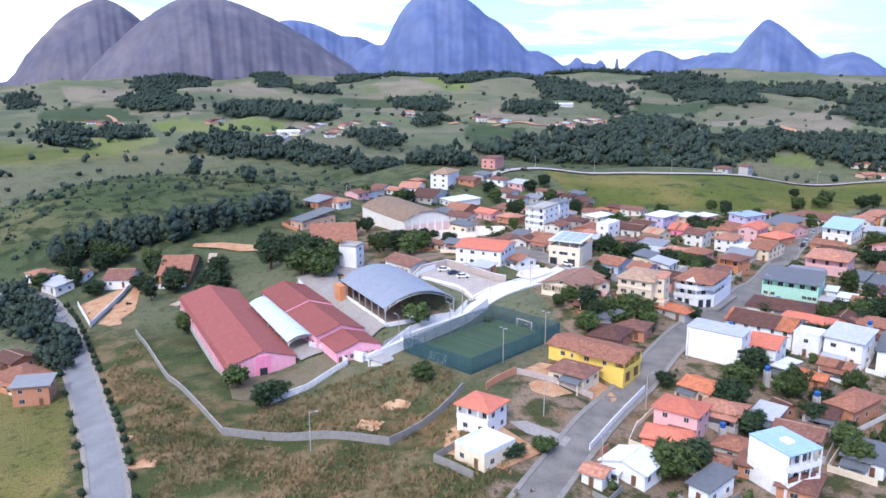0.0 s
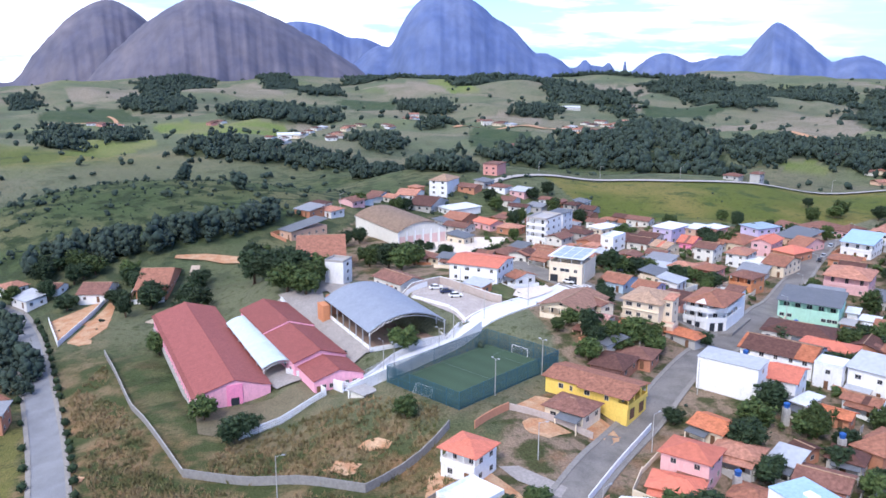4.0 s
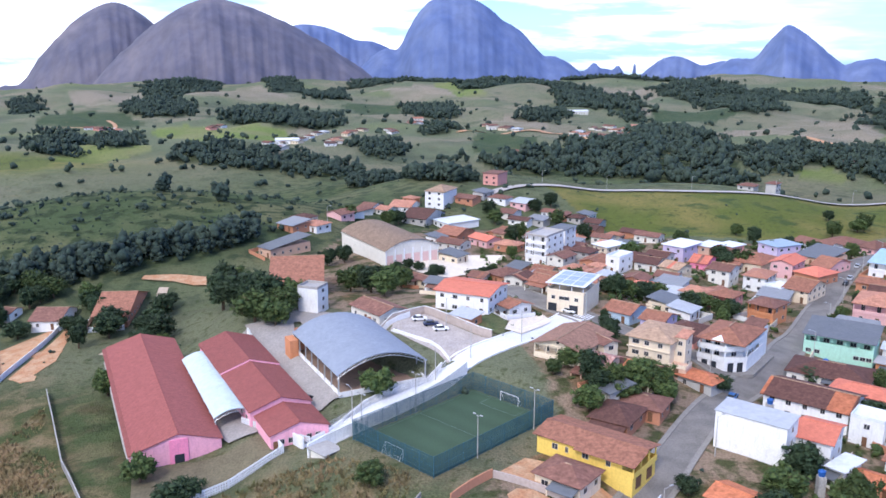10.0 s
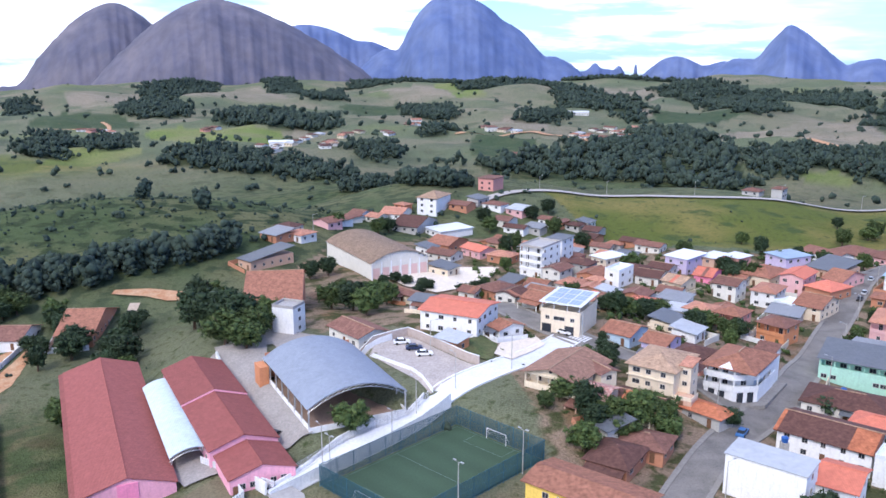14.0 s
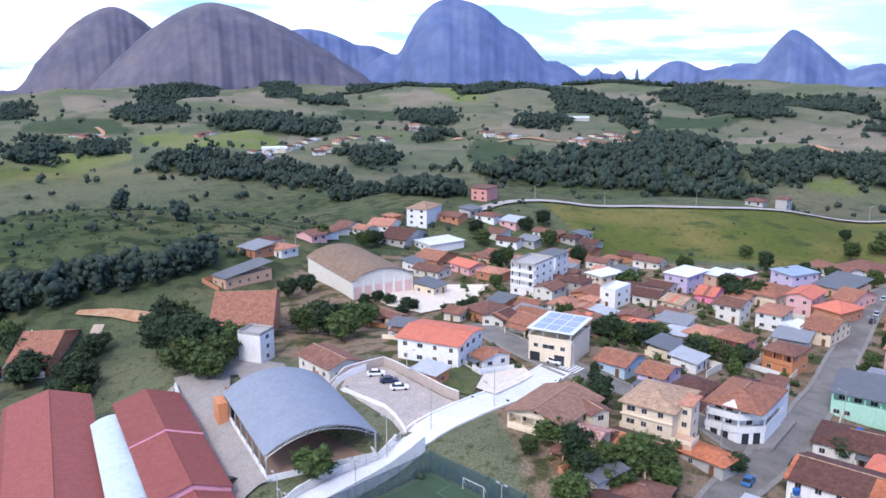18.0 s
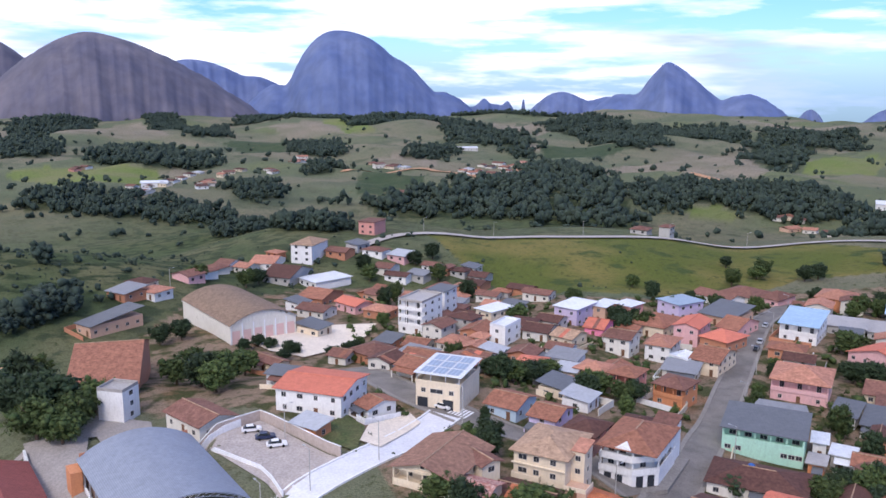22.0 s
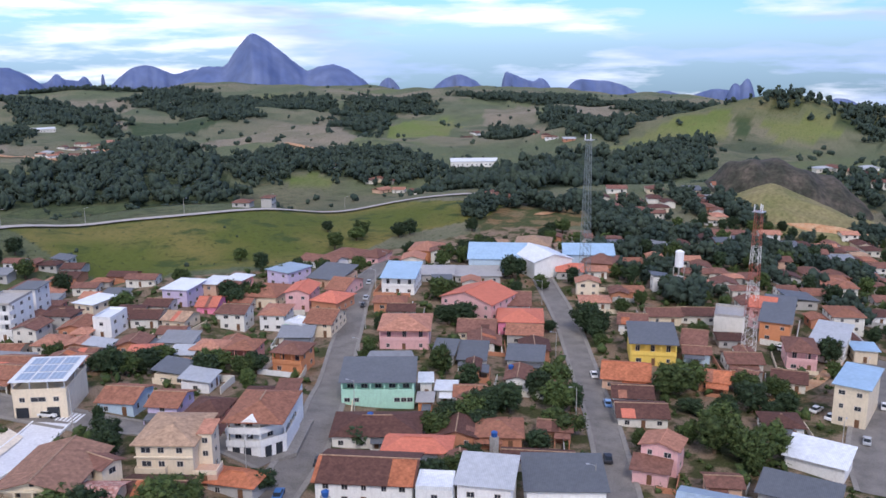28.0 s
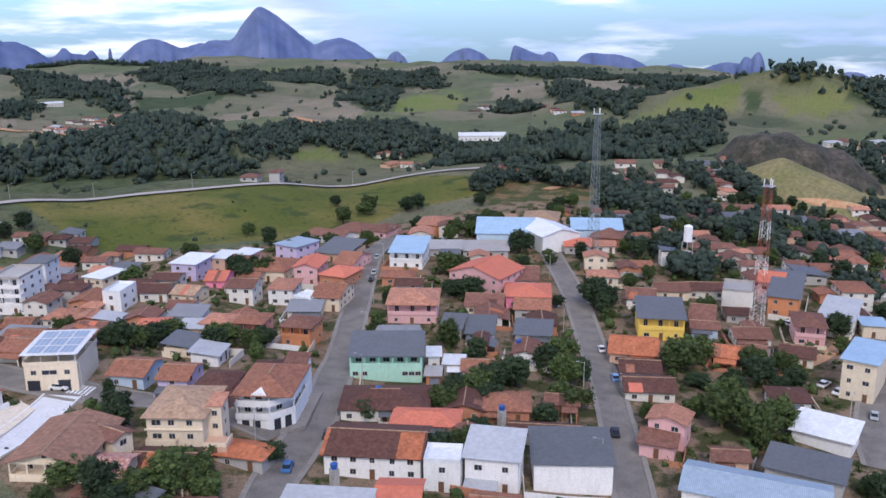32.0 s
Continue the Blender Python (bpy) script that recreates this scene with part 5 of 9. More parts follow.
wall_line("retaining_wall", [(-19, 208), (-8, 218.5), (3, 230.5), (13, 241)], 3.0, 0.4, WHITEWALL, "long whitewashed retaining wall beside the pitch", cap=LINE)
wall_line("retaining_wall", [(-20, 217), (-10, 231), (-1, 240), (7, 247)], 1.2, 0.3, WHITEWALL, "whitewashed wall beside the court")
wall_line("retaining_wall", [(-21, 214), (-31, 226), (-40, 240), (-54, 268)], 2.6, 0.4, WHITEWALL, "white wall between the school blocks")
wall_line("retaining_wall", [(-25, 235), (-34, 252), (-44, 271), (-48, 279)], 1.8, 0.5, WHITEWALL, "white stepped wall beside the covered court", cap=LINE)
wall_line("car_park_wall", [(-11.6, 274), (1.4, 282.5), (10.5, 271.5), (19.5, 260)], 2.4, 0.25, MATS["buff_block"], "buff block wall round the car park", cap=WHITEWALL, step=0)
wall_line("car_park_wall", [(9, 248), (4, 257), (-6, 266), (-12, 273)], 1.0, 0.25, WHITEWALL, "low white wall between car park and court", step=0)
wall_line("garden_wall", [(-131.4, 299), (-115.1, 269.4), (-117.9, 317.8)], 1.7, 0.2, WHITEWALL, "white garden wall round a small plot", step=0)
wall_line("street_wall", [(30, 163), (40, 180), (48, 193)], 1.6, 0.2, WHITEWALL, "white garden wall along the street")
wall_line("street_wall", [(101, 262), (108, 275), (115, 288)], 1.4, 0.2, wall_mat("cream"), "cream garden wall along the street")
wall_line("street_wall", [(92, 276), (100, 290), (108, 303)], 1.8, 0.2, wall_mat("cream"), "cream garden wall along the street")
wall_line("street_wall", [(130, 222), (146, 243), (158, 259)], 1.5, 0.2, CONCRETE, "grey garden wall along the side street")
for pts in ([(-30, 221), (-25, 213), (-34, 203), (-42, 196)], [(-37, 227), (-30, 222), (-20, 216)]):
    for (x0, y0), (x1, y1) in zip(pts, pts[1:]):
        net_fence("palisade_fence", x0, y0, x1, y1, float(ground_z(x0, y0)), float(ground_z(x1, y1)), 1.9, 0.55, 2.5, WHITEWALL, WHITEWALL, 0.20, "pale concrete palisade fence round the school yard")
for i in range(6):
    a, b = Vector((-17, 222.5)), Vector((8, 246))
    p, q = a.lerp(b, i / 6), a.lerp(b, (i + 1) / 6)
    net_fence("railing", p.x, p.y, q.x, q.y, float(ground_z(*p)) + 0.3, float(ground_z(*q)) + 0.3, 1.8, 0.3, 3, METAL, METAL, 0.03, "grey metal railing along the pale road")
shed = house(-15.5, 207.5, 5.5, 4.5, 3.6, -43, 2.4, "flat", "concrete", "pale", sides="", label="small grey concrete hut beside the pitch", name="hut")


# ---- masts and water tower ----
def lattice(name, x, y, base, h, w0, w1, panels, cols, label, r=0.11):
    ob = new(name)
    ob.matrix_world = pose(x, y, base, 0, 0, 20)
    for k in range(panels):
        z0, z1 = h * k / panels, h * (k + 1) / panels
        a, b = (w0 + (w1 - w0) * z0 / h) / 2, (w0 + (w1 - w0) * z1 / h) / 2
        g = Geo()
        for i in range(4):
            c0, c1 = ((-1, -1), (1, -1), (1, 1), (-1, 1))[i], ((1, -1), (1, 1), (-1, 1), (-1, -1))[i]
            p0, p1 = (c0[0] * a, c0[1] * a, z0), (c1[0] * a, c1[1] * a, z0)
            q0, q1 = (c0[0] * b, c0[1] * b, z1), (c1[0] * b, c1[1] * b, z1)
            g.tube(p0, q0, r, n=5).tube(p0, q1, r * 0.55, n=4).tube(p1, q0, r * 0.55, n=4).tube(q0, q1, r * 0.6, n=4)
        child("lattice_section", g.mesh("lattice_section", cols[int(k * len(cols) / panels) % len(cols)]), ob)
    for i in range(3):
        t = radians(120 * i)
        g = Geo().box(-0.15, -0.1, h - 0.4, 0.15, 0.1, h + 1.8)
        child("antenna", cached((name, "ant", h), lambda: g.mesh("antenna", WHITEWALL)), ob, pose(1.3 * math.cos(t), 1.3 * math.sin(t), 0))
    child("platform", Geo().box(-1.5, -1.5, h - 0.3, 1.5, 1.5, h - 0.15).mesh("platform", METAL), ob)
    return tagged(ob, label, "mast")


REDP, WHP = mat("red_mast_paint", (0.36, 0.11, 0.075), 0.6, 0.15), mat("white_mast_paint", (0.70, 0.69, 0.67), 0.6, 0.1)
lattice("telecom_mast", 223.5, 252.5, float(ground_z(223.5, 252.5)) - 0.3, 43.5, 3.4, 1.7, 17, [WHP, WHP, REDP, WHP, REDP, WHP, REDP, REDP], "red and white lattice telecom mast", 0.062)
lattice("telecom_mast", 228, 329, float(ground_z(228, 329)) - 0.3, 55.5, 3.4, 1.4, 20, [mat("mast_grey", (0.20, 0.24, 0.25), 0.6, 0.1)], "tall slim grey-green lattice telecom mast", 0.075)
tank = new("water_tower")
tank.matrix_world = pose(256, 310, float(ground_z(256, 310)) - 0.2)
g = Geo()
for sx, sy in ((-1, -1), (1, -1), (1, 1), (-1, 1)):
    child("leg", cached("tankleg", lambda: Geo().tube((0, 0, 0), (0, 0, 11), 0.18, n=6).mesh("leg", CONCRETE)), tank, pose(sx * 1.3, sy * 1.3, 0))
child("brace", Geo().box(-1.4, -1.4, 3.5, 1.4, 1.4, 3.7).box(-1.4, -1.4, 7.2, 1.4, 1.4, 7.4).mesh("brace", CONCRETE), tank)
child("tank", Geo().tube((0, 0, 11), (0, 0, 16.6), 1.55, n=18).tube((0, 0, 16.6), (0, 0, 17.2), 1.55, 0.4, n=18).mesh("tank", WHITEWALL), tank)
tagged(tank, "white cylindrical water tank on concrete legs", "water tower")


# ---- houses of the town: place, width, depth, turn, wall height, roof, colours ----
house(31.2, 194.4, 7.4, 9.3, 7.9, -37, 3.2, 'hip', 'rust', 'cream')
house(70.4, 210.4, 6.6, 14.2, 6.5, -38, 8.3, 'shed', 'zinc', 'white', pitch=0.06, over=0.25, sides='R', label='plain white two-storey building with grey sheet roof')
house(59.3, 290.5, 8.6, 8.1, 10.2, -39, 3.2, 'gable', 'terra', 'blue')
house(67.0, 281.8, 7.7, 6.6, 9.2, -39, 4.5, 'gable', 'terra', 'lilac')
house(73.1, 273.4, 7.5, 7.6, 9.0, -40, 4.5, 'hip', 'dark', 'rose')
house(46.0, 249.5, 11.1, 6.4, 4.2, -61, 5.6, 'gable', 'rust', 'cream')
house(68.2, 242.3, 7.2, 9.0, 5.8, -46, 3.0, 'hip', 'orange', 'grey')
house(27.2, 286.6, 11.0, 4.6, 7.8, -55, 3.0, 'gable', 'terra', 'white')
house(-11.7, 283.8, 10.2, 13.4, 9.2, -48, 3.5, 'gable', 'rust', 'pale')
house(-42.4, 327.3, 6.5, 16.3, 36.6, 8, 6.0, 'gable', 'terra', 'brick', label='old brick hall with weathered terracotta roof')
house(-31.9, 294.0, 9.0, 6.6, 6.3, -20, 7.6, 'parapet', 'concrete', 'white', sides='R', label='white plastered block with flat parapet roof')
house(-59.2, 388.5, 3.1, 7.9, 19.9, -41, 3.7, 'shed', 'slate', 'peach')
house(-102.2, 326.2, -2.5, 10.6, 26.9, 6, 3.3, 'gable', 'terra', 'brick')
house(-122.1, 319.5, -4.1, 9.4, 14.4, 2, 3.2, 'gable', 'rust', 'white')
house(-139.6, 323.8, -4.2, 5.9, 6.5, -11, 3.0, 'gable', 'rust', 'white')
house(1.2, 510.4, 0.3, 10.9, 17.0, -24, 8.5, 'hip', 'terra', 'white', balcony=1)
house(32.2, 559.5, 3.7, 9.4, 12.9, -29, 7.0, 'flat', 'terra', 'rose')
house(-17.8, 502.8, -1.2, 11.4, 14.6, -18, 3.0, 'gable', 'salmon', 'white')
house(-7.2, 483.9, -3.0, 13.6, 21.1, -26, 3.2, 'gable', 'dark', 'grey')
house(9.5, 477.6, -4.4, 13.1, 18.7, -54, 3.3, 'flat', 'white', 'white')
house(9.5, 433.0, -1.0, 10.8, 14.4, -34, 3.7, 'gable', 'terra', 'brick')
house(22.2, 411.5, 1.5, 11.3, 8.3, -50, 3.3, 'gable', 'fresh', 'pink')
house(36.6, 461.3, -5.6, 10.3, 9.5, -36, 3.0, 'gable', 'terra', 'cream')
house(45.1, 387.0, 0.9, 9.3, 14.2, -34, 11.4, 'parapet', 'concrete', 'white', balcony=1, label='white four-storey apartment block with open balconies and flat roof')
house(54.3, 403.0, 0.4, 6.8, 9.5, -34, 11.0, 'flat', 'slate', 'white')
house(28.3, 351.1, 3.1, 11.2, 10.8, -48, 3.3, 'hip', 'rust', 'brick')
house(42.7, 360.4, 1.7, 7.2, 8.9, -31, 3.0, 'gable', 'terra', 'cream')
house(41.1, 328.3, 7.6, 8.7, 11.2, -36, 3.2, 'gable', 'terra', 'brick')
house(-2.3, 342.7, 3.9, 11.5, 5.0, -46, 3.0, 'gable', 'rust', 'cream')
house(5.5, 307.9, 11.1, 9.0, 4.8, -23, 3.0, 'shed', 'slate', 'white')
house(70.9, 386.7, 2.2, 7.3, 11.2, -52, 6.0, 'flat', 'white', 'cream')
house(70.2, 361.1, 3.9, 5.6, 10.2, -39, 6.0, 'parapet', 'white', 'white')
house(101.2, 392.8, 1.1, 9.1, 14.0, -44, 6.5, 'flat', 'white', 'lilac')
house(113.0, 395.8, 0.2, 5.4, 10.8, -42, 6.0, 'flat', 'white', 'peach')
house(121.3, 394.1, 0.0, 6.9, 7.9, -52, 6.5, 'flat', 'white', 'rose')
house(104.2, 372.6, 2.2, 6.3, 11.2, -34, 3.3, 'gable', 'fresh', 'hotpink')
house(90.1, 357.3, 3.8, 7.5, 9.2, -46, 3.2, 'gable', 'tan', 'cream')
house(72.2, 330.5, 4.4, 7.5, 10.8, -26, 3.2, 'hip', 'fresh', 'white')
house(89.7, 325.5, 2.7, 8.6, 8.2, -41, 4.5, 'hip', 'salmon', 'cream')
house(96.2, 317.0, 2.8, 7.8, 8.6, -41, 6.0, 'hip', 'terra', 'rose', balcony=1)
house(106.0, 306.6, 3.0, 8.2, 8.9, -46, 6.0, 'hip', 'rust', 'orange', balcony=1)
house(143.0, 400.1, -0.3, 10.7, 12.6, -65, 6.0, 'flat', 'bluegrey', 'lilac')
house(126.9, 379.9, 0.3, 11.7, 16.5, -43, 4.1, 'hip', 'terra', 'cream')
house(133.1, 363.8, 1.4, 8.0, 12.8, -40, 6.5, 'gable', 'fresh', 'pink', axis='y')
house(139.9, 354.4, 1.9, 9.5, 11.9, -56, 4.1, 'hip', 'fresh', 'brick')
house(128.7, 335.5, 1.8, 8.2, 14.8, -44, 4.5, 'gable', 'terra', 'cream')
house(120.5, 336.3, 1.4, 6.7, 7.3, -59, 4.1, 'parapet', 'white', 'teal')
house(151.2, 368.8, 2.1, 7.0, 15.7, -51, 3.3, 'gable', 'terra', 'pink')
house(175.7, 441.1, -6.7, 18.1, 11.3, -61, 3.5, 'gable', 'rust', 'white')
house(194.0, 453.1, -8.7, 17.4, 16.8, -56, 3.3, 'hip', 'rust', 'pale')
house(202.4, 442.4, -7.8, 8.8, 15.2, -54, 3.3, 'hip', 'terra', 'pink')
house(155.9, 388.9, 0.6, 12.8, 15.4, -53, 3.3, 'shed', 'slate', 'peach')
house(170.1, 361.0, 2.4, 11.6, 15.4, -40, 6.0, 'shed', 'sky', 'white', balcony=1)
house(142.8, 310.1, 2.5, 14.1, 15.5, -34, 6.2, 'hip', 'salmon', 'pink', balcony=1, label='salmon-pink two-storey villa with open veranda')
house(179.7, 326.3, 1.3, 18.9, 16.1, -65, 6.0, 'gable', 'fresh', 'pink', axis='y')
house(182.0, 306.5, 0.9, 13.5, 13.8, -37, 4.1, 'hip', 'fresh', 'hotpink')
house(166.7, 307.9, 1.0, 10.9, 12.7, -38, 3.0, 'gable', 'rust', 'cream')
house(193.8, 323.3, 0.9, 7.9, 16.0, -38, 3.5, 'gable', 'rust', 'pale')
house(176.3, 296.6, 0.6, 10.2, 10.2, -39, 3.5, 'gable', 'terra', 'grey')
house(144.7, 291.3, 2.5, 5.5, 8.6, -42, 3.0, 'shed', 'slate', 'grey')
house(150.4, 286.0, 1.8, 7.1, 10.7, -39, 3.0, 'shed', 'slate', 'white')
house(163.1, 278.8, 0.7, 9.5, 8.9, -41, 3.3, 'shed', 'slate', 'grey')
house(150.4, 265.3, 2.1, 5.7, 9.3, -41, 3.7, 'gable', 'rust', 'white', axis='y')
house(223.9, 377.2, 0.1, 22.2, 24.6, -37, 6.0, 'gable', 'sky', 'blue', win=False, label='long warehouse with pale blue metal roof')
house(232.2, 359.5, 0.3, 16.1, 20.6, -11, 7.0, 'gable', 'white', 'white', axis='y', win=False)
house(259.1, 362.8, -0.8, 19.9, 17.7, -37, 6.0, 'gable', 'sky', 'blue', win=False, label='warehouse with pale blue metal roof')
house(237.2, 348.3, 0.4, 9.7, 11.6, -38, 3.3, 'gable', 'fresh', 'grey')
house(257.5, 352.7, -0.5, 12.5, 14.7, -51, 4.1, 'hip', 'rust', 'brick')
house(257.6, 396.9, -1.5, 15.0, 17.6, -42, 4.1, 'hip', 'terra', 'rose')
house(211.9, 412.8, -2.9, 12.8, 15.2, -42, 6.0, 'hip', 'salmon', 'orange')
house(190.8, 369.8, 1.1, 11.6, 13.5, -33, 3.5, 'flat', 'concrete', 'grey')
house(204.9, 364.1, 0.6, 16.9, 15.3, -33, 3.0, 'flat', 'concrete', 'grey')
house(198.6, 266.3, -0.0, 12.5, 13.5, -40, 6.4, 'shed', 'slate', 'yellow', balcony=1, label='bright yellow two-storey house with dark sheet roof')
house(213.0, 288.7, 0.2, 8.4, 11.4, -44, 3.0, 'gable', 'rust', 'white')
house(179.7, 256.7, -0.0, 11.8, 13.3, -45, 3.2, 'gable', 'orange', 'peach')
house(170.8, 245.3, 0.4, 9.3, 8.8, -40, 3.0, 'gable', 'dark', 'white')
house(163.3, 234.7, 1.0, 11.2, 9.3, -37, 3.0, 'gable', 'dark', 'pale')
house(148.8, 213.8, 2.0, 7.5, 6.2, -59, 6.0, 'gable', 'salmon', 'pink', axis='y')
house(143.3, 211.4, 2.0, 6.9, 5.0, -52, 3.0, 'shed', 'rust', 'pink')
house(216.5, 266.3, -0.3, 6.5, 14.2, -50, 3.3, 'gable', 'rust', 'peach')
house(208.3, 258.3, -0.1, 7.1, 6.7, -44, 3.0, 'gable', 'rust', 'blue')
house(197.2, 242.0, -0.3, 7.3, 8.8, -51, 3.0, 'gable', 'orange', 'brick')
house(204.8, 237.3, -0.5, 4.4, 10.5, -68, 3.0, 'gable', 'rust', 'grey')
house(214.3, 231.9, -0.6, 8.1, 9.2, -54, 3.0, 'gable', 'dark', 'pale')
house(235.4, 269.4, -1.3, 9.0, 11.5, -52, 8.0, 'parapet', 'concrete', 'pale', win=False)
house(251.9, 264.4, -1.8, 8.8, 20.9, -57, 6.5, 'shed', 'slate', 'orange')
house(255.3, 272.6, -1.3, 7.4, 12.5, -57, 7.0, 'gable', 'fresh', 'pink')
house(233.2, 242.7, -1.6, 7.9, 12.7, -47, 6.0, 'hip', 'rust', 'pink', balcony=1)
house(249.5, 243.9, -2.6, 9.0, 15.1, -65, 6.0, 'shed', 'zinc', 'pale')
house(256.4, 237.7, -3.4, 6.3, 7.5, -45, 4.1, 'flat', 'sky', 'cream')
house(211.1, 210.9, -0.1, 7.4, 16.2, -67, 10.0, 'flat', 'sky', 'cream', sides='FL', label='tall cream block with pale blue sheet roof')
house(121.8, 213.1, 2.1, 14.5, 11.2, -34, 6.0, 'shed', 'slate', 'white', win=False)
house(108.0, 218.0, 3.0, 9.4, 5.6, -43, 6.0, 'parapet', 'white', 'white')
house(141.6, 186.3, 1.1, 23.8, 10.7, -55, 6.0, 'gable', 'bluegrey', 'white', win=False, label='large shed with blue-grey metal roof')
house(158.6, 188.3, 1.3, 13.6, 7.8, -62, 4.1, 'shed', 'slate', 'grey', win=False)
house(178.5, 198.0, 0.5, 11.7, 8.6, -67, 3.3, 'shed', 'white', 'white', win=False)
house(104.2, 255.0, 3.8, 18.5, 11.9, -32, 3.3, 'hip', 'dark', 'pale')
house(106.7, 241.7, 3.7, 13.5, 7.5, -38, 3.5, 'hip', 'fresh', 'pink')
row_house = house(91.6, 234.3, 4.3, 18.2, 12.8, -38, 5.0, 'gable', 'dark', 'white', label='long white house with dark lichen-spotted tile roof and new orange patch')
g = Geo().solid([(4.6, -7.1, 5.02), (9.3, -7.1, 5.02), (9.3, -0.3, 7.06), (4.6, -0.3, 7.06)], 0.06)
child("roof_patch", g.mesh("roof_patch", roof_mat("orange")), row_house, label="patch of new orange roof tiles")
g = Geo().solid([(-9.8, -7.1, 5.02), (-9.0, -7.1, 5.02), (-9.0, -0.3, 7.06), (-9.8, -0.3, 7.06)], 0.06)
child("roof_patch", g.mesh("roof_patch", roof_mat("orange")), row_house, label="edge strip of new orange roof tiles")
house(127.4, 273.0, 2.7, 2.8, 5.9, -31, 4.1, 'flat', 'white', 'white')
house(129.7, 267.1, 2.9, 4.5, 5.6, -36, 3.3, 'flat', 'white', 'grey')
house(121.5, 263.4, 3.0, 3.1, 5.2, -35, 3.3, 'flat', 'concrete', 'orange')
house(138.7, 236.1, 2.6, 6.9, 6.0, -42, 3.0, 'gable', 'rust', 'brick')
house(126.4, 226.8, 2.5, 14.1, 4.8, -39, 3.0, 'gable', 'dark', 'grey')
house(83.4, 210.9, 5.4, 6.8, 10.5, -35, 6.0, 'gable', 'fresh', 'white')
house(52.0, 175.6, 3.4, 9.6, 7.7, -35, 6.0, 'hip', 'fresh', 'pink')
house(47.6, 169.0, 2.6, 9.6, 6.5, -24, 3.3, 'hip', 'fresh', 'white')
house(60.8, 190.1, 4.9, 7.5, 7.2, -47, 3.3, 'gable', 'orange', 'cream')
house(37.3, 156.7, 2.9, 9.5, 7.3, -40, 3.3, 'gable', 'white', 'white', axis='y')
house(29.4, 151.7, 3.8, 4.3, 4.0, -35, 3.0, 'gable', 'salmon', 'white')
house(51.6, 151.5, 1.3, 4.4, 8.3, -51, 3.3, 'shed', 'slate', 'white')
house(108.1, 218.6, 3.0, 9.8, 9.6, -43, 7.0, 'shed', 'zinc', 'white')
house(98.6, 221.5, 3.8, 6.7, 6.3, -38, 6.0, 'parapet', 'white', 'white')
house(90.3, 199.3, 3.8, 7.3, 4.7, -41, 3.0, 'gable', 'orange', 'brick')
house(100.8, 208.2, 3.1, 7.8, 5.5, -42, 3.0, 'gable', 'terra', 'white')
house(94.9, 186.5, 1.9, 6.5, 13.0, -52, 4.1, 'hip', 'terra', 'brick')
house(72.6, 180.0, 2.5, 5.2, 6.3, -41, 3.0, 'shed', 'zinc', 'grey')
house(77.2, 183.5, 3.0, 3.8, 4.9, -57, 3.0, 'gable', 'dark', 'brick')
house(85.3, 202.8, 5.0, 3.0, 7.4, -49, 3.3, 'flat', 'white', 'pale')
house(8.3, 172.5, 5.7, 7.8, 7.5, -35, 6.0, 'hip', 'fresh', 'white', balcony=1, label='white two-storey house with orange hipped roof and veranda')
house(8.3, 158.8, 5.6, 8.0, 9.1, -45, 3.3, 'parapet', 'white', 'cream')
house(45.6, 230.4, 9.1, 5.0, 6.5, -58, 3.0, 'shed', 'slate', 'grey')
house(52.0, 226.8, 7.5, 8.8, 7.7, -29, 3.0, 'hip', 'rust', 'brick')
house(44.9, 220.5, 7.6, 8.2, 10.4, -32, 3.0, 'hip', 'dark', 'brick')


# ---- buildings of their own shape ----
def building(x, y, z, w, d, turn, label):
    TAKEN.append((x, y, max(w, d)))
    ob = new("house")
    ob.matrix_world = pose(x, y, z, 0, 0, turn)
    return tagged(ob, label, "house", "houses of the town")


def rim(g, line, z0, z1, thick=0.14):
    """Low walls along an open line of points, seen in plan."""
    for (x0, y0), (x1, y1) in zip(line, line[1:]):
        n = math.hypot(x1 - x0, y1 - y0)
        ox, oy = -(y1 - y0) / n * thick, (x1 - x0) / n * thick
        g.solid([(x0, y0, z1), (x1, y1, z1), (x1 + ox, y1 + oy, z1), (x0 + ox, y0 + oy, z1)], z1 - z0)
    return g


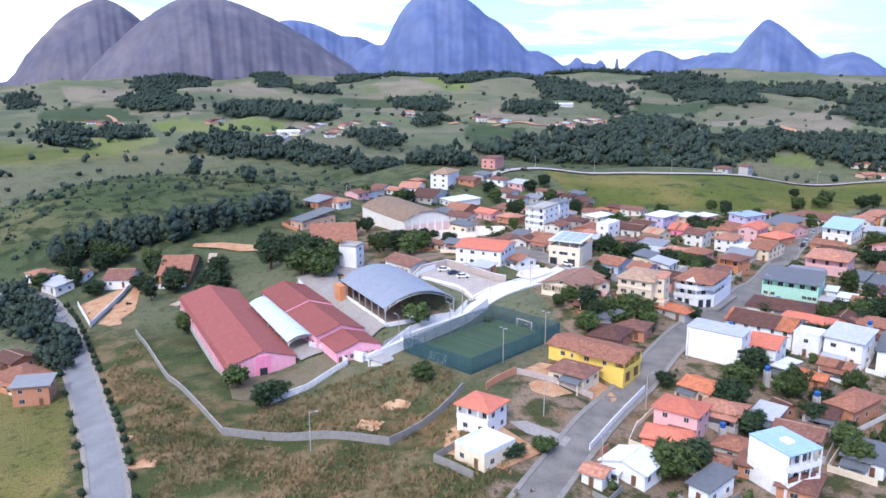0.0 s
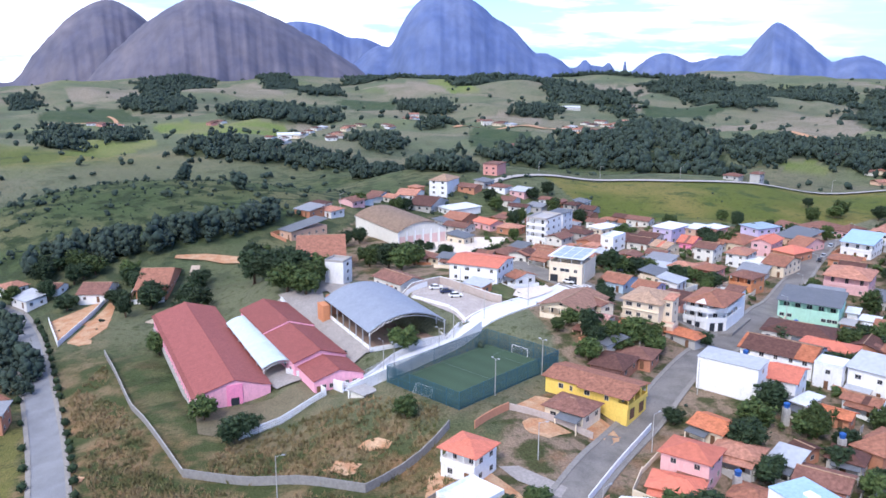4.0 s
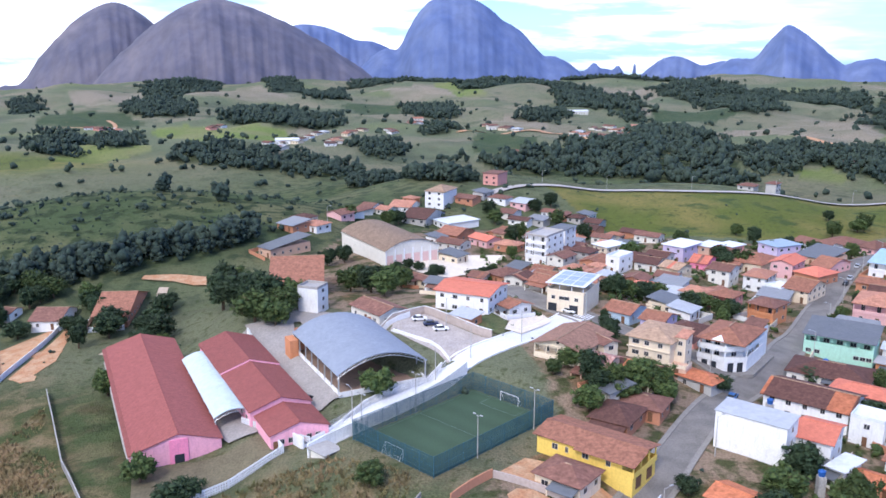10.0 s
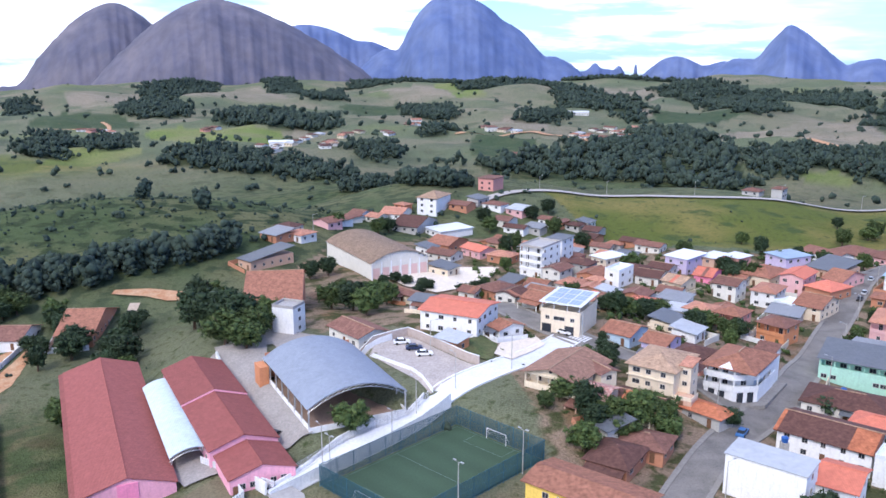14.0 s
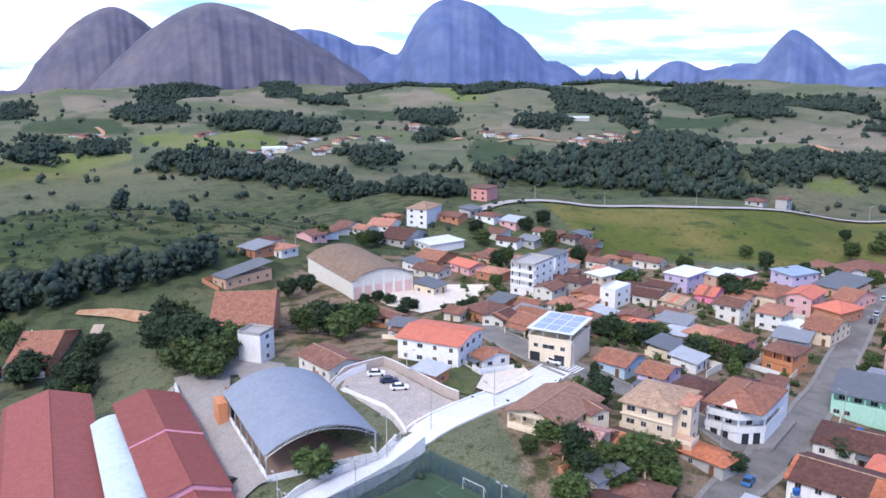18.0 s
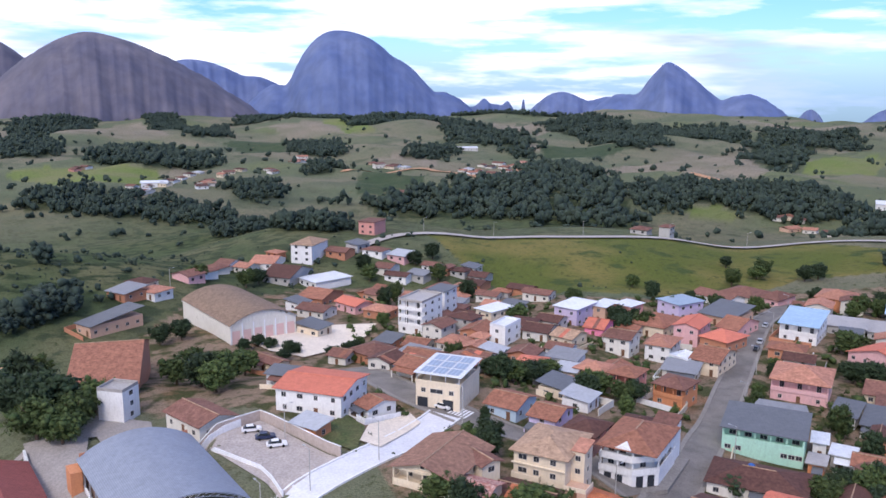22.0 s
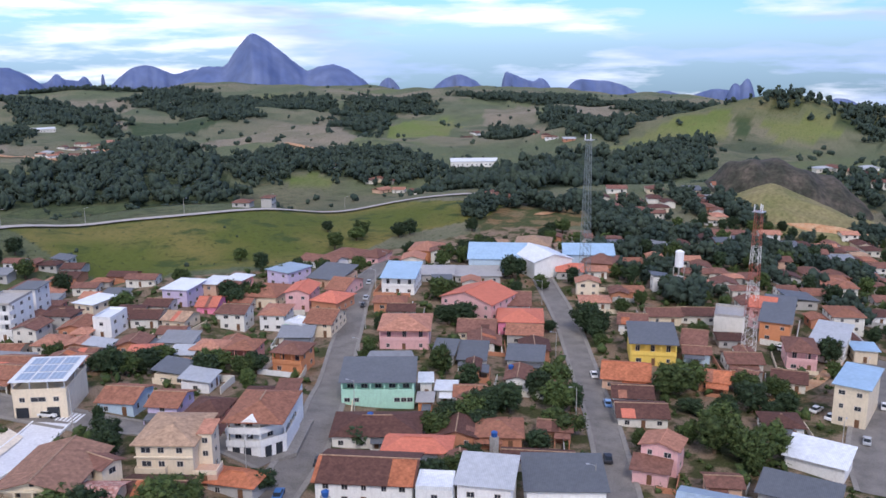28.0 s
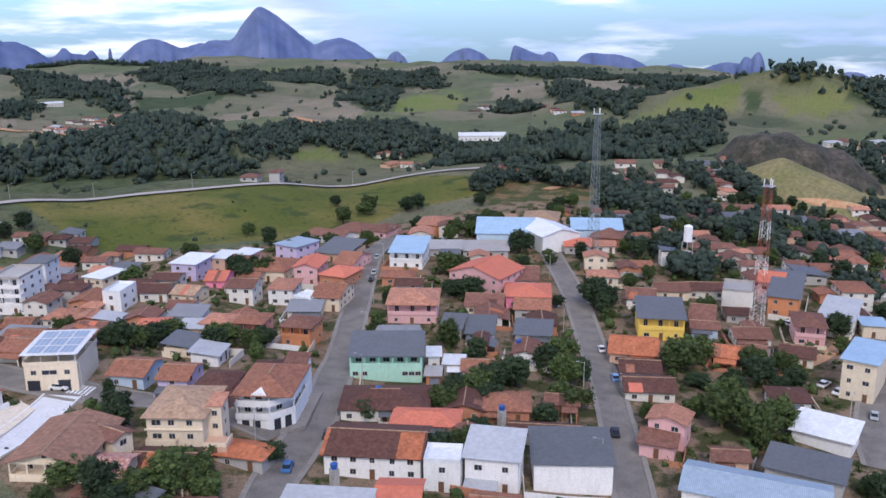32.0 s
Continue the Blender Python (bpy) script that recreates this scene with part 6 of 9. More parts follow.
def corner_shop():
    wall, a, b = wall_mat("white"), 5.5, 7.9
    ob = building(80.5, 260.4, 6.6, 11, 15.8, -36, "white three-storey corner shop house with cut corner and tile roof")
    out = [(-a, -b), (a - 4.2, -b), (a, -b + 4.2), (a, b), (-a, b)]
    inn = [(-a + 0.2, -b + 1.5), (a - 4.8, -b + 1.5), (a - 1.2, -b + 4.8), (a - 0.02, b), (-a + 0.2, b)]
    child("wall", Geo().solid([(p, q, 2.95) for p, q in out], 6).solid([(p, q, 8.3) for p, q in inn], 5.35).mesh("wall", wall), ob)
    for z0, z1 in ((2.75, 4.1), (5.5, 6.9)):
        child("balcony", rim(Geo().solid([(p * 1.03, q * 1.03, z0 + 0.2) for p, q in out], 0.2), [(p * 1.03, q * 1.03) for p, q in out[:4]], z0 + 0.2, z1).mesh("balcony", wall), ob)
    for p, q in ((-a + 0.2, -b + 0.1), (-1.8, -b + 0.1), (a - 4.2, -b + 0.15), (a - 0.2, -b + 4.3), (a - 0.15, 1.0)):
        child("pillar", cached("cornerpillar", lambda: Geo().box(-0.15, -0.15, 2.9, 0.15, 0.15, 8.3).mesh("pillar", wall)), ob, pose(p, q, 0))
    for z in (3.1, 5.9):
        for p in (-3.6, -1.2):
            add_window(ob, p, -b + 1.5, z + 0.6, 0, 1.3, 1.6)
        add_window(ob, a - 3.0, -b + 3.15, z + 0.6, 45, 1.4, 1.6)
        for q in (0.5, 4.5):
            add_window(ob, a - 0.02, q, z + 0.9, 90, 1.2, 1.1)
    for p in (-3.7, -1.4):
        child("shop_door", door_mesh(1.5, 2.45, GLASS), ob, pose(p, -b, 0.05), label="dark glazed shop door")
    for s in (-1.25, 1.25):
        child("shop_door", door_mesh(1.5, 2.45, GLASS), ob, pose(a - 2.1 + s * 0.707, -b + 2.1 + s * 0.707, 0.05, 0, 0, 45), label="dark glazed shop door")
    child("roof", roof_geo("hip", 11, 15.8, 8.3, 0.34, 0.8, "y").mesh("roof", roof_mat("terra")), ob)
    child("ridge", Geo().tube((0, -2.4, 10.55), (0, 2.4, 10.55), 0.16).mesh("ridge", roof_mat("tan")), ob)
    g = Geo()
    g.v = [(-2.6, -b - 0.6, 8.1), (1.4, -b - 0.6, 8.1), (-0.6, -b - 0.6, 9.1), (-0.6, -b + 2.4, 9.1), (-2.6, -b + 0.2, 8.1), (1.4, -b + 0.2, 8.1)]
    g.f, g.mi = [(0, 1, 2), (0, 2, 3, 4), (1, 5, 3, 2), (0, 4, 5, 1), (4, 3, 5)], [0] * 5
    child("front_gable", g.mesh("front_gable", wall), ob)
    child("annexe_wall", Geo().box(0.4, b + 0.02, -3, a - 0.3, b + 5, 8.0).mesh("annexe_wall", wall), ob)
    child("annexe_roof", Geo().solid([(0.1, b - 0.2, 8.3), (a, b - 0.2, 8.3), (a, b + 5.3, 9.2), (0.1, b + 5.3, 9.2)], 0.16).mesh("annexe_roof", roof_mat("rust")), ob)
    child("forecourt", Geo().solid([(-a - 0.5, -b - 2.2, 0.06), (a - 3.4, -b - 2.2, 0.06), (a + 2.2, -b + 3.4, 0.06), (a + 2.2, b + 4, 0.06), (-a, b, 0.06)], 0.8).mesh("forecourt", PAVE), ob, label="pale concrete step round the shop")


def solar_house():
    wall, a, b = wall_mat("cream"), 5.55, 6.95
    ob = building(44.8, 295.8, 10.2, 11.1, 13.9, -27, "cream building with open roof terrace under a raised pale sheet roof")
    child("wall", Geo().box(-a, -b, -3, a, b, 6.0).mesh("wall", wall), ob)
    child("parapet_wall", rim(Geo(), [(-a, b), (-a, -b), (a, -b), (a, b)], 6.0, 6.9, -0.16).mesh("parapet_wall", wall), ob)
    for p in (-a + 0.25, -a / 3, a / 3, a - 0.25):
        for q in (-b + 0.25, 0, b - 0.25):
            child("post", cached("terracepost", lambda: Geo().box(-0.12, -0.12, 6.0, 0.12, 0.12, 8.5).mesh("post", METAL)), ob, pose(p, q, 0))
    child("stair_house", Geo().box(-a + 1, 1, 6, a - 2, b - 0.4, 8.3).mesh("stair_house", wall_mat("grey")), ob)
    child("roof", Geo().solid([(-a - 0.5, -b - 0.5, 8.65), (a + 0.5, -b - 0.5, 8.65), (a + 0.5, b + 0.5, 8.95), (-a - 0.5, b + 0.5, 8.95)], 0.12).mesh("roof", roof_mat("white")), ob)
    for p, w in ((-3.6, 1.2), (-0.3, 3.2), (3.4, 1.2)):
        add_window(ob, p, -b, 3.9, 0, w, 1.1)
    for q in (-4.5, -1.5, 2.0, 5.0):
        add_window(ob, -a, q, 3.9, -90, 1.1, 1.1)
    for p in (-3.8, 2.6):
        child("shop_door", door_mesh(2.6, 2.6, GLASS), ob, pose(p, -b, 0.05), label="dark shop front")


def teal_building():
    wall, a, b = wall_mat("teal"), 8.65, 6.15
    ob = building(115.5, 275.4, 3.3, 17.3, 12.3, -32, "mint-green two-storey building with long veranda and dark sheet roof")
    child("wall", Geo().box(-a, -b, -3, a, b, 3.6).box(-a, -b + 2.2, 3.6, a, b, 6.5).box(-a, -b, 3.6, -a + 0.2, -b + 2.2, 6.5).box(a - 0.2, -b, 3.6, a, -b + 2.2, 6.5).mesh("wall", wall), ob)
    child("balcony", Geo().box(-a + 0.2, -b, 3.6, a - 0.2, -b + 0.14, 4.7).mesh("balcony", wall), ob)
    child("lintel", Geo().box(-a + 0.2, -b, 6.15, a - 0.2, -b + 0.2, 6.5).mesh("lintel", wall), ob)
    for i in range(6):
        child("pillar", cached("tealpillar", lambda: Geo().box(-0.14, 0.02, 4.7, 0.14, 0.24, 6.15).mesh("pillar", wall)), ob, pose(-a + 0.3 + i * (2 * a - 0.6) / 5, -b, 0))
        if i < 5:
            add_window(ob, -a + 2.0 + i * (2 * a - 0.6) / 5, -b + 2.2, 4.2, 0, 1.6, 1.7)
    for p in (-7.3, -5.1, 4.6, 6.2, 7.7):
        add_window(ob, p, -b, 1.5, 0, 1.4, 1.1)
    for q in (-3.5, 0.5, 4):
        add_window(ob, -a, q, 1.5, -90, 1.3, 1.1)
    child("roof", roof_geo("shed", 17.3, 12.3, 6.5, 0.12, 0.6, "x").mesh("roof", roof_mat("slate")), ob)
    child("rear_roof", Geo().solid([(-4, b + 0.6, 7.6), (a, b + 0.6, 7.6), (a - 1, b + 5, 8.2), (-3, b + 5, 8.2)], 0.16).mesh("rear_roof", roof_mat("grey")), ob)
    child("rear_wall", Geo().box(-3, b + 0.02, -3, a - 1, b + 4.6, 7.3).mesh("rear_wall", wall), ob)


def cream_villa():
    wall, a, b = wall_mat("cream"), 5.25, 6.65
    ob = building(60.8, 254.2, 9.1, 10.5, 13.3, -34, "cream three-storey house with sun-bleached roof and yellow lower wing")
    child("wall", Geo().box(-a, -b, -3, a, b, 8.0).mesh("wall", wall), ob)
    child("roof", roof_geo("hip", 10.5, 13.3, 8.0, 0.27, 0.8, "y").mesh("roof", roof_mat("tan")), ob)
    child("band", Geo().box(-a - 0.35, -b - 0.35, 5.2, a + 0.1, -b, 5.45).mesh("band", wall), ob)
    child("balcony", rim(Geo().box(-a, -b - 1.3, 2.6, 0.5, -b, 2.8), [(-a, -b), (-a, -b - 1.3), (0.5, -b - 1.3), (0.5, -b)], 2.8, 3.7).mesh("balcony", wall), ob)
    child("stair_tower", Geo().box(a + 0.01, -3.4, -3, a + 2.6, 1.2, 8.6).mesh("stair_tower", wall), ob)
    child("tower_roof", Geo().solid([(a - 0.1, -3.8, 8.7), (a + 3.0, -3.8, 8.7), (a + 3.0, 1.6, 9.3), (a - 0.1, 1.6, 9.3)], 0.15).mesh("tower_roof", roof_mat("salmon")), ob)
    child("wing", Geo().box(a + 0.01, -b - 1.0, -3, a + 4.5, -3.42, 2.4).mesh("wing", wall_mat("peach")), ob)
    child("wing_rail", rim(Geo(), [(a + 0.1, -b - 1.0), (a + 4.5, -b - 1.0), (a + 4.5, -3.5)], 2.4, 3.2).mesh("wing_rail", wall_mat("cream")), ob)
    child("awning", Geo().solid([(a, 1.6, 6.3), (a + 2.8, 1.6, 5.8), (a + 2.8, b, 5.8), (a, b, 6.3)], 0.1).mesh("awning", roof_mat("dark")), ob)
    for z in (0.9, 3.4, 6.1):
        for p, w in ((-3.4, 1.8), (-0.6, 1.2), (2.8, 1.2)):
            add_window(ob, p, -b, z, 0, w, 1.15)
        for q in (-4, 0, 4):
            add_window(ob, -a, q, z, -90, 1.2, 1.1)
    for z in (1.2, 4.0, 6.6):
        add_window(ob, a + 1.3, -3.4, z, 0, 1.1, 1.1)
        add_window(ob, a + 2.61, -1.2, z, 90, 1.1, 1.1)
        add_window(ob, a, 4.2, z - 0.2, 90, 1.3, 1.3)
    child("door", door_mesh(1.1, 2.1, SHUTTER), ob, pose(a + 2.2, -b - 1.0, 0.2))


def yellow_building():
    wall, a, b = wall_mat("yellow"), 10.25, 4.8
    ob = building(37.6, 203.7, 6.6, 20.5, 9.6, -37, "long yellow two-storey building with low-pitched reddish tile roof")
    child("wall", Geo().box(-a, -b, -3, a - 2.2, b, 5.9).box(a - 2.2, -b, -3, a, b, 2.9).mesh("wall", wall), ob)
    child("roof", roof_geo("gable", 20.5, 9.6, 5.9, 0.2, 0.7, "x").mesh("roof", roof_mat("terra")), ob)
    child("lower_roof", Geo().solid([(-1.5, -b - 1.5, 5.75), (a + 0.9, -b - 1.5, 5.75), (a + 0.9, -0.5, 6.85), (-1.5, -0.5, 6.85)], 0.14).mesh("lower_roof", roof_mat("terra")), ob)
    g = Geo()
    for e in (-a, a - 2.35):
        g.v += [(e, -b, 5.9), (e, b, 5.9), (e, 0, 6.86), (e + 0.15, -b, 5.9), (e + 0.15, b, 5.9), (e + 0.15, 0, 6.86)]
        o = len(g.v) - 6
        g.f += [(o, o + 2, o + 1), (o + 3, o + 4, o + 5), (o, o + 3, o + 5, o + 2), (o + 1, o + 2, o + 5, o + 4)]
        g.mi += [0] * 4
    child("gable", g.mesh("gable", wall), ob)
    child("balcony", rim(Geo().box(a - 2.2, -b, 2.9, a + 0.3, b, 3.05), [(a - 2.2, -b), (a + 0.3, -b), (a + 0.3, b), (a - 2.2, b)], 3.05, 4.0).mesh("balcony", wall), ob)
    for q in (-b + 0.15, -1.6, 1.6, b - 0.15):
        child("pillar", cached("yellowpillar", lambda: Geo().box(-0.13, -0.13, 3.0, 0.13, 0.13, 5.85).mesh("pillar", wall)), ob, pose(a, q, 0))
    for p, w in ((-6.2, 1.3), (-3.6, 0.7), (0.4, 1.4), (5.2, 1.0)):
        add_window(ob, p, -b, 3.7, 0, w, 1.2)
    for q in (-2.4, 2.2):
        add_window(ob, -a, q, 3.7, -90, 1.2, 1.2)
        add_window(ob, a - 2.2, q, 3.4, 90, 1.3, 1.8)
        child("shop_door", door_mesh(2.2, 2.3, SHUTTER), ob, pose(a, q, 0.1, 0, 0, 90), label="brown shop shutter")


def white_block():
    wall, a, b = wall_mat("white"), 5.15, 4.15
    ob = building(66.9, 156.2, 0.9, 10.3, 8.3, -65, "plain white three-storey block with pale blue roof and balconies")
    child("wall", Geo().box(-a, -b, -3, a - 1.5, b, 9.5).box(a - 1.5, -b, -3, a, b, 2.9).box(a - 1.5, -b, 2.9, a, -b + 0.2, 9.5).mesh("wall", wall), ob)
    child("roof", Geo().box(-a - 0.1, -b - 0.1, 9.5, a + 0.4, b + 0.2, 9.75).mesh("roof", roof_mat("sky")), ob)
    child("stair_hatch", Geo().box(-0.6, -0.8, 9.75, 1.8, 0.8, 10.2).mesh("stair_hatch", wall), ob)
    for z in (2.95, 6.1):
        child("balcony", rim(Geo().box(a - 1.5, -b + 0.2, z, a + 0.5, b, z + 0.15), [(a - 0.5, -b), (a + 0.5, -b), (a + 0.5, b), (a - 0.5, b)], z + 0.15, z + 1.1).mesh("balcony", wall), ob)
        for q in (-2.6, -0.4, 1.6, 3.2):
            add_window(ob, a - 1.5, q, z + 0.5, 90, 1.1, 1.9)
    for q in (-1.3, 1.4, b - 0.15):
        child("pillar", cached("blockpillar", lambda: Geo().box(-0.12, -0.12, 2.9, 0.12, 0.12, 9.5).mesh("pillar", wall)), ob, pose(a + 0.3, q, 0))
    for q in (-2, 1.5):
        child("shop_door", door_mesh(2.4, 2.4, GLASS), ob, pose(a, q, 0.05, 0, 0, 90), label="dark shop front")


def salmon_house():
    wall, a, b = wall_mat("cream"), 6.25, 8.0
    ob = building(38.8, 250.4, 11.2, 12.5, 16, -34, "large cream house with brown tile gable roof and pillared veranda")
    child("wall", Geo().box(-a, -b + 2.6, -3, a, b, 5.4).box(-a, -b, -3, a, -b + 2.6, 2.3).mesh("wall", wall), ob)
    g = Geo()
    g.v = [(-a, -b + 0.3, 5.4), (a, -b + 0.3, 5.4), (0, -b + 0.3, 7.15), (-a, -b + 0.5, 5.4), (a, -b + 0.5, 5.4), (0, -b + 0.5, 7.15)]
    g.f, g.mi = [(0, 1, 2), (5, 4, 3), (0, 2, 5, 3), (1, 4, 5, 2), (0, 3, 4, 1)], [0] * 5
    child("gable", g.mesh("gable", wall), ob)
    child("lintel", Geo().box(-a, -b + 0.1, 4.9, a, -b + 0.35, 5.4).mesh("lintel", wall), ob)
    child("roof", roof_geo("gable", 12.5, 16, 5.4, 0.28, 0.8, "y").mesh("roof", roof_mat("brown")), ob)
    child("ridge", Geo().tube((0, -b - 0.8, 7.35), (0, b + 0.8, 7.35), 0.15).mesh("ridge", roof_mat("tan")), ob)
    child("veranda_rail", rim(Geo(), [(-a, -b + 2.6), (-a, -b), (a, -b), (a, -b + 2.6)], 2.3, 3.1).mesh("veranda_rail", wall), ob)
    for i in range(5):
        child("pillar", cached("salmonpillar", lambda: Geo().box(-0.15, -0.15, 3.0, 0.15, 0.15, 4.95).mesh("pillar", wall)), ob, pose(-a + 0.2 + i * (2 * a - 0.4) / 4, -b + 0.2, 0))
    for p in (-4, -1, 2.4, 4.8):
        add_window(ob, p, -b + 2.6, 2.7, 0, 1.3, 1.7)
    for p in (-4.2, 0, 4.2):
        add_window(ob, p, -b, 0.3, 0, 1.3, 1.1)
    for q in (-3, 1, 5):
        add_window(ob, -a, q, 3.2, -90, 1.2, 1.2)
        add_window(ob, a, q, 3.2, 90, 1.2, 1.2)
    child("attic_vent", Geo().box(-0.4, -b + 0.24, 6.0, 0.4, -b + 0.3, 6.5).mesh("attic_vent", GLASS), ob)
    child("wing_wall", Geo().box(a + 0.01, -b - 1.5, -3, a + 7.0, -2.0, 3.9).mesh("wing_wall", wall), ob)
    child("wing_roof", roof_geo("gable", 7.4, 7.5, 3.9, 0.3, 0.5, "x").mesh("wing_roof", mat("mottled_tiles", (0.34, 0.13, 0.10), 0.85, 0.3, 0.8, 18, col2=(0.55, 0.38, 0.33), bands=("X", 0.25, 0.6), band_dark=0.8)), ob, pose(a + 3.5, -5.75, 0))
    child("porch_roof", Geo().solid([(a - 0.5, -b - 4.6, 1.8), (a + 7.2, -b - 4.6, 1.8), (a + 7.2, -b - 1.5, 2.5), (a - 0.5, -b - 1.5, 2.5)], 0.13).mesh("porch_roof", roof_mat("rust")), ob)
    for p in (a - 0.2, a + 2.3, a + 4.7, a + 7.0):
        child("post", cached("salmonpost", lambda: Geo().box(-0.12, -0.12, -3, 0.12, 0.12, 1.75).mesh("post", wall_mat("peach"))), ob, pose(p, -b - 4.4, 0))
    add_window(ob, a + 1.9, -b - 1.5, 2.6, 0, 1.7, 1.0)
    add_window(ob, a + 5.2, -b - 1.5, 2.6, 0, 1.0, 1.0)
    add_window(ob, a + 7.0, -5.5, 2.3, 90, 1.0, 1.3)


corner_shop()
salmon_house()
white_block()
solar_house()
teal_building()
cream_villa()
yellow_building()
house(14.8, 291.6, 11.5, 16.3, 14.5, -24, 6.0, "gable", "fresh", "white", axis="x", pitch=0.16, over=0.7, label="long white two-storey building with bright orange low roof")
house(13.1, 273.2, 12.0, 6.8, 4.8, -39, 2.9, "shed", "zinc", "orange", label="small orange store with grey sheet roof")
house(-108, 214, -6.2, 9, 8, 12, 5.6, "flat", "grey", "brick", label="unfinished two-storey bare brick house with flat roof")


# ---- further houses, back rows and hamlets ----
house(-495, 1232, 0, 12.7, 10.2, 20, 3.2, 'gable', 'rust', 'white')
house(-510, 1281, 0, 11.8, 11.8, -40, 3.0, 'gable', 'salmon', 'grey')
house(-471, 1210, 0, 13.2, 11.7, -35, 3.4, 'gable', 'rust', 'rose')
house(-472, 1231, 0, 16.1, 11.9, -30, 3.0, 'gable', 'rust', 'grey')
house(-486, 1291, 0, 17.3, 12.9, -40, 3.0, 'gable', 'zinc', 'white')
house(-466, 1255, 0, 14.5, 10.5, 20, 3.4, 'hip', 'salmon', 'white')
house(-330, 1257, 0, 11.0, 10.4, -40, 3.0, 'gable', 'dark', 'peach')
house(-323, 1265, 0, 12.7, 10.9, -30, 3.4, 'gable', 'rust', 'white')
house(-330, 1242, 0, 11.1, 11.1, -40, 3.2, 'gable', 'terra', 'rose')
house(-187, 946, 0, 10.0, 8.8, -30, 3.2, 'gable', 'terra', 'white')
house(-174, 928, 0, 11.2, 9.2, 55, 3.0, 'gable', 'rust', 'pale')
house(-174, 964, 0, 12.5, 8.6, 55, 3.0, 'hip', 'rust', 'pale')
house(-170, 972, 0, 10.5, 8.1, -40, 3.0, 'gable', 'zinc', 'brick')
house(-160, 960, 0, 13.8, 8.0, -40, 3.4, 'gable', 'zinc', 'cream')
house(-174, 1064, 0, 13.3, 9.7, -35, 3.4, 'gable', 'dark', 'white')
house(-169, 1090, 0, 9.8, 8.9, -30, 3.4, 'hip', 'rust', 'white')
house(-163, 1108, 0, 11.6, 9.0, -40, 3.4, 'hip', 'dark', 'pale')
house(-164, 1168, 0, 12.1, 9.2, -35, 3.0, 'hip', 'zinc', 'pale')
house(-122, 960, 0, 12.0, 9.9, 55, 3.0, 'gable', 'salmon', 'pale')
house(-120, 971, 0, 10.6, 8.1, 55, 3.4, 'gable', 'rust', 'pale')
house(-115, 957, 0, 11.4, 8.5, 20, 3.2, 'hip', 'terra', 'pale')
house(-122, 942, 0, 11.2, 9.3, 20, 3.0, 'shed', 'dark', 'white')
house(-185, 907, 0, 9.2, 8.5, 55, 3.0, 'gable', 'dark', 'white')
house(-189, 899, 0, 9.7, 8.1, -40, 3.0, 'shed', 'zinc', 'grey')
house(-173, 910, 0, 13.4, 9.4, -35, 3.2, 'shed', 'rust', 'pale')
house(-167, 919, 0, 10.1, 9.7, -30, 3.4, 'gable', 'zinc', 'pale')
house(-126, 1152, 0, 13.9, 9.9, 20, 3.0, 'gable', 'rust', 'cream')
house(-116, 1185, 0, 15.1, 8.9, -40, 3.0, 'hip', 'dark', 'cream')
house(-123, 1085, 0, 9.6, 9.9, -35, 3.0, 'gable', 'salmon', 'cream')
house(-61, 1413, 0, 16.8, 13.0, -30, 3.0, 'gable', 'terra', 'pale')
house(-56, 1441, 0, 16.2, 11.5, 20, 3.2, 'gable', 'salmon', 'pale')
house(-64, 1382, 0, 17.3, 10.8, 55, 3.4, 'gable', 'salmon', 'pale')
house(-51, 1419, 0, 12.1, 10.7, 55, 3.0, 'shed', 'salmon', 'white')
house(-80, 1180, 0, 13.1, 9.0, -40, 3.0, 'hip', 'rust', 'white')
house(-75, 1167, 0, 14.1, 8.8, 55, 3.2, 'gable', 'terra', 'white')
house(50, 1319, 0, 13.4, 11.6, 20, 3.0, 'hip', 'rust', 'peach')
house(56, 1251, 0, 15.0, 10.1, 20, 5.6, 'shed', 'rust', 'pale')
house(72, 1241, 0, 15.4, 9.6, -40, 3.2, 'shed', 'rust', 'cream')
house(78, 1246, 0, 11.3, 11.2, -30, 3.0, 'gable', 'dark', 'white')
house(89, 1231, 0, 11.7, 11.3, -35, 3.0, 'hip', 'zinc', 'pale')
house(163, 1211, 0, 10.8, 9.2, 55, 3.2, 'hip', 'salmon', 'pale')
house(175, 1246, 0, 12.8, 10.0, -30, 3.0, 'hip', 'zinc', 'white')
house(173, 1200, 0, 13.4, 9.6, 20, 3.4, 'gable', 'salmon', 'white')
house(183, 1222, 0, 12.8, 9.4, 55, 3.4, 'gable', 'terra', 'pale')
house(200, 1291, 0, 11.4, 10.0, 55, 3.0, 'gable', 'rust', 'pale')
house(210, 1280, 0, 14.3, 10.4, 55, 3.0, 'hip', 'dark', 'pale')
house(226, 1307, 0, 16.8, 10.3, -40, 3.4, 'gable', 'rust', 'pale')
house(227, 1267, 0, 14.3, 10.8, -35, 3.4, 'hip', 'terra', 'pale')
house(246, 1308, 0, 14.7, 11.1, 55, 3.0, 'hip', 'terra', 'pale')
house(267, 1335, 0, 14.4, 12.4, -30, 3.4, 'shed', 'salmon', 'pale')
house(272, 1303, 0, 16.6, 11.6, -40, 3.4, 'gable', 'zinc', 'white')
house(264, 1227, 0, 13.5, 10.5, 20, 5.6, 'gable', 'rust', 'white')
house(192, 1157, 0, 12.0, 9.9, -40, 3.0, 'gable', 'rust', 'cream')
house(196, 1126, 0, 12.6, 9.1, 20, 3.0, 'gable', 'salmon', 'cream')
house(221, 1211, 0, 12.8, 11.3, -40, 3.4, 'hip', 'rust', 'white')
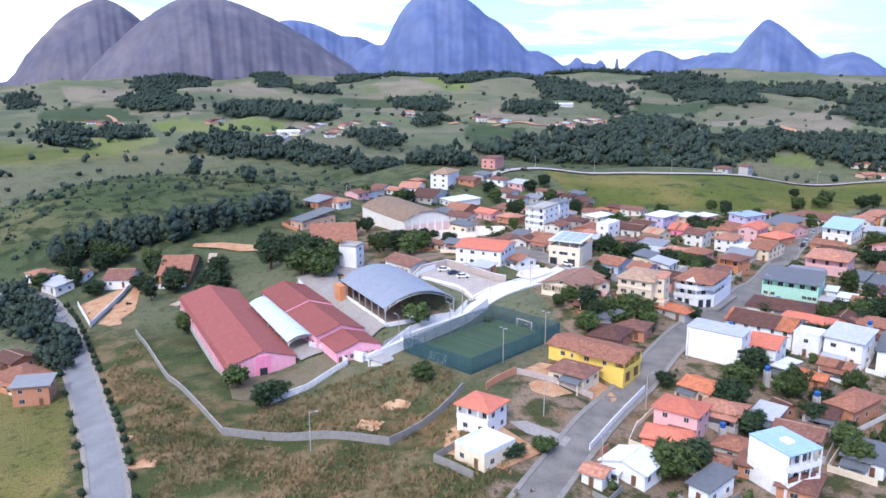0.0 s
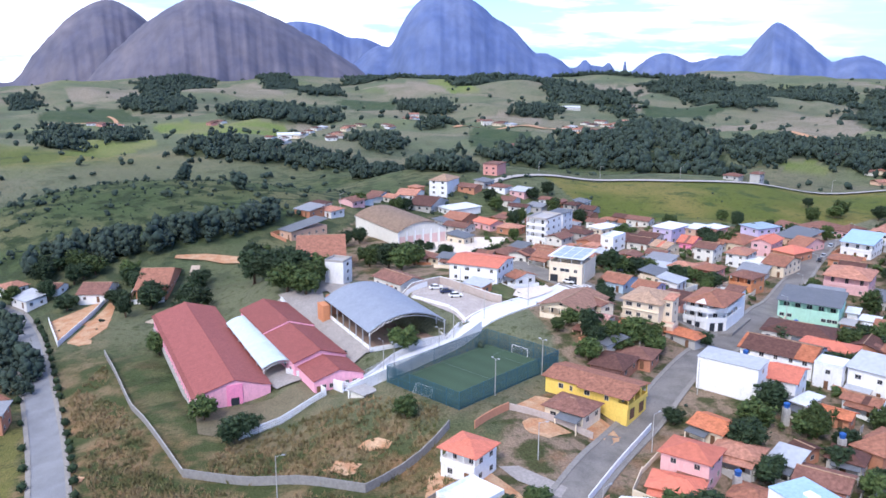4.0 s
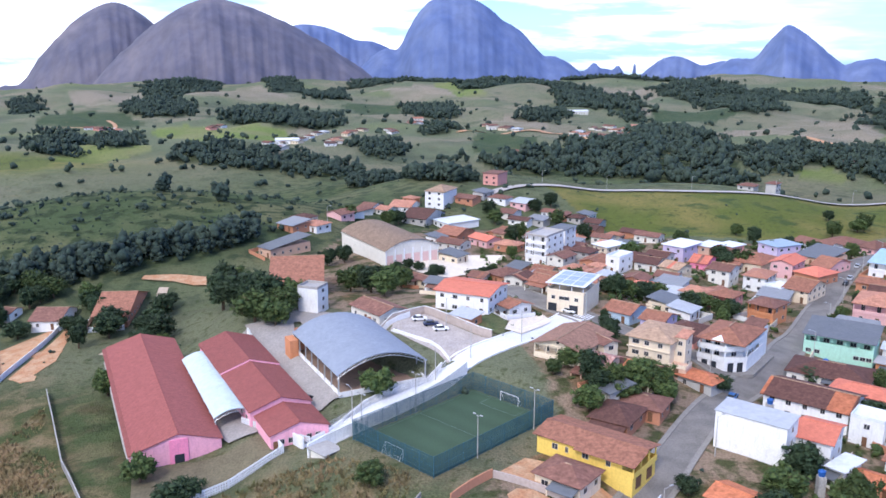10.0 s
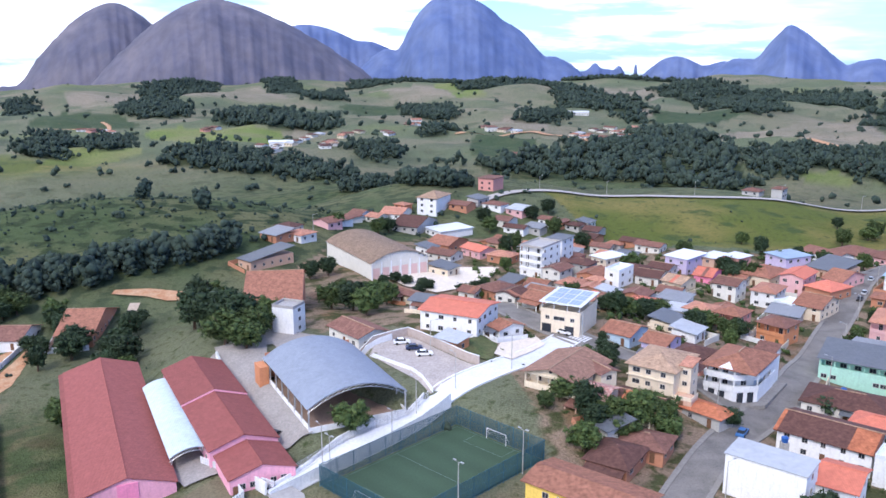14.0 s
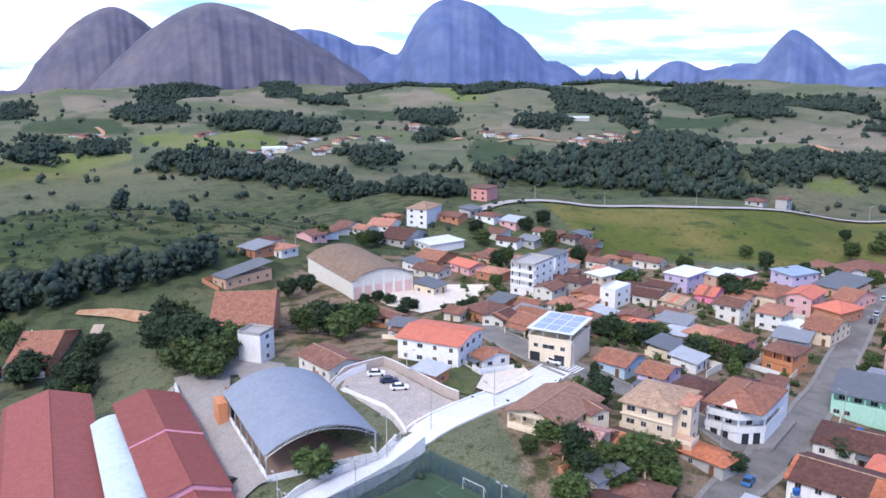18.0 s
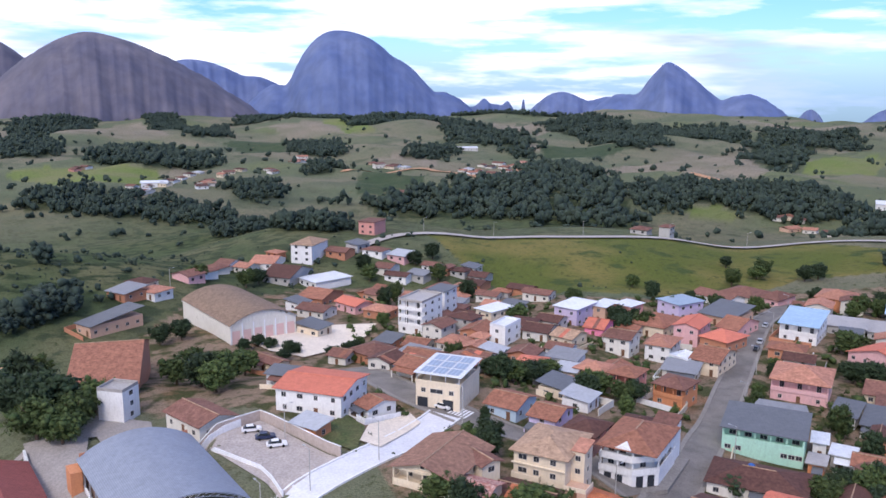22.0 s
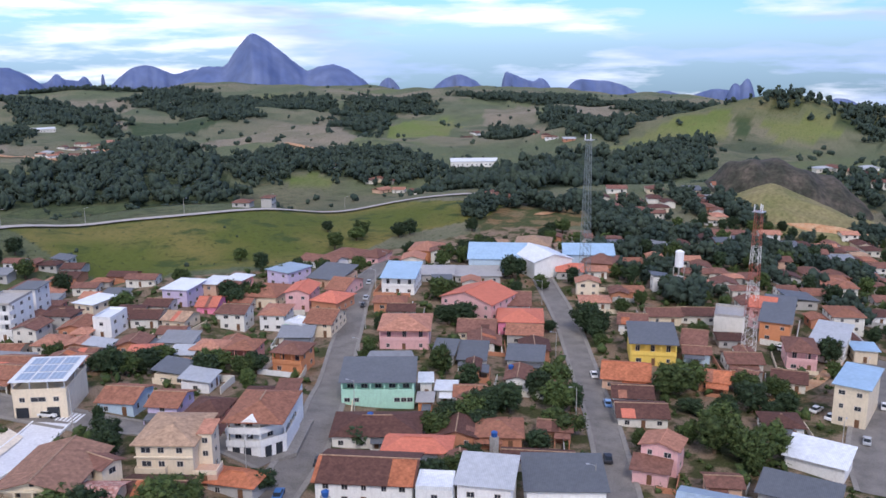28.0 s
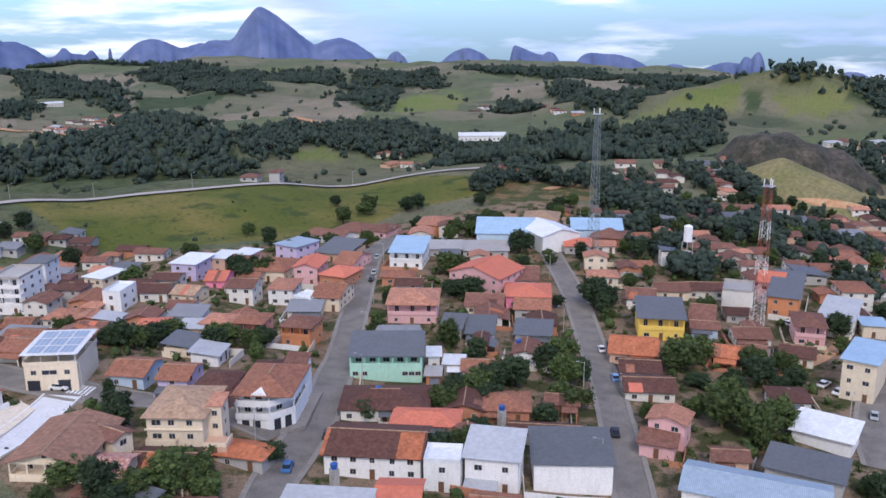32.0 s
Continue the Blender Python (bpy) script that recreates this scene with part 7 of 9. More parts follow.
house(610, 2262, 0, 22.7, 22.1, 55, 3.0, 'gable', 'rust', 'pale')
house(72, 938, 0, 10.5, 9.9, -30, 3.2, 'gable', 'rust', 'cream')
house(85, 927, 0, 10.2, 9.5, -30, 3.0, 'gable', 'rust', 'pale')
house(245, 844, 0, 10.4, 9.8, -40, 3.0, 'gable', 'zinc', 'cream')
house(253, 849, 0, 13.8, 9.8, -35, 3.4, 'hip', 'zinc', 'peach')
house(337, 857, 0, 9.8, 8.8, -30, 3.4, 'shed', 'salmon', 'white')
house(356, 823, 0, 10.9, 8.3, -40, 5.6, 'gable', 'dark', 'white')
house(368, 767, 0, 9.9, 8.1, -35, 3.4, 'hip', 'rust', 'pale')
house(376, 770, 0, 9.4, 8.2, 55, 3.0, 'gable', 'terra', 'cream')
house(381, 760, 0, 9.0, 9.8, 55, 3.0, 'gable', 'rust', 'grey')
house(359, 731, 0, 13.3, 9.4, 20, 3.4, 'gable', 'salmon', 'peach')
house(369, 719, 0, 9.9, 8.9, -40, 3.4, 'gable', 'salmon', 'pale')
house(364, 683, 0, 9.2, 9.3, -40, 3.4, 'gable', 'rust', 'pale')
house(628, 510, 0, 13.0, 8.2, -30, 3.4, 'hip', 'zinc', 'pale')
house(636, 508, 0, 9.2, 8.6, 20, 3.4, 'hip', 'terra', 'grey')
house(635, 500, 0, 9.2, 9.0, 55, 3.0, 'hip', 'rust', 'pale')
house(629, 487, 0, 9.4, 9.6, -30, 3.4, 'hip', 'salmon', 'cream')
house(645, 483, 0, 13.2, 8.1, -30, 3.4, 'hip', 'zinc', 'white')
house(611, 457, 0, 9.1, 9.4, -30, 3.4, 'gable', 'zinc', 'pale')
house(591, 440, 0, 10.7, 10.0, 20, 5.6, 'hip', 'terra', 'pale')
house(629, 471, 0, 11.5, 8.1, 55, 3.4, 'gable', 'terra', 'brick')
house(748, 1189, 0, 16.4, 11.3, -30, 3.0, 'gable', 'dark', 'white')
house(786, 1222, 0, 14.5, 13.4, 20, 3.4, 'gable', 'rust', 'white')
house(873, 1199, 0, 16.1, 11.2, -40, 3.4, 'gable', 'salmon', 'grey')
house(898, 1216, 0, 13.4, 14.2, -30, 3.0, 'gable', 'rust', 'rose')
house(656, 886, 0, 10.2, 9.4, -35, 3.4, 'hip', 'dark', 'peach')
house(648, 866, 0, 14.0, 8.3, -30, 3.0, 'hip', 'rust', 'white')
house(648, 836, 0, 13.3, 9.2, -30, 3.0, 'gable', 'zinc', 'brick')
house(209, 1568, 0, 46, 12, 8, 5.0, 'gable', 'white', 'pale')
house(508, 815, 0, 46, 16, -30, 5.0, 'gable', 'white', 'white')
house(-171, 965, 0, 24, 10, 8, 5.0, 'gable', 'white', 'white')
house(188, 580, -2.3, 10.0, 9.0, -37, 3.0, 'hip', 'rust', 'grey')
house(202, 576, -2.6, 8.5, 6.3, 52, 5.8, 'hip', 'rust', 'grey')
house(329.7, 531.4, -4.1, 8.2, 9.7, 52, 3.0, 'gable', 'rust', 'cream')
house(341.3, 529.6, -3.8, 9.4, 8.1, -42, 3.0, 'gable', 'dark', 'pale')
house(329.3, 521.8, -4.0, 11.0, 8.9, -36, 3.0, 'gable', 'terra', 'brick')
house(-59.0, 433.9, 6.0, 8.9, 7.9, -35, 3.2, 'hip', 'dark', 'cream')
house(-52.5, 424.9, 4.7, 9.4, 9.4, -33, 3.2, 'hip', 'salmon', 'white')
house(-61.4, 420.0, 5.9, 10.0, 9.9, -37, 3.0, 'shed', 'grey', 'brick')
house(-45.8, 456.8, 3.3, 9.0, 9.7, 53, 3.2, 'gable', 'rust', 'pink')
house(-41.8, 470.3, 1.5, 8.5, 7.9, -36, 3.2, 'hip', 'rust', 'white')
house(-39.2, 486.9, -0.3, 8.9, 7.8, -41, 3.0, 'hip', 'rust', 'pale')
house(-35.5, 498.5, -1.1, 7.6, 9.0, -31, 3.2, 'gable', 'rust', 'white')
house(-26.8, 493.5, -1.6, 7.6, 8.6, -34, 3.0, 'gable', 'salmon', 'pale')
house(-15.0, 513.6, 0.7, 7.3, 5.9, -40, 3.0, 'hip', 'salmon', 'brick')
house(15.8, 511.2, 1.5, 10.9, 8.8, -33, 3.0, 'gable', 'rust', 'brick')
house(24.2, 520.2, 2.6, 10.0, 7.0, 53, 3.2, 'shed', 'slate', 'grey')
house(33.1, 512.9, 1.3, 11.3, 7.6, -35, 3.0, 'hip', 'rust', 'white')
house(44.8, 507.7, -0.4, 10.0, 8.5, -39, 3.0, 'shed', 'zinc', 'pink')
house(37.4, 493.0, -2.8, 8.5, 9.5, -32, 3.0, 'gable', 'rust', 'pale')
house(42.4, 484.1, -4.8, 10.7, 7.1, -30, 3.0, 'gable', 'dark', 'white')
house(51.7, 485.8, -5.1, 9.2, 7.2, -35, 3.0, 'shed', 'grey', 'grey')
house(59.2, 497.6, -3.6, 7.7, 7.3, -34, 3.2, 'gable', 'rust', 'white')
house(65.8, 495.9, -4.5, 6.9, 4.5, 53, 3.2, 'gable', 'rust', 'brick')
house(72.3, 493.8, -5.4, 7.8, 7.3, -36, 3.0, 'hip', 'dark', 'grey')
house(78.2, 498.8, -5.1, 8.6, 6.7, 56, 3.0, 'shed', 'slate', 'pale')
house(80.8, 487.6, -6.6, 8.3, 9.1, -33, 3.0, 'gable', 'dark', 'grey')
house(31.9, 402.4, 1.4, 9.8, 8.4, -34, 3.2, 'hip', 'salmon', 'brick')
house(8.8, 405.8, 1.4, 11.6, 8.5, -35, 3.0, 'gable', 'rust', 'pale')
house(28.7, 451.4, -4.6, 7.9, 7.1, 55, 3.0, 'gable', 'terra', 'brick')
house(53.1, 394.4, 0.7, 6.8, 6.2, 51, 3.0, 'gable', 'rust', 'brick')
house(60.0, 410.5, -0.5, 8.2, 7.5, -34, 3.0, 'hip', 'rust', 'rose')
house(62.5, 396.5, 0.2, 8.0, 9.5, -37, 3.0, 'gable', 'dark', 'white')
house(62.5, 368.3, 3.5, 10.9, 7.9, 57, 3.0, 'gable', 'terra', 'brick')
house(53.9, 357.6, 2.9, 8.2, 9.4, -38, 3.0, 'hip', 'salmon', 'pale')
house(78.3, 445.5, -5.1, 9.1, 7.2, -33, 3.2, 'gable', 'rust', 'pale')
house(84.8, 449.3, -4.8, 7.1, 5.4, -36, 3.2, 'hip', 'terra', 'grey')
house(93.0, 449.2, -3.4, 10.6, 7.5, -38, 3.0, 'gable', 'dark', 'brick')
house(95.4, 427.2, -0.1, 11.1, 7.3, -36, 3.2, 'gable', 'rust', 'pale')
house(82.1, 364.1, 4.0, 8.4, 9.1, -33, 3.2, 'gable', 'dark', 'pale')
house(61.0, 323.5, 6.4, 11.1, 7.3, -36, 3.0, 'gable', 'dark', 'pale')
house(82.3, 326.5, 3.1, 5.9, 5.4, -33, 3.2, 'shed', 'zinc', 'cream')
house(75.3, 307.1, 6.1, 8.9, 8.3, 51, 3.0, 'shed', 'slate', 'cream')
house(107.0, 361.3, 2.3, 7.7, 7.6, 56, 3.0, 'hip', 'rust', 'white')
house(40.4, 314.3, 10.2, 11.2, 9.0, -41, 3.0, 'gable', 'terra', 'pale')
house(40.6, 342.7, 3.5, 10.5, 7.9, -40, 3.0, 'shed', 'grey', 'pale')
house(59.1, 466.3, -7.3, 11.7, 8.6, 55, 3.2, 'gable', 'rust', 'white')
house(70.1, 470.2, -7.5, 8.4, 7.0, 54, 3.2, 'gable', 'salmon', 'brick')
house(77.5, 475.6, -7.4, 8.4, 9.5, -39, 3.0, 'gable', 'dark', 'brick')
house(81.4, 411.2, -1.5, 8.6, 9.9, -37, 3.0, 'shed', 'slate', 'pale')
house(78.3, 373.8, 3.8, 8.4, 9.4, -34, 3.0, 'hip', 'dark', 'grey')
house(84.2, 337.3, 3.3, 9.2, 7.0, -37, 3.2, 'shed', 'grey', 'white')
house(115.7, 374.8, 0.4, 7.2, 5.2, -40, 3.2, 'gable', 'terra', 'pale')
house(105.9, 351.8, 2.4, 7.6, 9.3, -38, 5.6, 'gable', 'rust', 'pale')
house(117.9, 349.1, 1.0, 11.5, 7.7, 53, 5.6, 'hip', 'salmon', 'white')
house(116.4, 329.2, 1.5, 9.4, 7.4, -33, 3.0, 'shed', 'grey', 'pale')
house(155.3, 342.5, 2.4, 10.2, 7.7, -35, 3.2, 'hip', 'terra', 'brick')
house(154.2, 332.9, 2.2, 8.2, 7.9, -35, 3.2, 'gable', 'dark', 'pale')
house(161.0, 297.4, 1.1, 10.5, 7.3, 56, 3.0, 'gable', 'rust', 'pale')
house(247.8, 381.6, -0.0, 8.4, 8.0, -35, 3.0, 'hip', 'rust', 'white')
house(216.5, 310.6, 0.8, 9.7, 8.1, -35, 3.0, 'hip', 'salmon', 'pale')
house(227.4, 289.9, -0.3, 10.4, 9.3, -34, 3.0, 'gable', 'rust', 'cream')
house(238.8, 285.8, -1.2, 11.9, 8.7, -37, 3.2, 'gable', 'dark', 'pale')
house(228.1, 262.8, -1.0, 7.6, 6.8, -40, 3.0, 'hip', 'dark', 'grey')
house(214.2, 247.2, -0.4, 9.3, 9.3, -37, 3.2, 'gable', 'rust', 'pale')
house(261.6, 247.8, -2.8, 9.5, 7.1, 52, 3.0, 'hip', 'dark', 'grey')
house(276.5, 306.4, -1.1, 8.1, 8.1, 51, 3.0, 'gable', 'rust', 'pale')
house(262.6, 315.6, -1.3, 10.6, 7.1, 58, 3.2, 'gable', 'terra', 'pale')
house(281.7, 326.2, -2.1, 10.2, 7.4, -39, 3.0, 'gable', 'rust', 'cream')
house(315.0, 350.2, -2.2, 9.4, 7.8, -36, 3.0, 'hip', 'rust', 'pale')
house(369.8, 389.4, -8.4, 11.5, 9.7, -35, 3.2, 'gable', 'rust', 'pale')
house(381.0, 388.0, -9.4, 9.2, 8.1, -36, 3.2, 'gable', 'rust', 'brick')
house(405.1, 385.9, -11.9, 10.0, 9.2, -40, 3.0, 'gable', 'salmon', 'white')
house(325.4, 320.2, -4.5, 8.5, 7.7, -34, 5.6, 'gable', 'rust', 'peach')
house(308.5, 303.5, -2.9, 8.6, 9.1, 54, 3.0, 'gable', 'dark', 'grey')
house(281.0, 278.3, -1.1, 10.4, 9.8, 58, 3.0, 'shed', 'slate', 'grey')
house(293.0, 280.1, -1.4, 8.9, 7.5, 51, 3.0, 'hip', 'terra', 'pale')
house(325.1, 295.1, -5.7, 9.8, 9.5, -41, 3.0, 'hip', 'terra', 'rose')
house(305.3, 277.2, -2.6, 7.5, 8.7, -39, 5.6, 'hip', 'terra', 'pale')
house(335.7, 312.7, -6.7, 11.5, 8.1, 56, 3.0, 'hip', 'rust', 'cream')
house(367.7, 326.6, -11.8, 10.8, 7.8, -32, 3.0, 'hip', 'salmon', 'white')
house(398.3, 338.4, -15.9, 10.2, 9.6, -38, 3.0, 'shed', 'grey', 'white')
house(422.0, 344.9, -17.6, 7.5, 7.1, -35, 3.2, 'hip', 'terra', 'cream')
house(440.8, 350.8, -18.4, 8.0, 9.2, -34, 3.2, 'hip', 'dark', 'pale')
house(395.9, 352.1, -14.3, 10.7, 8.8, -37, 3.0, 'gable', 'rust', 'pale')
house(402.0, 366.3, -13.7, 11.5, 9.2, -40, 3.0, 'hip', 'dark', 'pale')
house(426.5, 363.9, -16.2, 8.8, 7.0, 51, 3.0, 'gable', 'rust', 'white')
house(450.7, 370.2, -17.4, 8.5, 7.8, -35, 5.6, 'gable', 'salmon', 'pale')
house(485.5, 382.9, -17.4, 7.9, 8.3, -37, 3.2, 'gable', 'rust', 'grey')
house(450.5, 387.4, -15.9, 9.7, 9.1, 52, 3.2, 'shed', 'grey', 'white')
house(444.4, 393.9, -14.8, 9.0, 8.0, -35, 3.0, 'gable', 'dark', 'pale')
house(455.9, 380.6, -16.8, 8.8, 7.3, 55, 3.0, 'hip', 'rust', 'peach')
house(408.6, 328.9, -18.0, 10.4, 9.9, -33, 3.0, 'gable', 'rust', 'pale')
house(376.2, 312.7, -15.0, 8.8, 9.3, -33, 3.0, 'gable', 'rust', 'cream')
house(292.2, 255.9, -3.0, 10.8, 7.8, -38, 3.2, 'hip', 'dark', 'white')
house(274.4, 256.5, -2.0, 11.7, 9.4, 51, 5.6, 'hip', 'terra', 'pale')
house(361.9, 457.6, -3.9, 10.5, 8.1, 58, 3.0, 'gable', 'rust', 'grey')
house(418.0, 482.0, -1.8, 9.8, 9.8, -35, 3.0, 'hip', 'terra', 'cream')
house(422.6, 448.5, -5.4, 8.1, 7.2, -40, 3.0, 'hip', 'rust', 'rose')
house(436.9, 468.1, -2.7, 9.6, 9.3, -34, 3.0, 'shed', 'slate', 'cream')
house(415.5, 429.5, -7.5, 9.5, 7.7, 52, 3.0, 'gable', 'rust', 'white')
house(383.7, 444.4, -4.5, 11.1, 8.4, -36, 3.0, 'hip', 'dark', 'cream')
house(399.0, 451.9, -4.3, 8.4, 7.1, 57, 3.0, 'gable', 'dark', 'pale')
house(463.1, 468.8, -1.7, 10.4, 9.3, -36, 3.0, 'gable', 'terra', 'grey')
house(415.7, 438.4, -6.3, 9.4, 9.5, -39, 3.0, 'hip', 'rust', 'brick')
house(400.0, 496.2, -2.0, 11.9, 9.6, -37, 3.0, 'gable', 'terra', 'pale')
house(431.4, 472.9, -2.2, 3.2, 4.5, -39, 3.0, 'gable', 'dark', 'cream')
house(368.8, 444.3, -4.4, 9.2, 8.8, -38, 3.0, 'hip', 'rust', 'cream')
house(374.7, 481.1, -3.2, 9.6, 7.6, 57, 3.0, 'gable', 'terra', 'pale')
house(434.6, 451.0, -5.4, 8.8, 7.2, -38, 3.0, 'shed', 'grey', 'grey')
house(391.4, 414.0, -7.5, 8.4, 7.2, -35, 3.0, 'hip', 'terra', 'white')
house(387.1, 476.8, -3.0, 7.7, 7.2, 51, 3.0, 'gable', 'terra', 'pink')
house(405.0, 420.0, -7.8, 10.6, 7.7, 58, 3.0, 'hip', 'salmon', 'cream')
house(383.1, 462.2, -3.6, 8.4, 9.1, -31, 3.0, 'hip', 'rust', 'white')
house(429.5, 456.5, -4.4, 7.3, 6.2, -35, 3.0, 'hip', 'rust', 'pale')
house(371.1, 434.8, -4.9, 10.3, 7.5, -34, 3.0, 'gable', 'rust', 'pale')
house(399.8, 464.0, -3.4, 11.2, 7.7, 52, 3.0, 'hip', 'terra', 'pale')
house(407.0, 339.0, -16.8, 7.4, 8.5, -35, 3.0, 'hip', 'dark', 'brick')
house(447.5, 360.3, -18.0, 10.5, 7.4, 54, 3.0, 'gable', 'dark', 'cream')
house(414.1, 352.6, -16.2, 8.2, 7.8, -31, 3.0, 'hip', 'dark', 'cream')
house(416.9, 338.2, -17.9, 7.8, 8.1, -37, 3.0, 'hip', 'terra', 'cream')
house(467.3, 387.5, -16.7, 11.8, 9.1, -40, 3.0, 'gable', 'dark', 'pale')
house(347.3, 308.1, -9.4, 9.9, 8.5, 55, 3.0, 'gable', 'rust', 'brick')
house(426.8, 354.4, -17.1, 9.4, 7.4, -36, 3.0, 'hip', 'rust', 'white')
house(336.4, 302.3, -7.6, 8.0, 7.0, -35, 3.0, 'gable', 'terra', 'peach')
house(388.6, 330.2, -15.4, 7.7, 9.8, -39, 3.0, 'hip', 'terra', 'pale')
house(381.0, 335.8, -13.6, 8.0, 8.2, -32, 3.0, 'hip', 'rust', 'white')
house(418.0, 361.5, -15.7, 9.8, 6.1, -38, 3.0, 'gable', 'salmon', 'cream')
house(133.1, 261.7, 2.9, 7.1, 7.2, -35, 3.2, 'gable', 'terra', 'white')
house(118.8, 245.5, 3.1, 8.6, 8.8, 53, 3.0, 'gable', 'dark', 'brick')
house(53.4, 241.5, 9.6, 10.5, 8.8, -35, 3.0, 'gable', 'dark', 'cream')
house(126.5, 241.0, 3.0, 10.3, 9.5, -36, 3.2, 'hip', 'terra', 'brick')
house(87.2, 163.4, 0.9, 7.9, 7.6, -37, 3.2, 'shed', 'slate', 'white')
house(-117.0, 225.8, -6.2, 11.8, 10.0, -33, 3.0, 'hip', 'terra', 'cream')
house(-126.0, 240.8, -7.3, 8.9, 7.8, -34, 3.2, 'gable', 'dark', 'brick')
house(-145.8, 315.8, -6.1, 10.0, 7.6, -36, 3.0, 'shed', 'zinc', 'white')
house(-156.8, 326.5, -4.8, 7.6, 7.8, -35, 3.0, 'hip', 'salmon', 'white')
house(137.1, 157.2, -2.6, 7.0, 7.5, 56, 3.2, 'gable', 'dark', 'white')
house(291.4, 229.2, -7.6, 8.7, 6.9, -33, 3.0, 'gable', 'dark', 'grey')
house(211.0, 400.6, -1.7, 6.7, 8.0, 58, 5.6, 'gable', 'rust', 'pale')
house(64.6, 160.5, 1.0, 7.8, 7.2, -33, 3.0, 'gable', 'rust', 'brick')
house(270.8, 350.6, -1.7, 9.8, 8.0, -33, 3.2, 'gable', 'terra', 'grey')
house(9.0, 380.2, 2.1, 7.7, 8.5, 56, 3.0, 'shed', 'slate', 'cream')
house(293.7, 307.6, -1.7, 9.6, 7.2, 53, 3.0, 'hip', 'rust', 'grey')
house(138.4, 381.1, 0.4, 5.6, 5.4, -32, 3.0, 'gable', 'dark', 'grey')
house(315.2, 363.3, -2.1, 9.2, 6.0, 54, 3.0, 'gable', 'dark', 'brick')
house(296.2, 341.8, -2.1, 8.1, 6.9, -34, 3.0, 'gable', 'salmon', 'pale')
house(288.5, 419.8, -5.7, 8.7, 6.1, 53, 3.0, 'gable', 'rust', 'brick')
house(153.4, 256.1, 2.1, 7.1, 8.0, 53, 3.0, 'gable', 'rust', 'pale')
house(97.2, 330.9, 2.1, 7.4, 6.7, 51, 3.0, 'gable', 'terra', 'peach')
house(391.2, 321.3, -16.6, 8.8, 6.3, 52, 3.2, 'shed', 'grey', 'brick')
house(48.0, 312.1, 10.1, 5.4, 5.5, -33, 3.0, 'gable', 'terra', 'white')
house(33.3, 366.8, 0.8, 6.4, 7.3, -35, 3.0, 'shed', 'slate', 'brick')
house(300.2, 247.7, -5.3, 6.1, 6.4, 55, 5.6, 'gable', 'dark', 'grey')
house(292.4, 331.8, -2.3, 10.0, 6.8, 51, 3.0, 'gable', 'rust', 'pale')
house(246.2, 342.9, 0.2, 7.3, 7.5, -34, 3.0, 'gable', 'salmon', 'pale')
house(50.1, 372.4, 1.5, 8.8, 7.2, 52, 5.6, 'gable', 'rust', 'pale')
house(169.0, 408.2, -2.7, 6.7, 7.3, 52, 3.0, 'hip', 'salmon', 'white')
house(109.8, 230.5, 3.8, 6.7, 7.7, 58, 3.0, 'gable', 'rust', 'white')
house(53.6, 161.4, 1.2, 9.0, 6.9, -33, 3.0, 'gable', 'terra', 'white')
house(77.3, 173.3, 1.6, 9.4, 7.7, -34, 3.2, 'gable', 'rust', 'pale')
house(345.6, 353.0, -5.0, 7.6, 7.9, -35, 3.0, 'shed', 'grey', 'grey')
house(56.7, 441.2, -4.7, 7.5, 8.1, -38, 3.0, 'shed', 'slate', 'cream')
house(59.4, 348.9, 3.4, 6.3, 6.8, 57, 3.2, 'gable', 'salmon', 'brick')
house(287.6, 288.4, -1.2, 6.1, 7.2, -35, 3.0, 'gable', 'rust', 'white')
house(69.3, 152.9, 1.0, 9.1, 6.9, 57, 3.0, 'hip', 'rust', 'brick')
house(64.0, 344.7, 3.6, 6.1, 6.3, 56, 3.0, 'shed', 'zinc', 'white')
house(194.4, 352.8, 1.2, 6.6, 6.2, 57, 3.0, 'gable', 'salmon', 'pale')
house(84.7, 345.4, 3.8, 7.4, 7.1, -34, 3.0, 'gable', 'rust', 'white')
house(31.1, 326.3, 8.1, 7.5, 7.2, 52, 3.2, 'gable', 'dark', 'pale')
house(59.0, 340.3, 3.5, 7.7, 7.6, -40, 3.0, 'gable', 'rust', 'grey')
house(266.1, 219.2, -5.0, 9.7, 8.4, -38, 3.0, 'gable', 'rust', 'cream')
house(304.4, 367.8, -2.0, 8.8, 7.9, 57, 3.0, 'shed', 'grey', 'pale')
house(89.3, 378.4, 3.2, 8.0, 7.9, -39, 3.0, 'gable', 'dark', 'pale')
house(339.6, 371.6, -4.1, 8.2, 8.1, 50, 3.0, 'gable', 'dark', 'grey')
house(107.9, 185.4, 0.8, 7.8, 6.4, 56, 3.0, 'gable', 'rust', 'grey')
house(62.3, 359.5, 3.7, 5.6, 4.8, 54, 3.0, 'hip', 'salmon', 'cream')
house(81.8, 273.0, 7.0, 7.4, 6.3, -34, 3.0, 'gable', 'dark', 'peach')
house(289.4, 378.0, -2.2, 9.1, 7.4, -36, 3.0, 'shed', 'slate', 'grey')
house(32.3, 435.9, -1.4, 8.7, 7.4, -35, 3.2, 'gable', 'rust', 'peach')
house(274.7, 233.0, -5.1, 8.5, 7.6, -38, 3.0, 'shed', 'slate', 'brick')
house(86.9, 278.7, 6.9, 7.3, 7.2, 58, 3.0, 'hip', 'dark', 'brick')
house(375.4, 352.5, -11.2, 8.6, 6.9, -39, 3.2, 'shed', 'grey', 'grey')
house(258.4, 223.0, -3.8, 6.4, 8.0, 56, 3.0, 'hip', 'dark', 'rose')
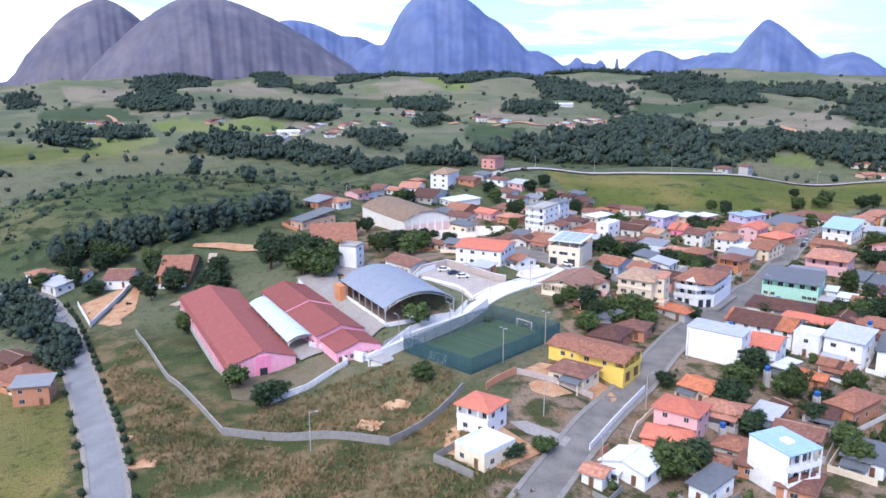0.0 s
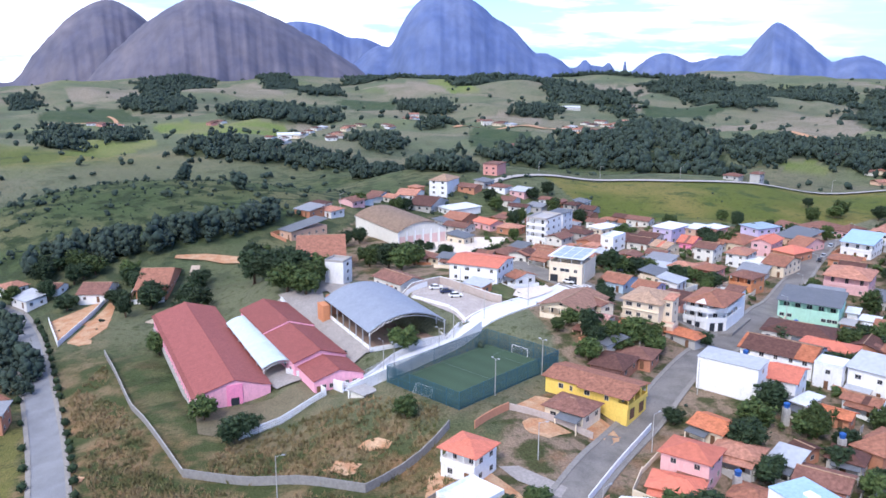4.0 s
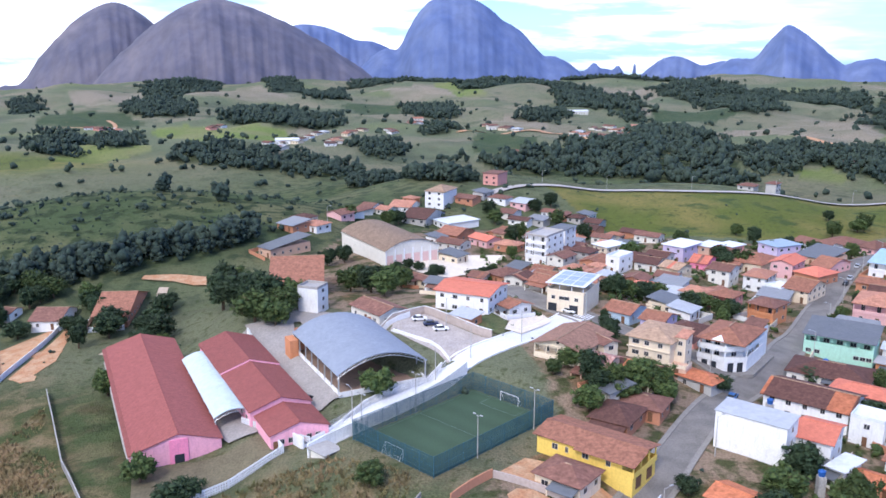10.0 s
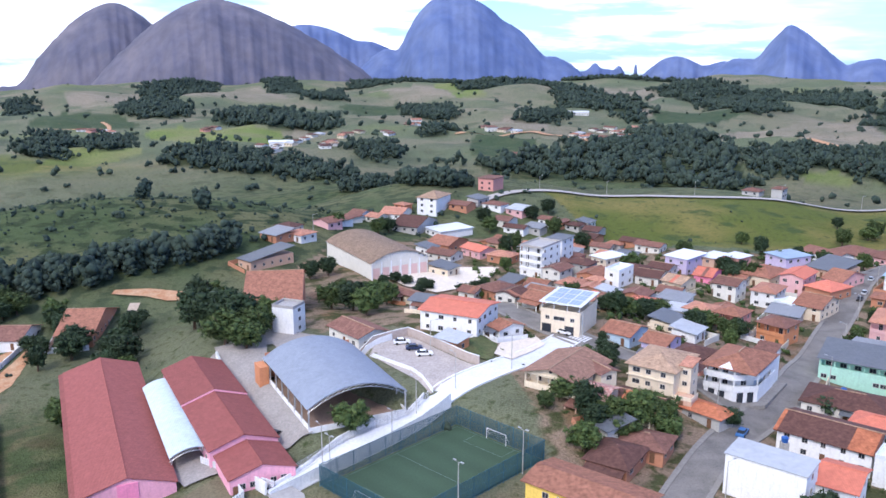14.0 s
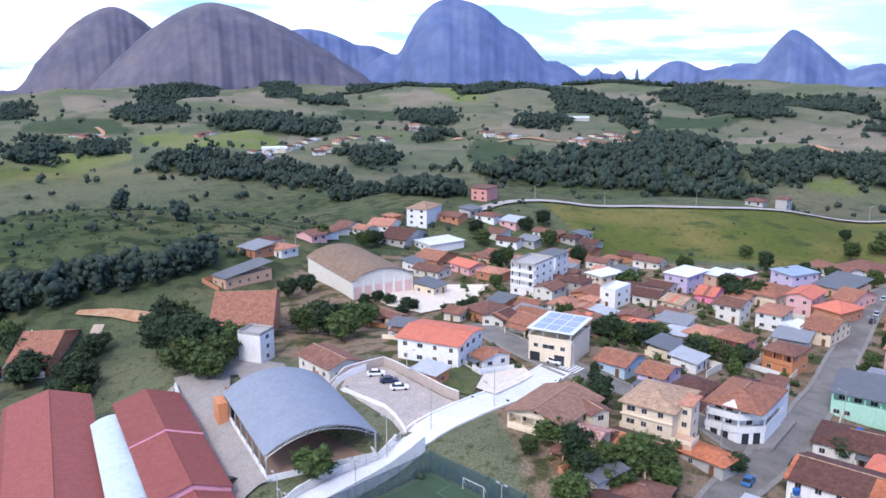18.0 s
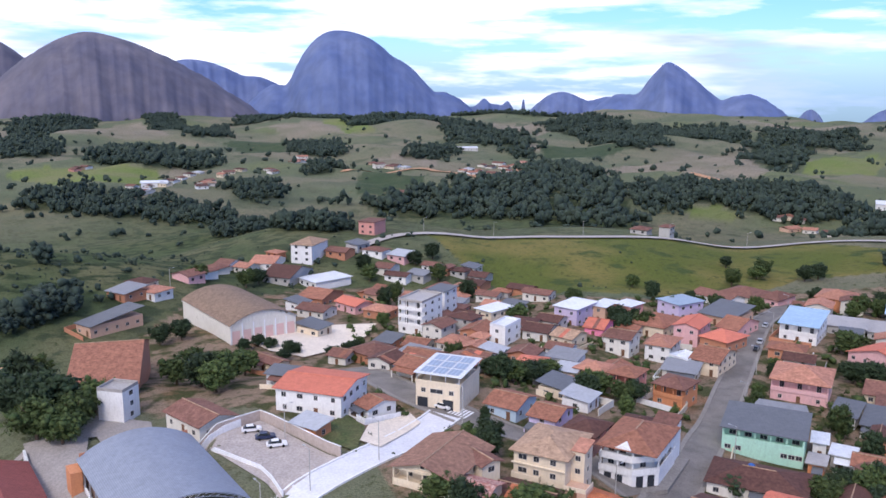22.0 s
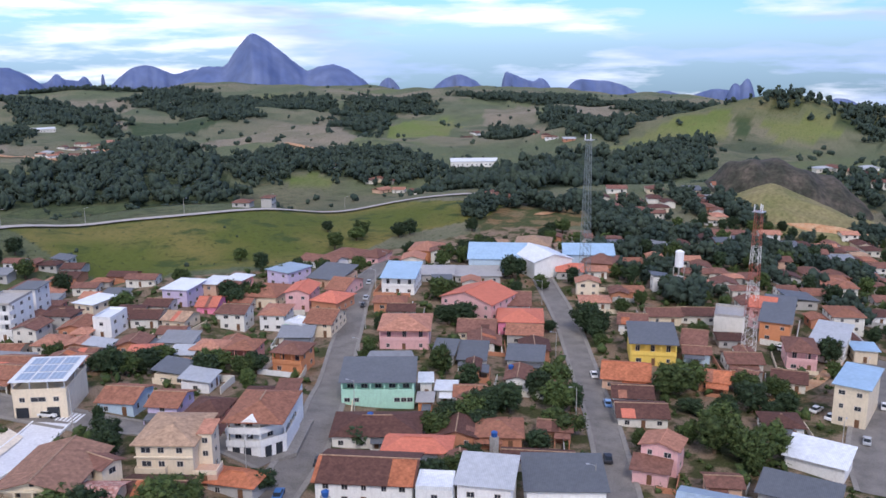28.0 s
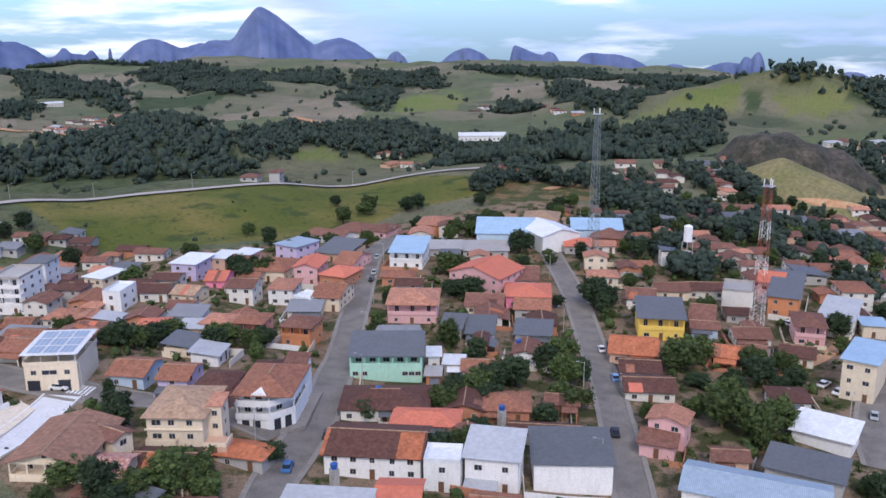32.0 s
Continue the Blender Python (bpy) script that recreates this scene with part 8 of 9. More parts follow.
house(60.9, 419.9, -1.6, 6.8, 6.6, -36, 3.0, 'shed', 'grey', 'pale')
house(326.6, 397.9, -4.8, 8.1, 7.5, 54, 3.0, 'gable', 'dark', 'cream')
house(150.4, 199.5, 2.0, 6.3, 5.2, -38, 3.2, 'gable', 'rust', 'peach')
house(268.0, 261.8, -1.5, 6.0, 5.1, 56, 3.0, 'gable', 'terra', 'brick')
house(239.7, 316.2, -0.6, 6.5, 7.4, -35, 3.0, 'gable', 'terra', 'brick')
house(59.6, 378.8, 2.1, 8.9, 7.1, -40, 5.6, 'hip', 'dark', 'grey')
house(46.2, 433.4, -1.9, 7.6, 8.1, -34, 3.0, 'gable', 'salmon', 'brick')
house(63.0, 181.0, 3.9, 8.8, 6.8, -35, 3.0, 'hip', 'salmon', 'grey')
house(129.3, 256.4, 3.0, 6.7, 5.0, 55, 3.2, 'gable', 'rust', 'pale')
house(341.4, 276.3, -11.0, 9.4, 6.1, -34, 3.2, 'gable', 'dark', 'pale')
house(78.0, 297.1, 6.6, 7.4, 6.8, 53, 3.0, 'shed', 'zinc', 'white')
house(265.6, 387.9, -1.4, 5.4, 4.7, 55, 3.0, 'gable', 'terra', 'pale')
house(145.1, 278.0, 2.1, 8.3, 3.2, 53, 3.0, 'gable', 'dark', 'brick')
house(383.9, 306.8, -17.0, 7.7, 8.0, 50, 3.0, 'hip', 'rust', 'grey')
house(393.0, 363.2, -12.9, 6.2, 7.4, -32, 3.2, 'shed', 'slate', 'brick')
house(295.3, 407.6, -4.6, 8.9, 7.3, -33, 3.2, 'gable', 'rust', 'grey')
house(77.6, 314.5, 4.8, 6.4, 6.1, -36, 3.0, 'gable', 'salmon', 'pale')
house(293.1, 387.4, -2.6, 7.9, 6.7, -40, 3.0, 'gable', 'dark', 'cream')
house(281.7, 341.9, -2.1, 8.8, 6.6, -32, 3.0, 'shed', 'zinc', 'cream')
house(255.7, 318.9, -1.2, 5.4, 5.5, 56, 5.6, 'shed', 'slate', 'white')
house(182.3, 353.5, 2.2, 6.3, 8.2, -32, 3.0, 'shed', 'slate', 'white')
house(246.1, 368.0, 0.1, 7.1, 6.7, -37, 3.0, 'gable', 'rust', 'brick')
house(275.0, 296.1, -1.0, 9.3, 6.4, -38, 3.0, 'hip', 'rust', 'pale')
house(287.3, 311.2, -1.6, 6.2, 5.3, -32, 3.0, 'hip', 'salmon', 'grey')
house(232.6, 316.0, -0.1, 7.6, 5.7, 53, 3.0, 'gable', 'rust', 'brick')
house(195.5, 396.3, -1.6, 10.0, 8.5, 54, 5.6, 'gable', 'salmon', 'pale')
house(267.5, 308.0, -1.1, 9.0, 6.4, 58, 3.0, 'gable', 'salmon', 'pale')
house(64.9, 444.7, -5.6, 6.8, 7.7, 56, 3.0, 'gable', 'salmon', 'white')
house(1.2, 419.7, 0.2, 6.4, 7.1, 51, 3.0, 'shed', 'slate', 'white')
house(51.1, 326.6, 7.3, 8.4, 7.2, 55, 3.0, 'gable', 'rust', 'pale')
house(85.5, 181.7, 2.4, 6.7, 6.3, -36, 3.0, 'hip', 'dark', 'grey')
house(72.8, 342.0, 3.7, 7.8, 7.9, 58, 3.0, 'gable', 'rust', 'brick')
house(61.7, 168.1, 1.2, 6.4, 7.0, 52, 3.0, 'hip', 'terra', 'grey')
house(238.0, 206.9, -0.7, 9.2, 6.6, -38, 3.0, 'gable', 'rust', 'brick')
house(323.0, 271.1, -6.6, 9.8, 8.4, -39, 3.0, 'gable', 'rust', 'grey')
house(76.9, 419.2, -2.3, 8.7, 7.7, -39, 3.0, 'gable', 'salmon', 'white')
house(193.5, 178.3, -0.4, 9.6, 6.3, 57, 3.0, 'hip', 'terra', 'pale')
house(380.8, 366.7, -11.1, 8.2, 7.9, -33, 3.0, 'gable', 'dark', 'grey')
house(18.9, 350.5, 2.0, 6.1, 7.4, -32, 3.0, 'gable', 'rust', 'pale')
house(171.2, 285.4, 0.3, 9.5, 8.0, 55, 3.0, 'gable', 'dark', 'brick')
house(225.3, 324.2, 0.3, 6.1, 7.8, 53, 5.6, 'gable', 'salmon', 'cream')
house(348.2, 395.6, -6.4, 9.6, 6.8, 57, 3.0, 'hip', 'rust', 'brick')
house(317.5, 387.6, -3.0, 6.3, 7.7, -39, 3.0, 'gable', 'salmon', 'pale')
house(368.8, 373.3, -9.0, 8.4, 6.6, -38, 3.2, 'shed', 'slate', 'peach')
house(263.2, 283.9, -1.0, 9.0, 7.9, 56, 3.0, 'gable', 'rust', 'white')
house(340.9, 362.3, -4.1, 6.5, 6.0, -33, 3.0, 'shed', 'slate', 'brick')
house(53.4, 320.6, 8.4, 5.2, 5.2, 52, 3.0, 'gable', 'salmon', 'grey')
house(290.1, 321.8, -2.2, 7.4, 6.8, 54, 3.0, 'hip', 'rust', 'pale')
house(299.6, 390.7, -2.8, 7.0, 7.3, -36, 3.0, 'hip', 'rust', 'brick')
house(226.9, 427.0, -5.4, 9.8, 7.0, -38, 3.0, 'hip', 'dark', 'grey')
house(287.4, 352.6, -2.1, 7.3, 6.2, 53, 3.0, 'gable', 'salmon', 'cream')
house(74.0, 406.1, -1.2, 7.6, 8.1, 53, 3.0, 'gable', 'terra', 'cream')
house(198.4, 410.1, -3.5, 9.8, 8.4, -38, 3.0, 'gable', 'rust', 'brick')
house(338.8, 383.7, -4.8, 8.4, 7.9, 56, 3.2, 'gable', 'salmon', 'white')
house(360.5, 298.5, -13.3, 6.4, 7.3, 51, 3.2, 'hip', 'rust', 'grey')
house(220.2, 251.1, -0.6, 6.0, 4.3, 54, 3.0, 'gable', 'rust', 'pale')
house(324.2, 260.3, -8.2, 6.4, 6.6, -32, 3.0, 'shed', 'slate', 'grey')
house(188.1, 214.7, -0.1, 8.4, 7.9, -39, 3.0, 'hip', 'dark', 'white')
house(255.4, 420.3, -4.5, 7.7, 6.3, -36, 3.0, 'gable', 'terra', 'white')




def hamlets():
    """The distant hamlets as one mesh: walls, roofs and dark windows."""
    mats, g = [], Geo()

    def slot(m):
        if m not in mats:
            mats.append(m)
        return mats.index(m)
    for m, w, d, h, roof, pitch, over, axis, rmat, wmat in HAMLETS:
        one = Geo().box(-w / 2, -d / 2, -3, w / 2, d / 2, h, slot(wall_mat(wmat)))
        rg = roof_geo(roof, w, d, h, pitch, over, axis)
        o = len(one.v)
        one.v += rg.v
        one.f += [tuple(o + i for i in f) for f in rg.f]
        one.mi += [slot(roof_mat(rmat))] * len(rg.f)
        n = max(2, int(w / 4.5))
        for i in range(n):
            u = -w / 2 + w * (i + 0.5) / n
            one.box(u - 0.6, -d / 2 - 0.05, 1.0, u + 0.6, -d / 2 + 0.01, 2.2, slot(GLASS))
        o = len(g.v)
        g.v += [tuple(m @ Vector(p)) for p in one.v]
        g.f += [tuple(o + i for i in f) for f in one.f]
        g.mi += one.mi
    tagged(new("hamlet_houses", g.mesh("hamlet_houses", mats)), "tiny distant houses with tiled roofs in hamlets on the hills", "houses", kind="stuff")


hamlets()

# ---- trees ----
bm = bmesh.new()
bmesh.ops.create_icosphere(bm, subdivisions=2, radius=1.0)
ICO_V = np.array([v.co[:] for v in bm.verts])
ICO_F = np.array([[v.index for v in f.verts] for f in bm.faces])
bm.free()
bm = bmesh.new()
bmesh.ops.create_icosphere(bm, subdivisions=1, radius=1.0)
ICO1_V = np.array([v.co[:] for v in bm.verts])
ICO1_F = np.array([[v.index for v in f.verts] for f in bm.faces])
bm.free()


def clumps(rng, centres, radii, leaves=0, flat=0.85, jitter=0.28, V=ICO_V, F=ICO_F, leaf=1.0):
    """Ragged leaf clumps with loose leaves on their outside, as arrays of triangles."""
    m = len(centres)
    k = 1 + jitter * rng.standard_normal((m, len(V))).clip(-1.6, 1.6)
    v = V[None] * k[..., None] * np.asarray(radii)[:, None, None]
    v[..., 2] *= flat
    vs = [(v + np.asarray(centres)[:, None]).reshape(-1, 3)]
    fs = [(F[None] + np.arange(m)[:, None, None] * len(V)).reshape(-1, 3)]
    o = m * len(V)
    if leaves:
        idx = rng.integers(0, len(centres), leaves)
        d = rng.standard_normal((leaves, 3))
        d /= np.linalg.norm(d, axis=1, keepdims=True)
        p = np.asarray(centres)[idx] + d * (np.asarray(radii)[idx] * rng.uniform(0.9, 1.35, leaves))[:, None]
        a, b = rng.standard_normal((leaves, 3)), rng.standard_normal((leaves, 3))
        s = leaf * rng.uniform(0.12, 0.30, leaves)[:, None]
        vs.append(np.stack([p, p + a * s, p + b * s], 1).reshape(-1, 3))
        fs.append(np.arange(leaves * 3).reshape(-1, 3) + o)
    return np.concatenate(vs), np.concatenate(fs)


TREES = []
for kind in range(7):
    rng = np.random.default_rng(40 + kind)
    n = 150
    d = rng.standard_normal((n, 3))
    d /= np.linalg.norm(d, axis=1, keepdims=True)
    d[:, 2] = d[:, 2] * 0.95 + 0.05
    rad = rng.uniform(0.30, 0.95, n)[:, None]
    lump = 1 + 0.22 * np.sin(3 * np.arctan2(d[:, 1], d[:, 0]) + kind)[:, None]
    c = d * rad * lump * np.array([1, 1, 0.95])
    v, f = clumps(rng, c, rng.uniform(0.11, 0.22, n), 0, 0.95, 0.3, ICO1_V, ICO1_F)
    lv, lf = clumps(rng, c, rng.uniform(0.13, 0.26, n), 4600, 0.95, 0.3, ICO1_V, ICO1_F)
    keep = lf[len(ICO1_F) * n:] - len(ICO1_V) * n
    lp = lv[len(ICO1_V) * n:]
    cen = lp.reshape(-1, 3, 3)[:, :1]
    lp = (cen + (lp.reshape(-1, 3, 3) - cen) * 0.41).reshape(-1, 3)
    crown = big_mesh("crown", np.concatenate([v, lp]), np.concatenate([f, keep + len(v)]), LEAF if kind < 4 else LEAFDARK)
    g = Geo()
    g.tube((0, 0, -0.4), (0.02, 0.01, 0.5), 0.055, 0.035, 7)
    for i in range(5):
        a = i * 1.26 + kind
        g.tube((0.02, 0.01, 0.34 + 0.05 * i), (0.32 * math.cos(a), 0.32 * math.sin(a), 0.62 + 0.06 * i), 0.024, 0.008, 5)
    TREES.append((crown, g.mesh("trunk", BARK)))


def tree(x, y, h, r, pick=None, label="", group="trees of the town", name="tree"):
    rng = random.Random(int(x * 13 + y * 7))
    k = rng.randrange(7) if pick is None else pick
    crown, trunk = TREES[k]
    ob = new(name)
    ob.matrix_world = pose(x, y, float(ground_z(x, y)) - 0.05, 0, 0, rng.uniform(0, 360))
    child("trunk", trunk, ob, Matrix.Diagonal((h, h, h, 1)))
    child("crown", crown, ob, Matrix.LocRotScale((0, 0, h * 0.58), None, (r, r * rng.uniform(0.85, 1.1), h * 0.42)))
    return tagged(ob, label or ("broad dark green leafy tree" if k > 3 else "leafy green tree with rounded ragged crown"), "tree", group)


WV, WF, WO = [], [], [0]


def wood(cx, cy, rx, ry, turn, n, h):
    """A stand of trees in an ellipse; gathered into one mesh below."""
    rng = np.random.default_rng(abs(int(cx * 7 + cy * 3)) + 1)
    t, q = rng.uniform(0, 2 * math.pi, n), np.sqrt(rng.uniform(0, 1, n)) * rng.uniform(0.75, 1.2, n)
    u, w = rx * q * np.cos(t), ry * q * np.sin(t)
    c, s = math.cos(math.radians(turn)), math.sin(math.radians(turn))
    x, y = cx + c * u - s * w, cy + s * u + c * w
    free = np.ones(n, bool)
    for a, b, k in TAKEN:
        if abs(a - cx) < 90 and abs(b - cy) < 90:
            free &= (x - a) ** 2 + (y - b) ** 2 > (k * 0.62 + 1.5) ** 2
    x, y = x[free], y[free]
    n = len(x)
    if n == 0:
        return
    hh = h * rng.uniform(0.55, 1.25, n)
    z = ground_z(x, y)
    near = h < 10
    m = 15 if near else (5 if h < 12 else 3)
    r = hh * rng.uniform(0.26, 0.42, n)
    d = rng.standard_normal((n, m, 3))
    d /= np.linalg.norm(d, axis=2, keepdims=True)
    d *= rng.uniform(0.35, 1.0, (n, m, 1))
    d[:, 0] = 0
    top = np.stack([x, y, z + hh * 0.55], -1)[:, None]
    cs = (top + d * np.stack([r, r, hh * 0.42], -1)[:, None]).reshape(-1, 3)
    size = rng.uniform(0.30, 0.52, (n, m)) if near else rng.uniform(0.42, 0.72, (n, m))
    rs = (r[:, None] * size).reshape(-1)
    v, f = clumps(rng, cs, rs, n * 130 if near else n * 40, 1.0, 0.34, ICO1_V, ICO1_F, 2.3 if near else 3.5)
    WV.append(v)
    WF.append(f + WO[0])
    WO[0] += len(v)


def stand(h, pts):
    """A wood inside an outline, its trees set on an uneven grid."""
    rng = np.random.default_rng(abs(int(pts[0][0] * 5 + pts[0][1])) + 3)
    xs, ys = np.array([p[0] for p in pts], float), np.array([p[1] for p in pts], float)
    area = 0.5 * abs(np.dot(xs, np.roll(ys, 1)) - np.dot(ys, np.roll(xs, 1)))
    gap = max(6.0, math.sqrt(area / 620.0))
    gx, gy = np.meshgrid(np.arange(xs.min(), xs.max(), gap), np.arange(ys.min(), ys.max(), gap))
    x, y = gx.ravel() + rng.uniform(-0.6, 0.6, gx.size) * gap, gy.ravel() + rng.uniform(-0.6, 0.6, gx.size) * gap
    ok = within(x, y, list(pts)) & (rng.uniform(0, 1, x.size) < 0.93)
    x, y = x[ok], y[ok]
    x, y = x + rng.standard_normal(len(x)) * (5 + 0.5 * gap), y + rng.standard_normal(len(x)) * (5 + 0.5 * gap)
    n, m = len(x), 7
    if n == 0:
        return
    hh = h * rng.uniform(0.6, 1.45, n)
    r = np.maximum(gap * 0.60, hh * 0.30) * rng.uniform(0.8, 1.25, n)
    d = rng.standard_normal((n, m, 3))
    d /= np.linalg.norm(d, axis=2, keepdims=True)
    d *= rng.uniform(0.3, 0.9, (n, m, 1))
    d[:, 0] = 0
    cs = (np.stack([x, y, ground_z(x, y) + hh * 0.5], -1)[:, None] + d * np.stack([r, r, hh * 0.42], -1)[:, None]).reshape(-1, 3)
    v, f = clumps(rng, cs, (np.minimum(r, hh * 0.5)[:, None] * rng.uniform(0.26, 0.55, (n, m))).reshape(-1), n * 26, 1.25, 0.48, ICO1_V, ICO1_F, 0.42 * gap)
    WV.append(v)
    WF.append(f + WO[0])
    WO[0] += len(v)


# ---- woods and copses ----
for h, pts in WOODLAND:
    stand(h, pts)
wood(-124, 364, 12, 7, 28, 11, 9.0)
wood(-111, 369, 12, 7, 25, 11, 9.0)
wood(-99, 377, 12, 7, 23, 10, 9.0)
wood(-89, 388, 8, 7, 20, 8, 9.0)
wood(-81, 402, 9, 6, 18, 8, 9.0)
wood(-49, 681, 23, 32, 7, 95, 9.0)
wood(-14, 585, 13, 19, 4, 32, 9.0)
wood(9, 574, 16, 19, 1, 38, 9.0)
wood(-136, 473, 2, 3, 22, 8, 9.0)
wood(-103, 457, 2, 4, 19, 8, 9.0)
wood(330, 412, 17, 26, -44, 63, 9.0)
wood(316, 376, 13, 28, -46, 51, 9.0)
wood(271, 342, 14, 20, -45, 37, 9.0)
wood(254, 303, 10, 15, -48, 19, 9.0)
wood(299, 337, 8, 15, -49, 13, 9.0)
wood(346, 347, 7, 23, -52, 19, 9.0)
wood(313, 313, 7, 13, -53, 12, 9.0)
wood(355, 338, 9, 18, -54, 18, 9.0)
wood(424, 416, 10, 18, -52, 22, 9.0)
wood(344, 436, 14, 16, -43, 30, 9.0)
wood(344, 478, 18, 19, -40, 51, 9.0)
wood(328, 500, 12, 14, -37, 21, 9.0)
wood(300, 501, 12, 19, -35, 28, 9.0)
wood(430, 437, 12, 19, -50, 31, 9.0)
wood(507, 432, 18, 23, -55, 57, 9.0)
wood(421, 456, 16, 18, -48, 39, 9.0)
wood(334, 389, 19, 27, -47, 99, 8.0)
wood(269, 309, 11, 16, -49, 27, 8.0)
wood(322, 335, 12, 21, -52, 43, 8.0)
wood(408, 363, 14, 21, -55, 52, 8.0)
wood(360, 315, 13, 21, -57, 46, 8.0)
wood(374, 448, 18, 21, -45, 72, 8.0)
wood(424, 435, 23, 26, -50, 117, 8.0)
wood(467, 373, 12, 31, -58, 70, 8.0)
wood(293, 286, 11, 15, -55, 25, 8.0)
wood(232, 291, 8, 9, -47, 11, 8.0)
wood(288, 260, 8, 14, -58, 15, 8.0)
wood(273, 362, 12, 15, -43, 28, 8.0)
wood(-149, 345, 11, 9, 28, 13, 9.0)
wood(-139, 350, 11, 9, 26, 13, 9.0)
wood(-128, 354, 11, 9, 24, 13, 9.0)
wood(-117, 360, 10, 10, 22, 12, 9.0)
wood(-106, 370, 10, 9, 20, 11, 9.0)
wood(-95, 378, 9, 9, 18, 10, 9.0)
wood(-84, 389, 9, 9, 15, 9, 9.0)
wood(-78, 400, 6, 8, 14, 8, 9.0)
wood(-140, 280, 6, 21, 27, 28, 7.0)
wood(-115, 245, 7, 17, 26, 25, 7.0)
wood(-156, 301, 7, 16, 28, 23, 7.0)

# ---- single trees: place, height, spread ----
tree(-64.2, 312.7, 12.0, 5.5)
tree(-68.9, 334.0, 12.0, 6.0)
tree(-47.3, 284.7, 10.0, 5.5)
tree(-53.6, 295.2, 12.0, 6.0)
tree(-47.5, 294.2, 12.0, 6.0)
tree(-39.4, 288.1, 9.0, 4.5)
tree(-38.5, 297.5, 9.0, 4.0)
tree(-40.6, 280.7, 8.0, 4.0)
tree(-67.2, 339.0, 10.0, 5.0)
tree(-24.2, 320.5, 8.0, 4.5)
tree(-17.1, 316.0, 9.0, 5.0)
tree(-10.6, 319.4, 9.0, 5.0)
tree(-11.9, 307.0, 8.0, 4.5)
tree(-8.9, 337.8, 8.0, 4.0)
tree(-23.9, 341.7, 8.0, 4.5)
tree(-7.2, 234.3, 7.0, 3.6)
tree(-39.6, 372.1, 7.0, 3.5)
tree(-33.5, 375.4, 7.0, 3.5)
tree(-27.5, 393.1, 6.0, 3.0)
tree(-18.8, 389.3, 6.0, 3.0)
tree(45.8, 234.3, 6.0, 3.5)
tree(52.3, 236.6, 7.0, 4.0)
tree(55.3, 235.9, 6.0, 3.5)
tree(42.4, 231.8, 5.0, 3.0)
tree(32.7, 236.0, 4.0, 2.2)
tree(16.1, 353.5, 4.0, 3.0)
tree(21.5, 350.8, 3.5, 3.0)
tree(51.0, 277.5, 6.0, 1.3)
tree(69.4, 449.6, 9.0, 4.0)
tree(60.7, 484.2, 9.0, 4.0)
tree(78.8, 385.8, 7.0, 4.0)
tree(113.7, 377.0, 7.0, 3.5)
tree(121.9, 378.9, 8.0, 3.5)
tree(115.3, 388.8, 7.0, 3.5)
tree(-23.2, 461.9, 8.0, 4.0)
tree(-19.2, 471.4, 7.0, 4.0)
tree(-42.8, 460.6, 7.0, 4.0)
tree(29.3, 482.0, 8.0, 4.0)
tree(26.8, 494.7, 7.0, 4.0)
tree(60.4, 512.2, 8.0, 4.0)
tree(51.4, 502.4, 7.0, 4.0)
tree(198.0, 477.3, 9.0, 4.5)
tree(131.3, 251.8, 8.0, 4.0)
tree(126.2, 251.3, 7.0, 3.6)
tree(137.2, 252.1, 7.0, 4.0)
tree(155.9, 258.2, 8.0, 4.0)
tree(148.0, 246.4, 8.0, 4.0)
tree(149.4, 255.8, 7.0, 3.5)
tree(115.5, 248.6, 6.0, 3.4)
tree(121.0, 252.7, 6.0, 3.2)
tree(98.6, 253.7, 4.0, 3.0)
tree(102.0, 228.8, 6.0, 3.5)
tree(107.0, 228.5, 6.0, 3.5)
tree(114.1, 233.1, 5.0, 2.8)
tree(70.2, 317.9, 6.0, 4.0)
tree(63.6, 313.1, 6.0, 4.0)
tree(59.1, 317.3, 5.0, 3.5)
tree(76.2, 325.1, 6.0, 3.5)
tree(81.5, 304.0, 7.0, 3.5)
tree(87.9, 313.0, 6.0, 3.2)
tree(91.0, 303.9, 6.0, 3.4)
tree(94.9, 306.4, 6.0, 3.2)
tree(182.5, 243.1, 9.0, 5.0)
tree(188.3, 243.8, 8.0, 4.2)
tree(163.4, 212.8, 9.0, 4.0)
tree(172.5, 219.0, 8.0, 4.0)
tree(165.4, 204.0, 8.0, 4.0)
tree(172.6, 205.4, 8.0, 4.0)
tree(166.6, 207.9, 7.0, 3.5)
tree(192.6, 226.7, 7.0, 4.0)
tree(203.9, 228.0, 6.0, 3.4)
tree(200.3, 234.7, 6.0, 3.5)
tree(241.7, 238.8, 8.0, 3.4)
tree(196.3, 291.7, 9.0, 5.0)
tree(197.8, 288.1, 8.0, 4.0)
tree(215.7, 356.3, 9.0, 4.5)
tree(217.0, 391.7, 7.0, 3.5)
tree(212.4, 397.7, 8.0, 4.0)
tree(175.1, 342.1, 8.0, 4.5)
tree(168.1, 317.3, 7.0, 4.0)
tree(163.1, 319.5, 7.0, 3.6)
tree(221.3, 494.4, 9.0, 4.5)
tree(215.9, 490.1, 7.0, 4.0)
tree(244.0, 483.8, 8.0, 4.0)
tree(236.8, 483.0, 8.0, 4.0)
tree(303.4, 431.7, 8.0, 4.5)
tree(298.7, 435.0, 6.0, 3.5)
tree(208.8, 509.1, 6.0, 3.0)
tree(270.4, 464.9, 7.0, 3.5)
tree(148.0, 471.2, 6.0, 3.5)
tree(144.3, 308.4, 5.0, 3.0)
tree(201.4, 275.9, 5.0, 3.0)
tree(223.2, 270.5, 6.0, 3.0)
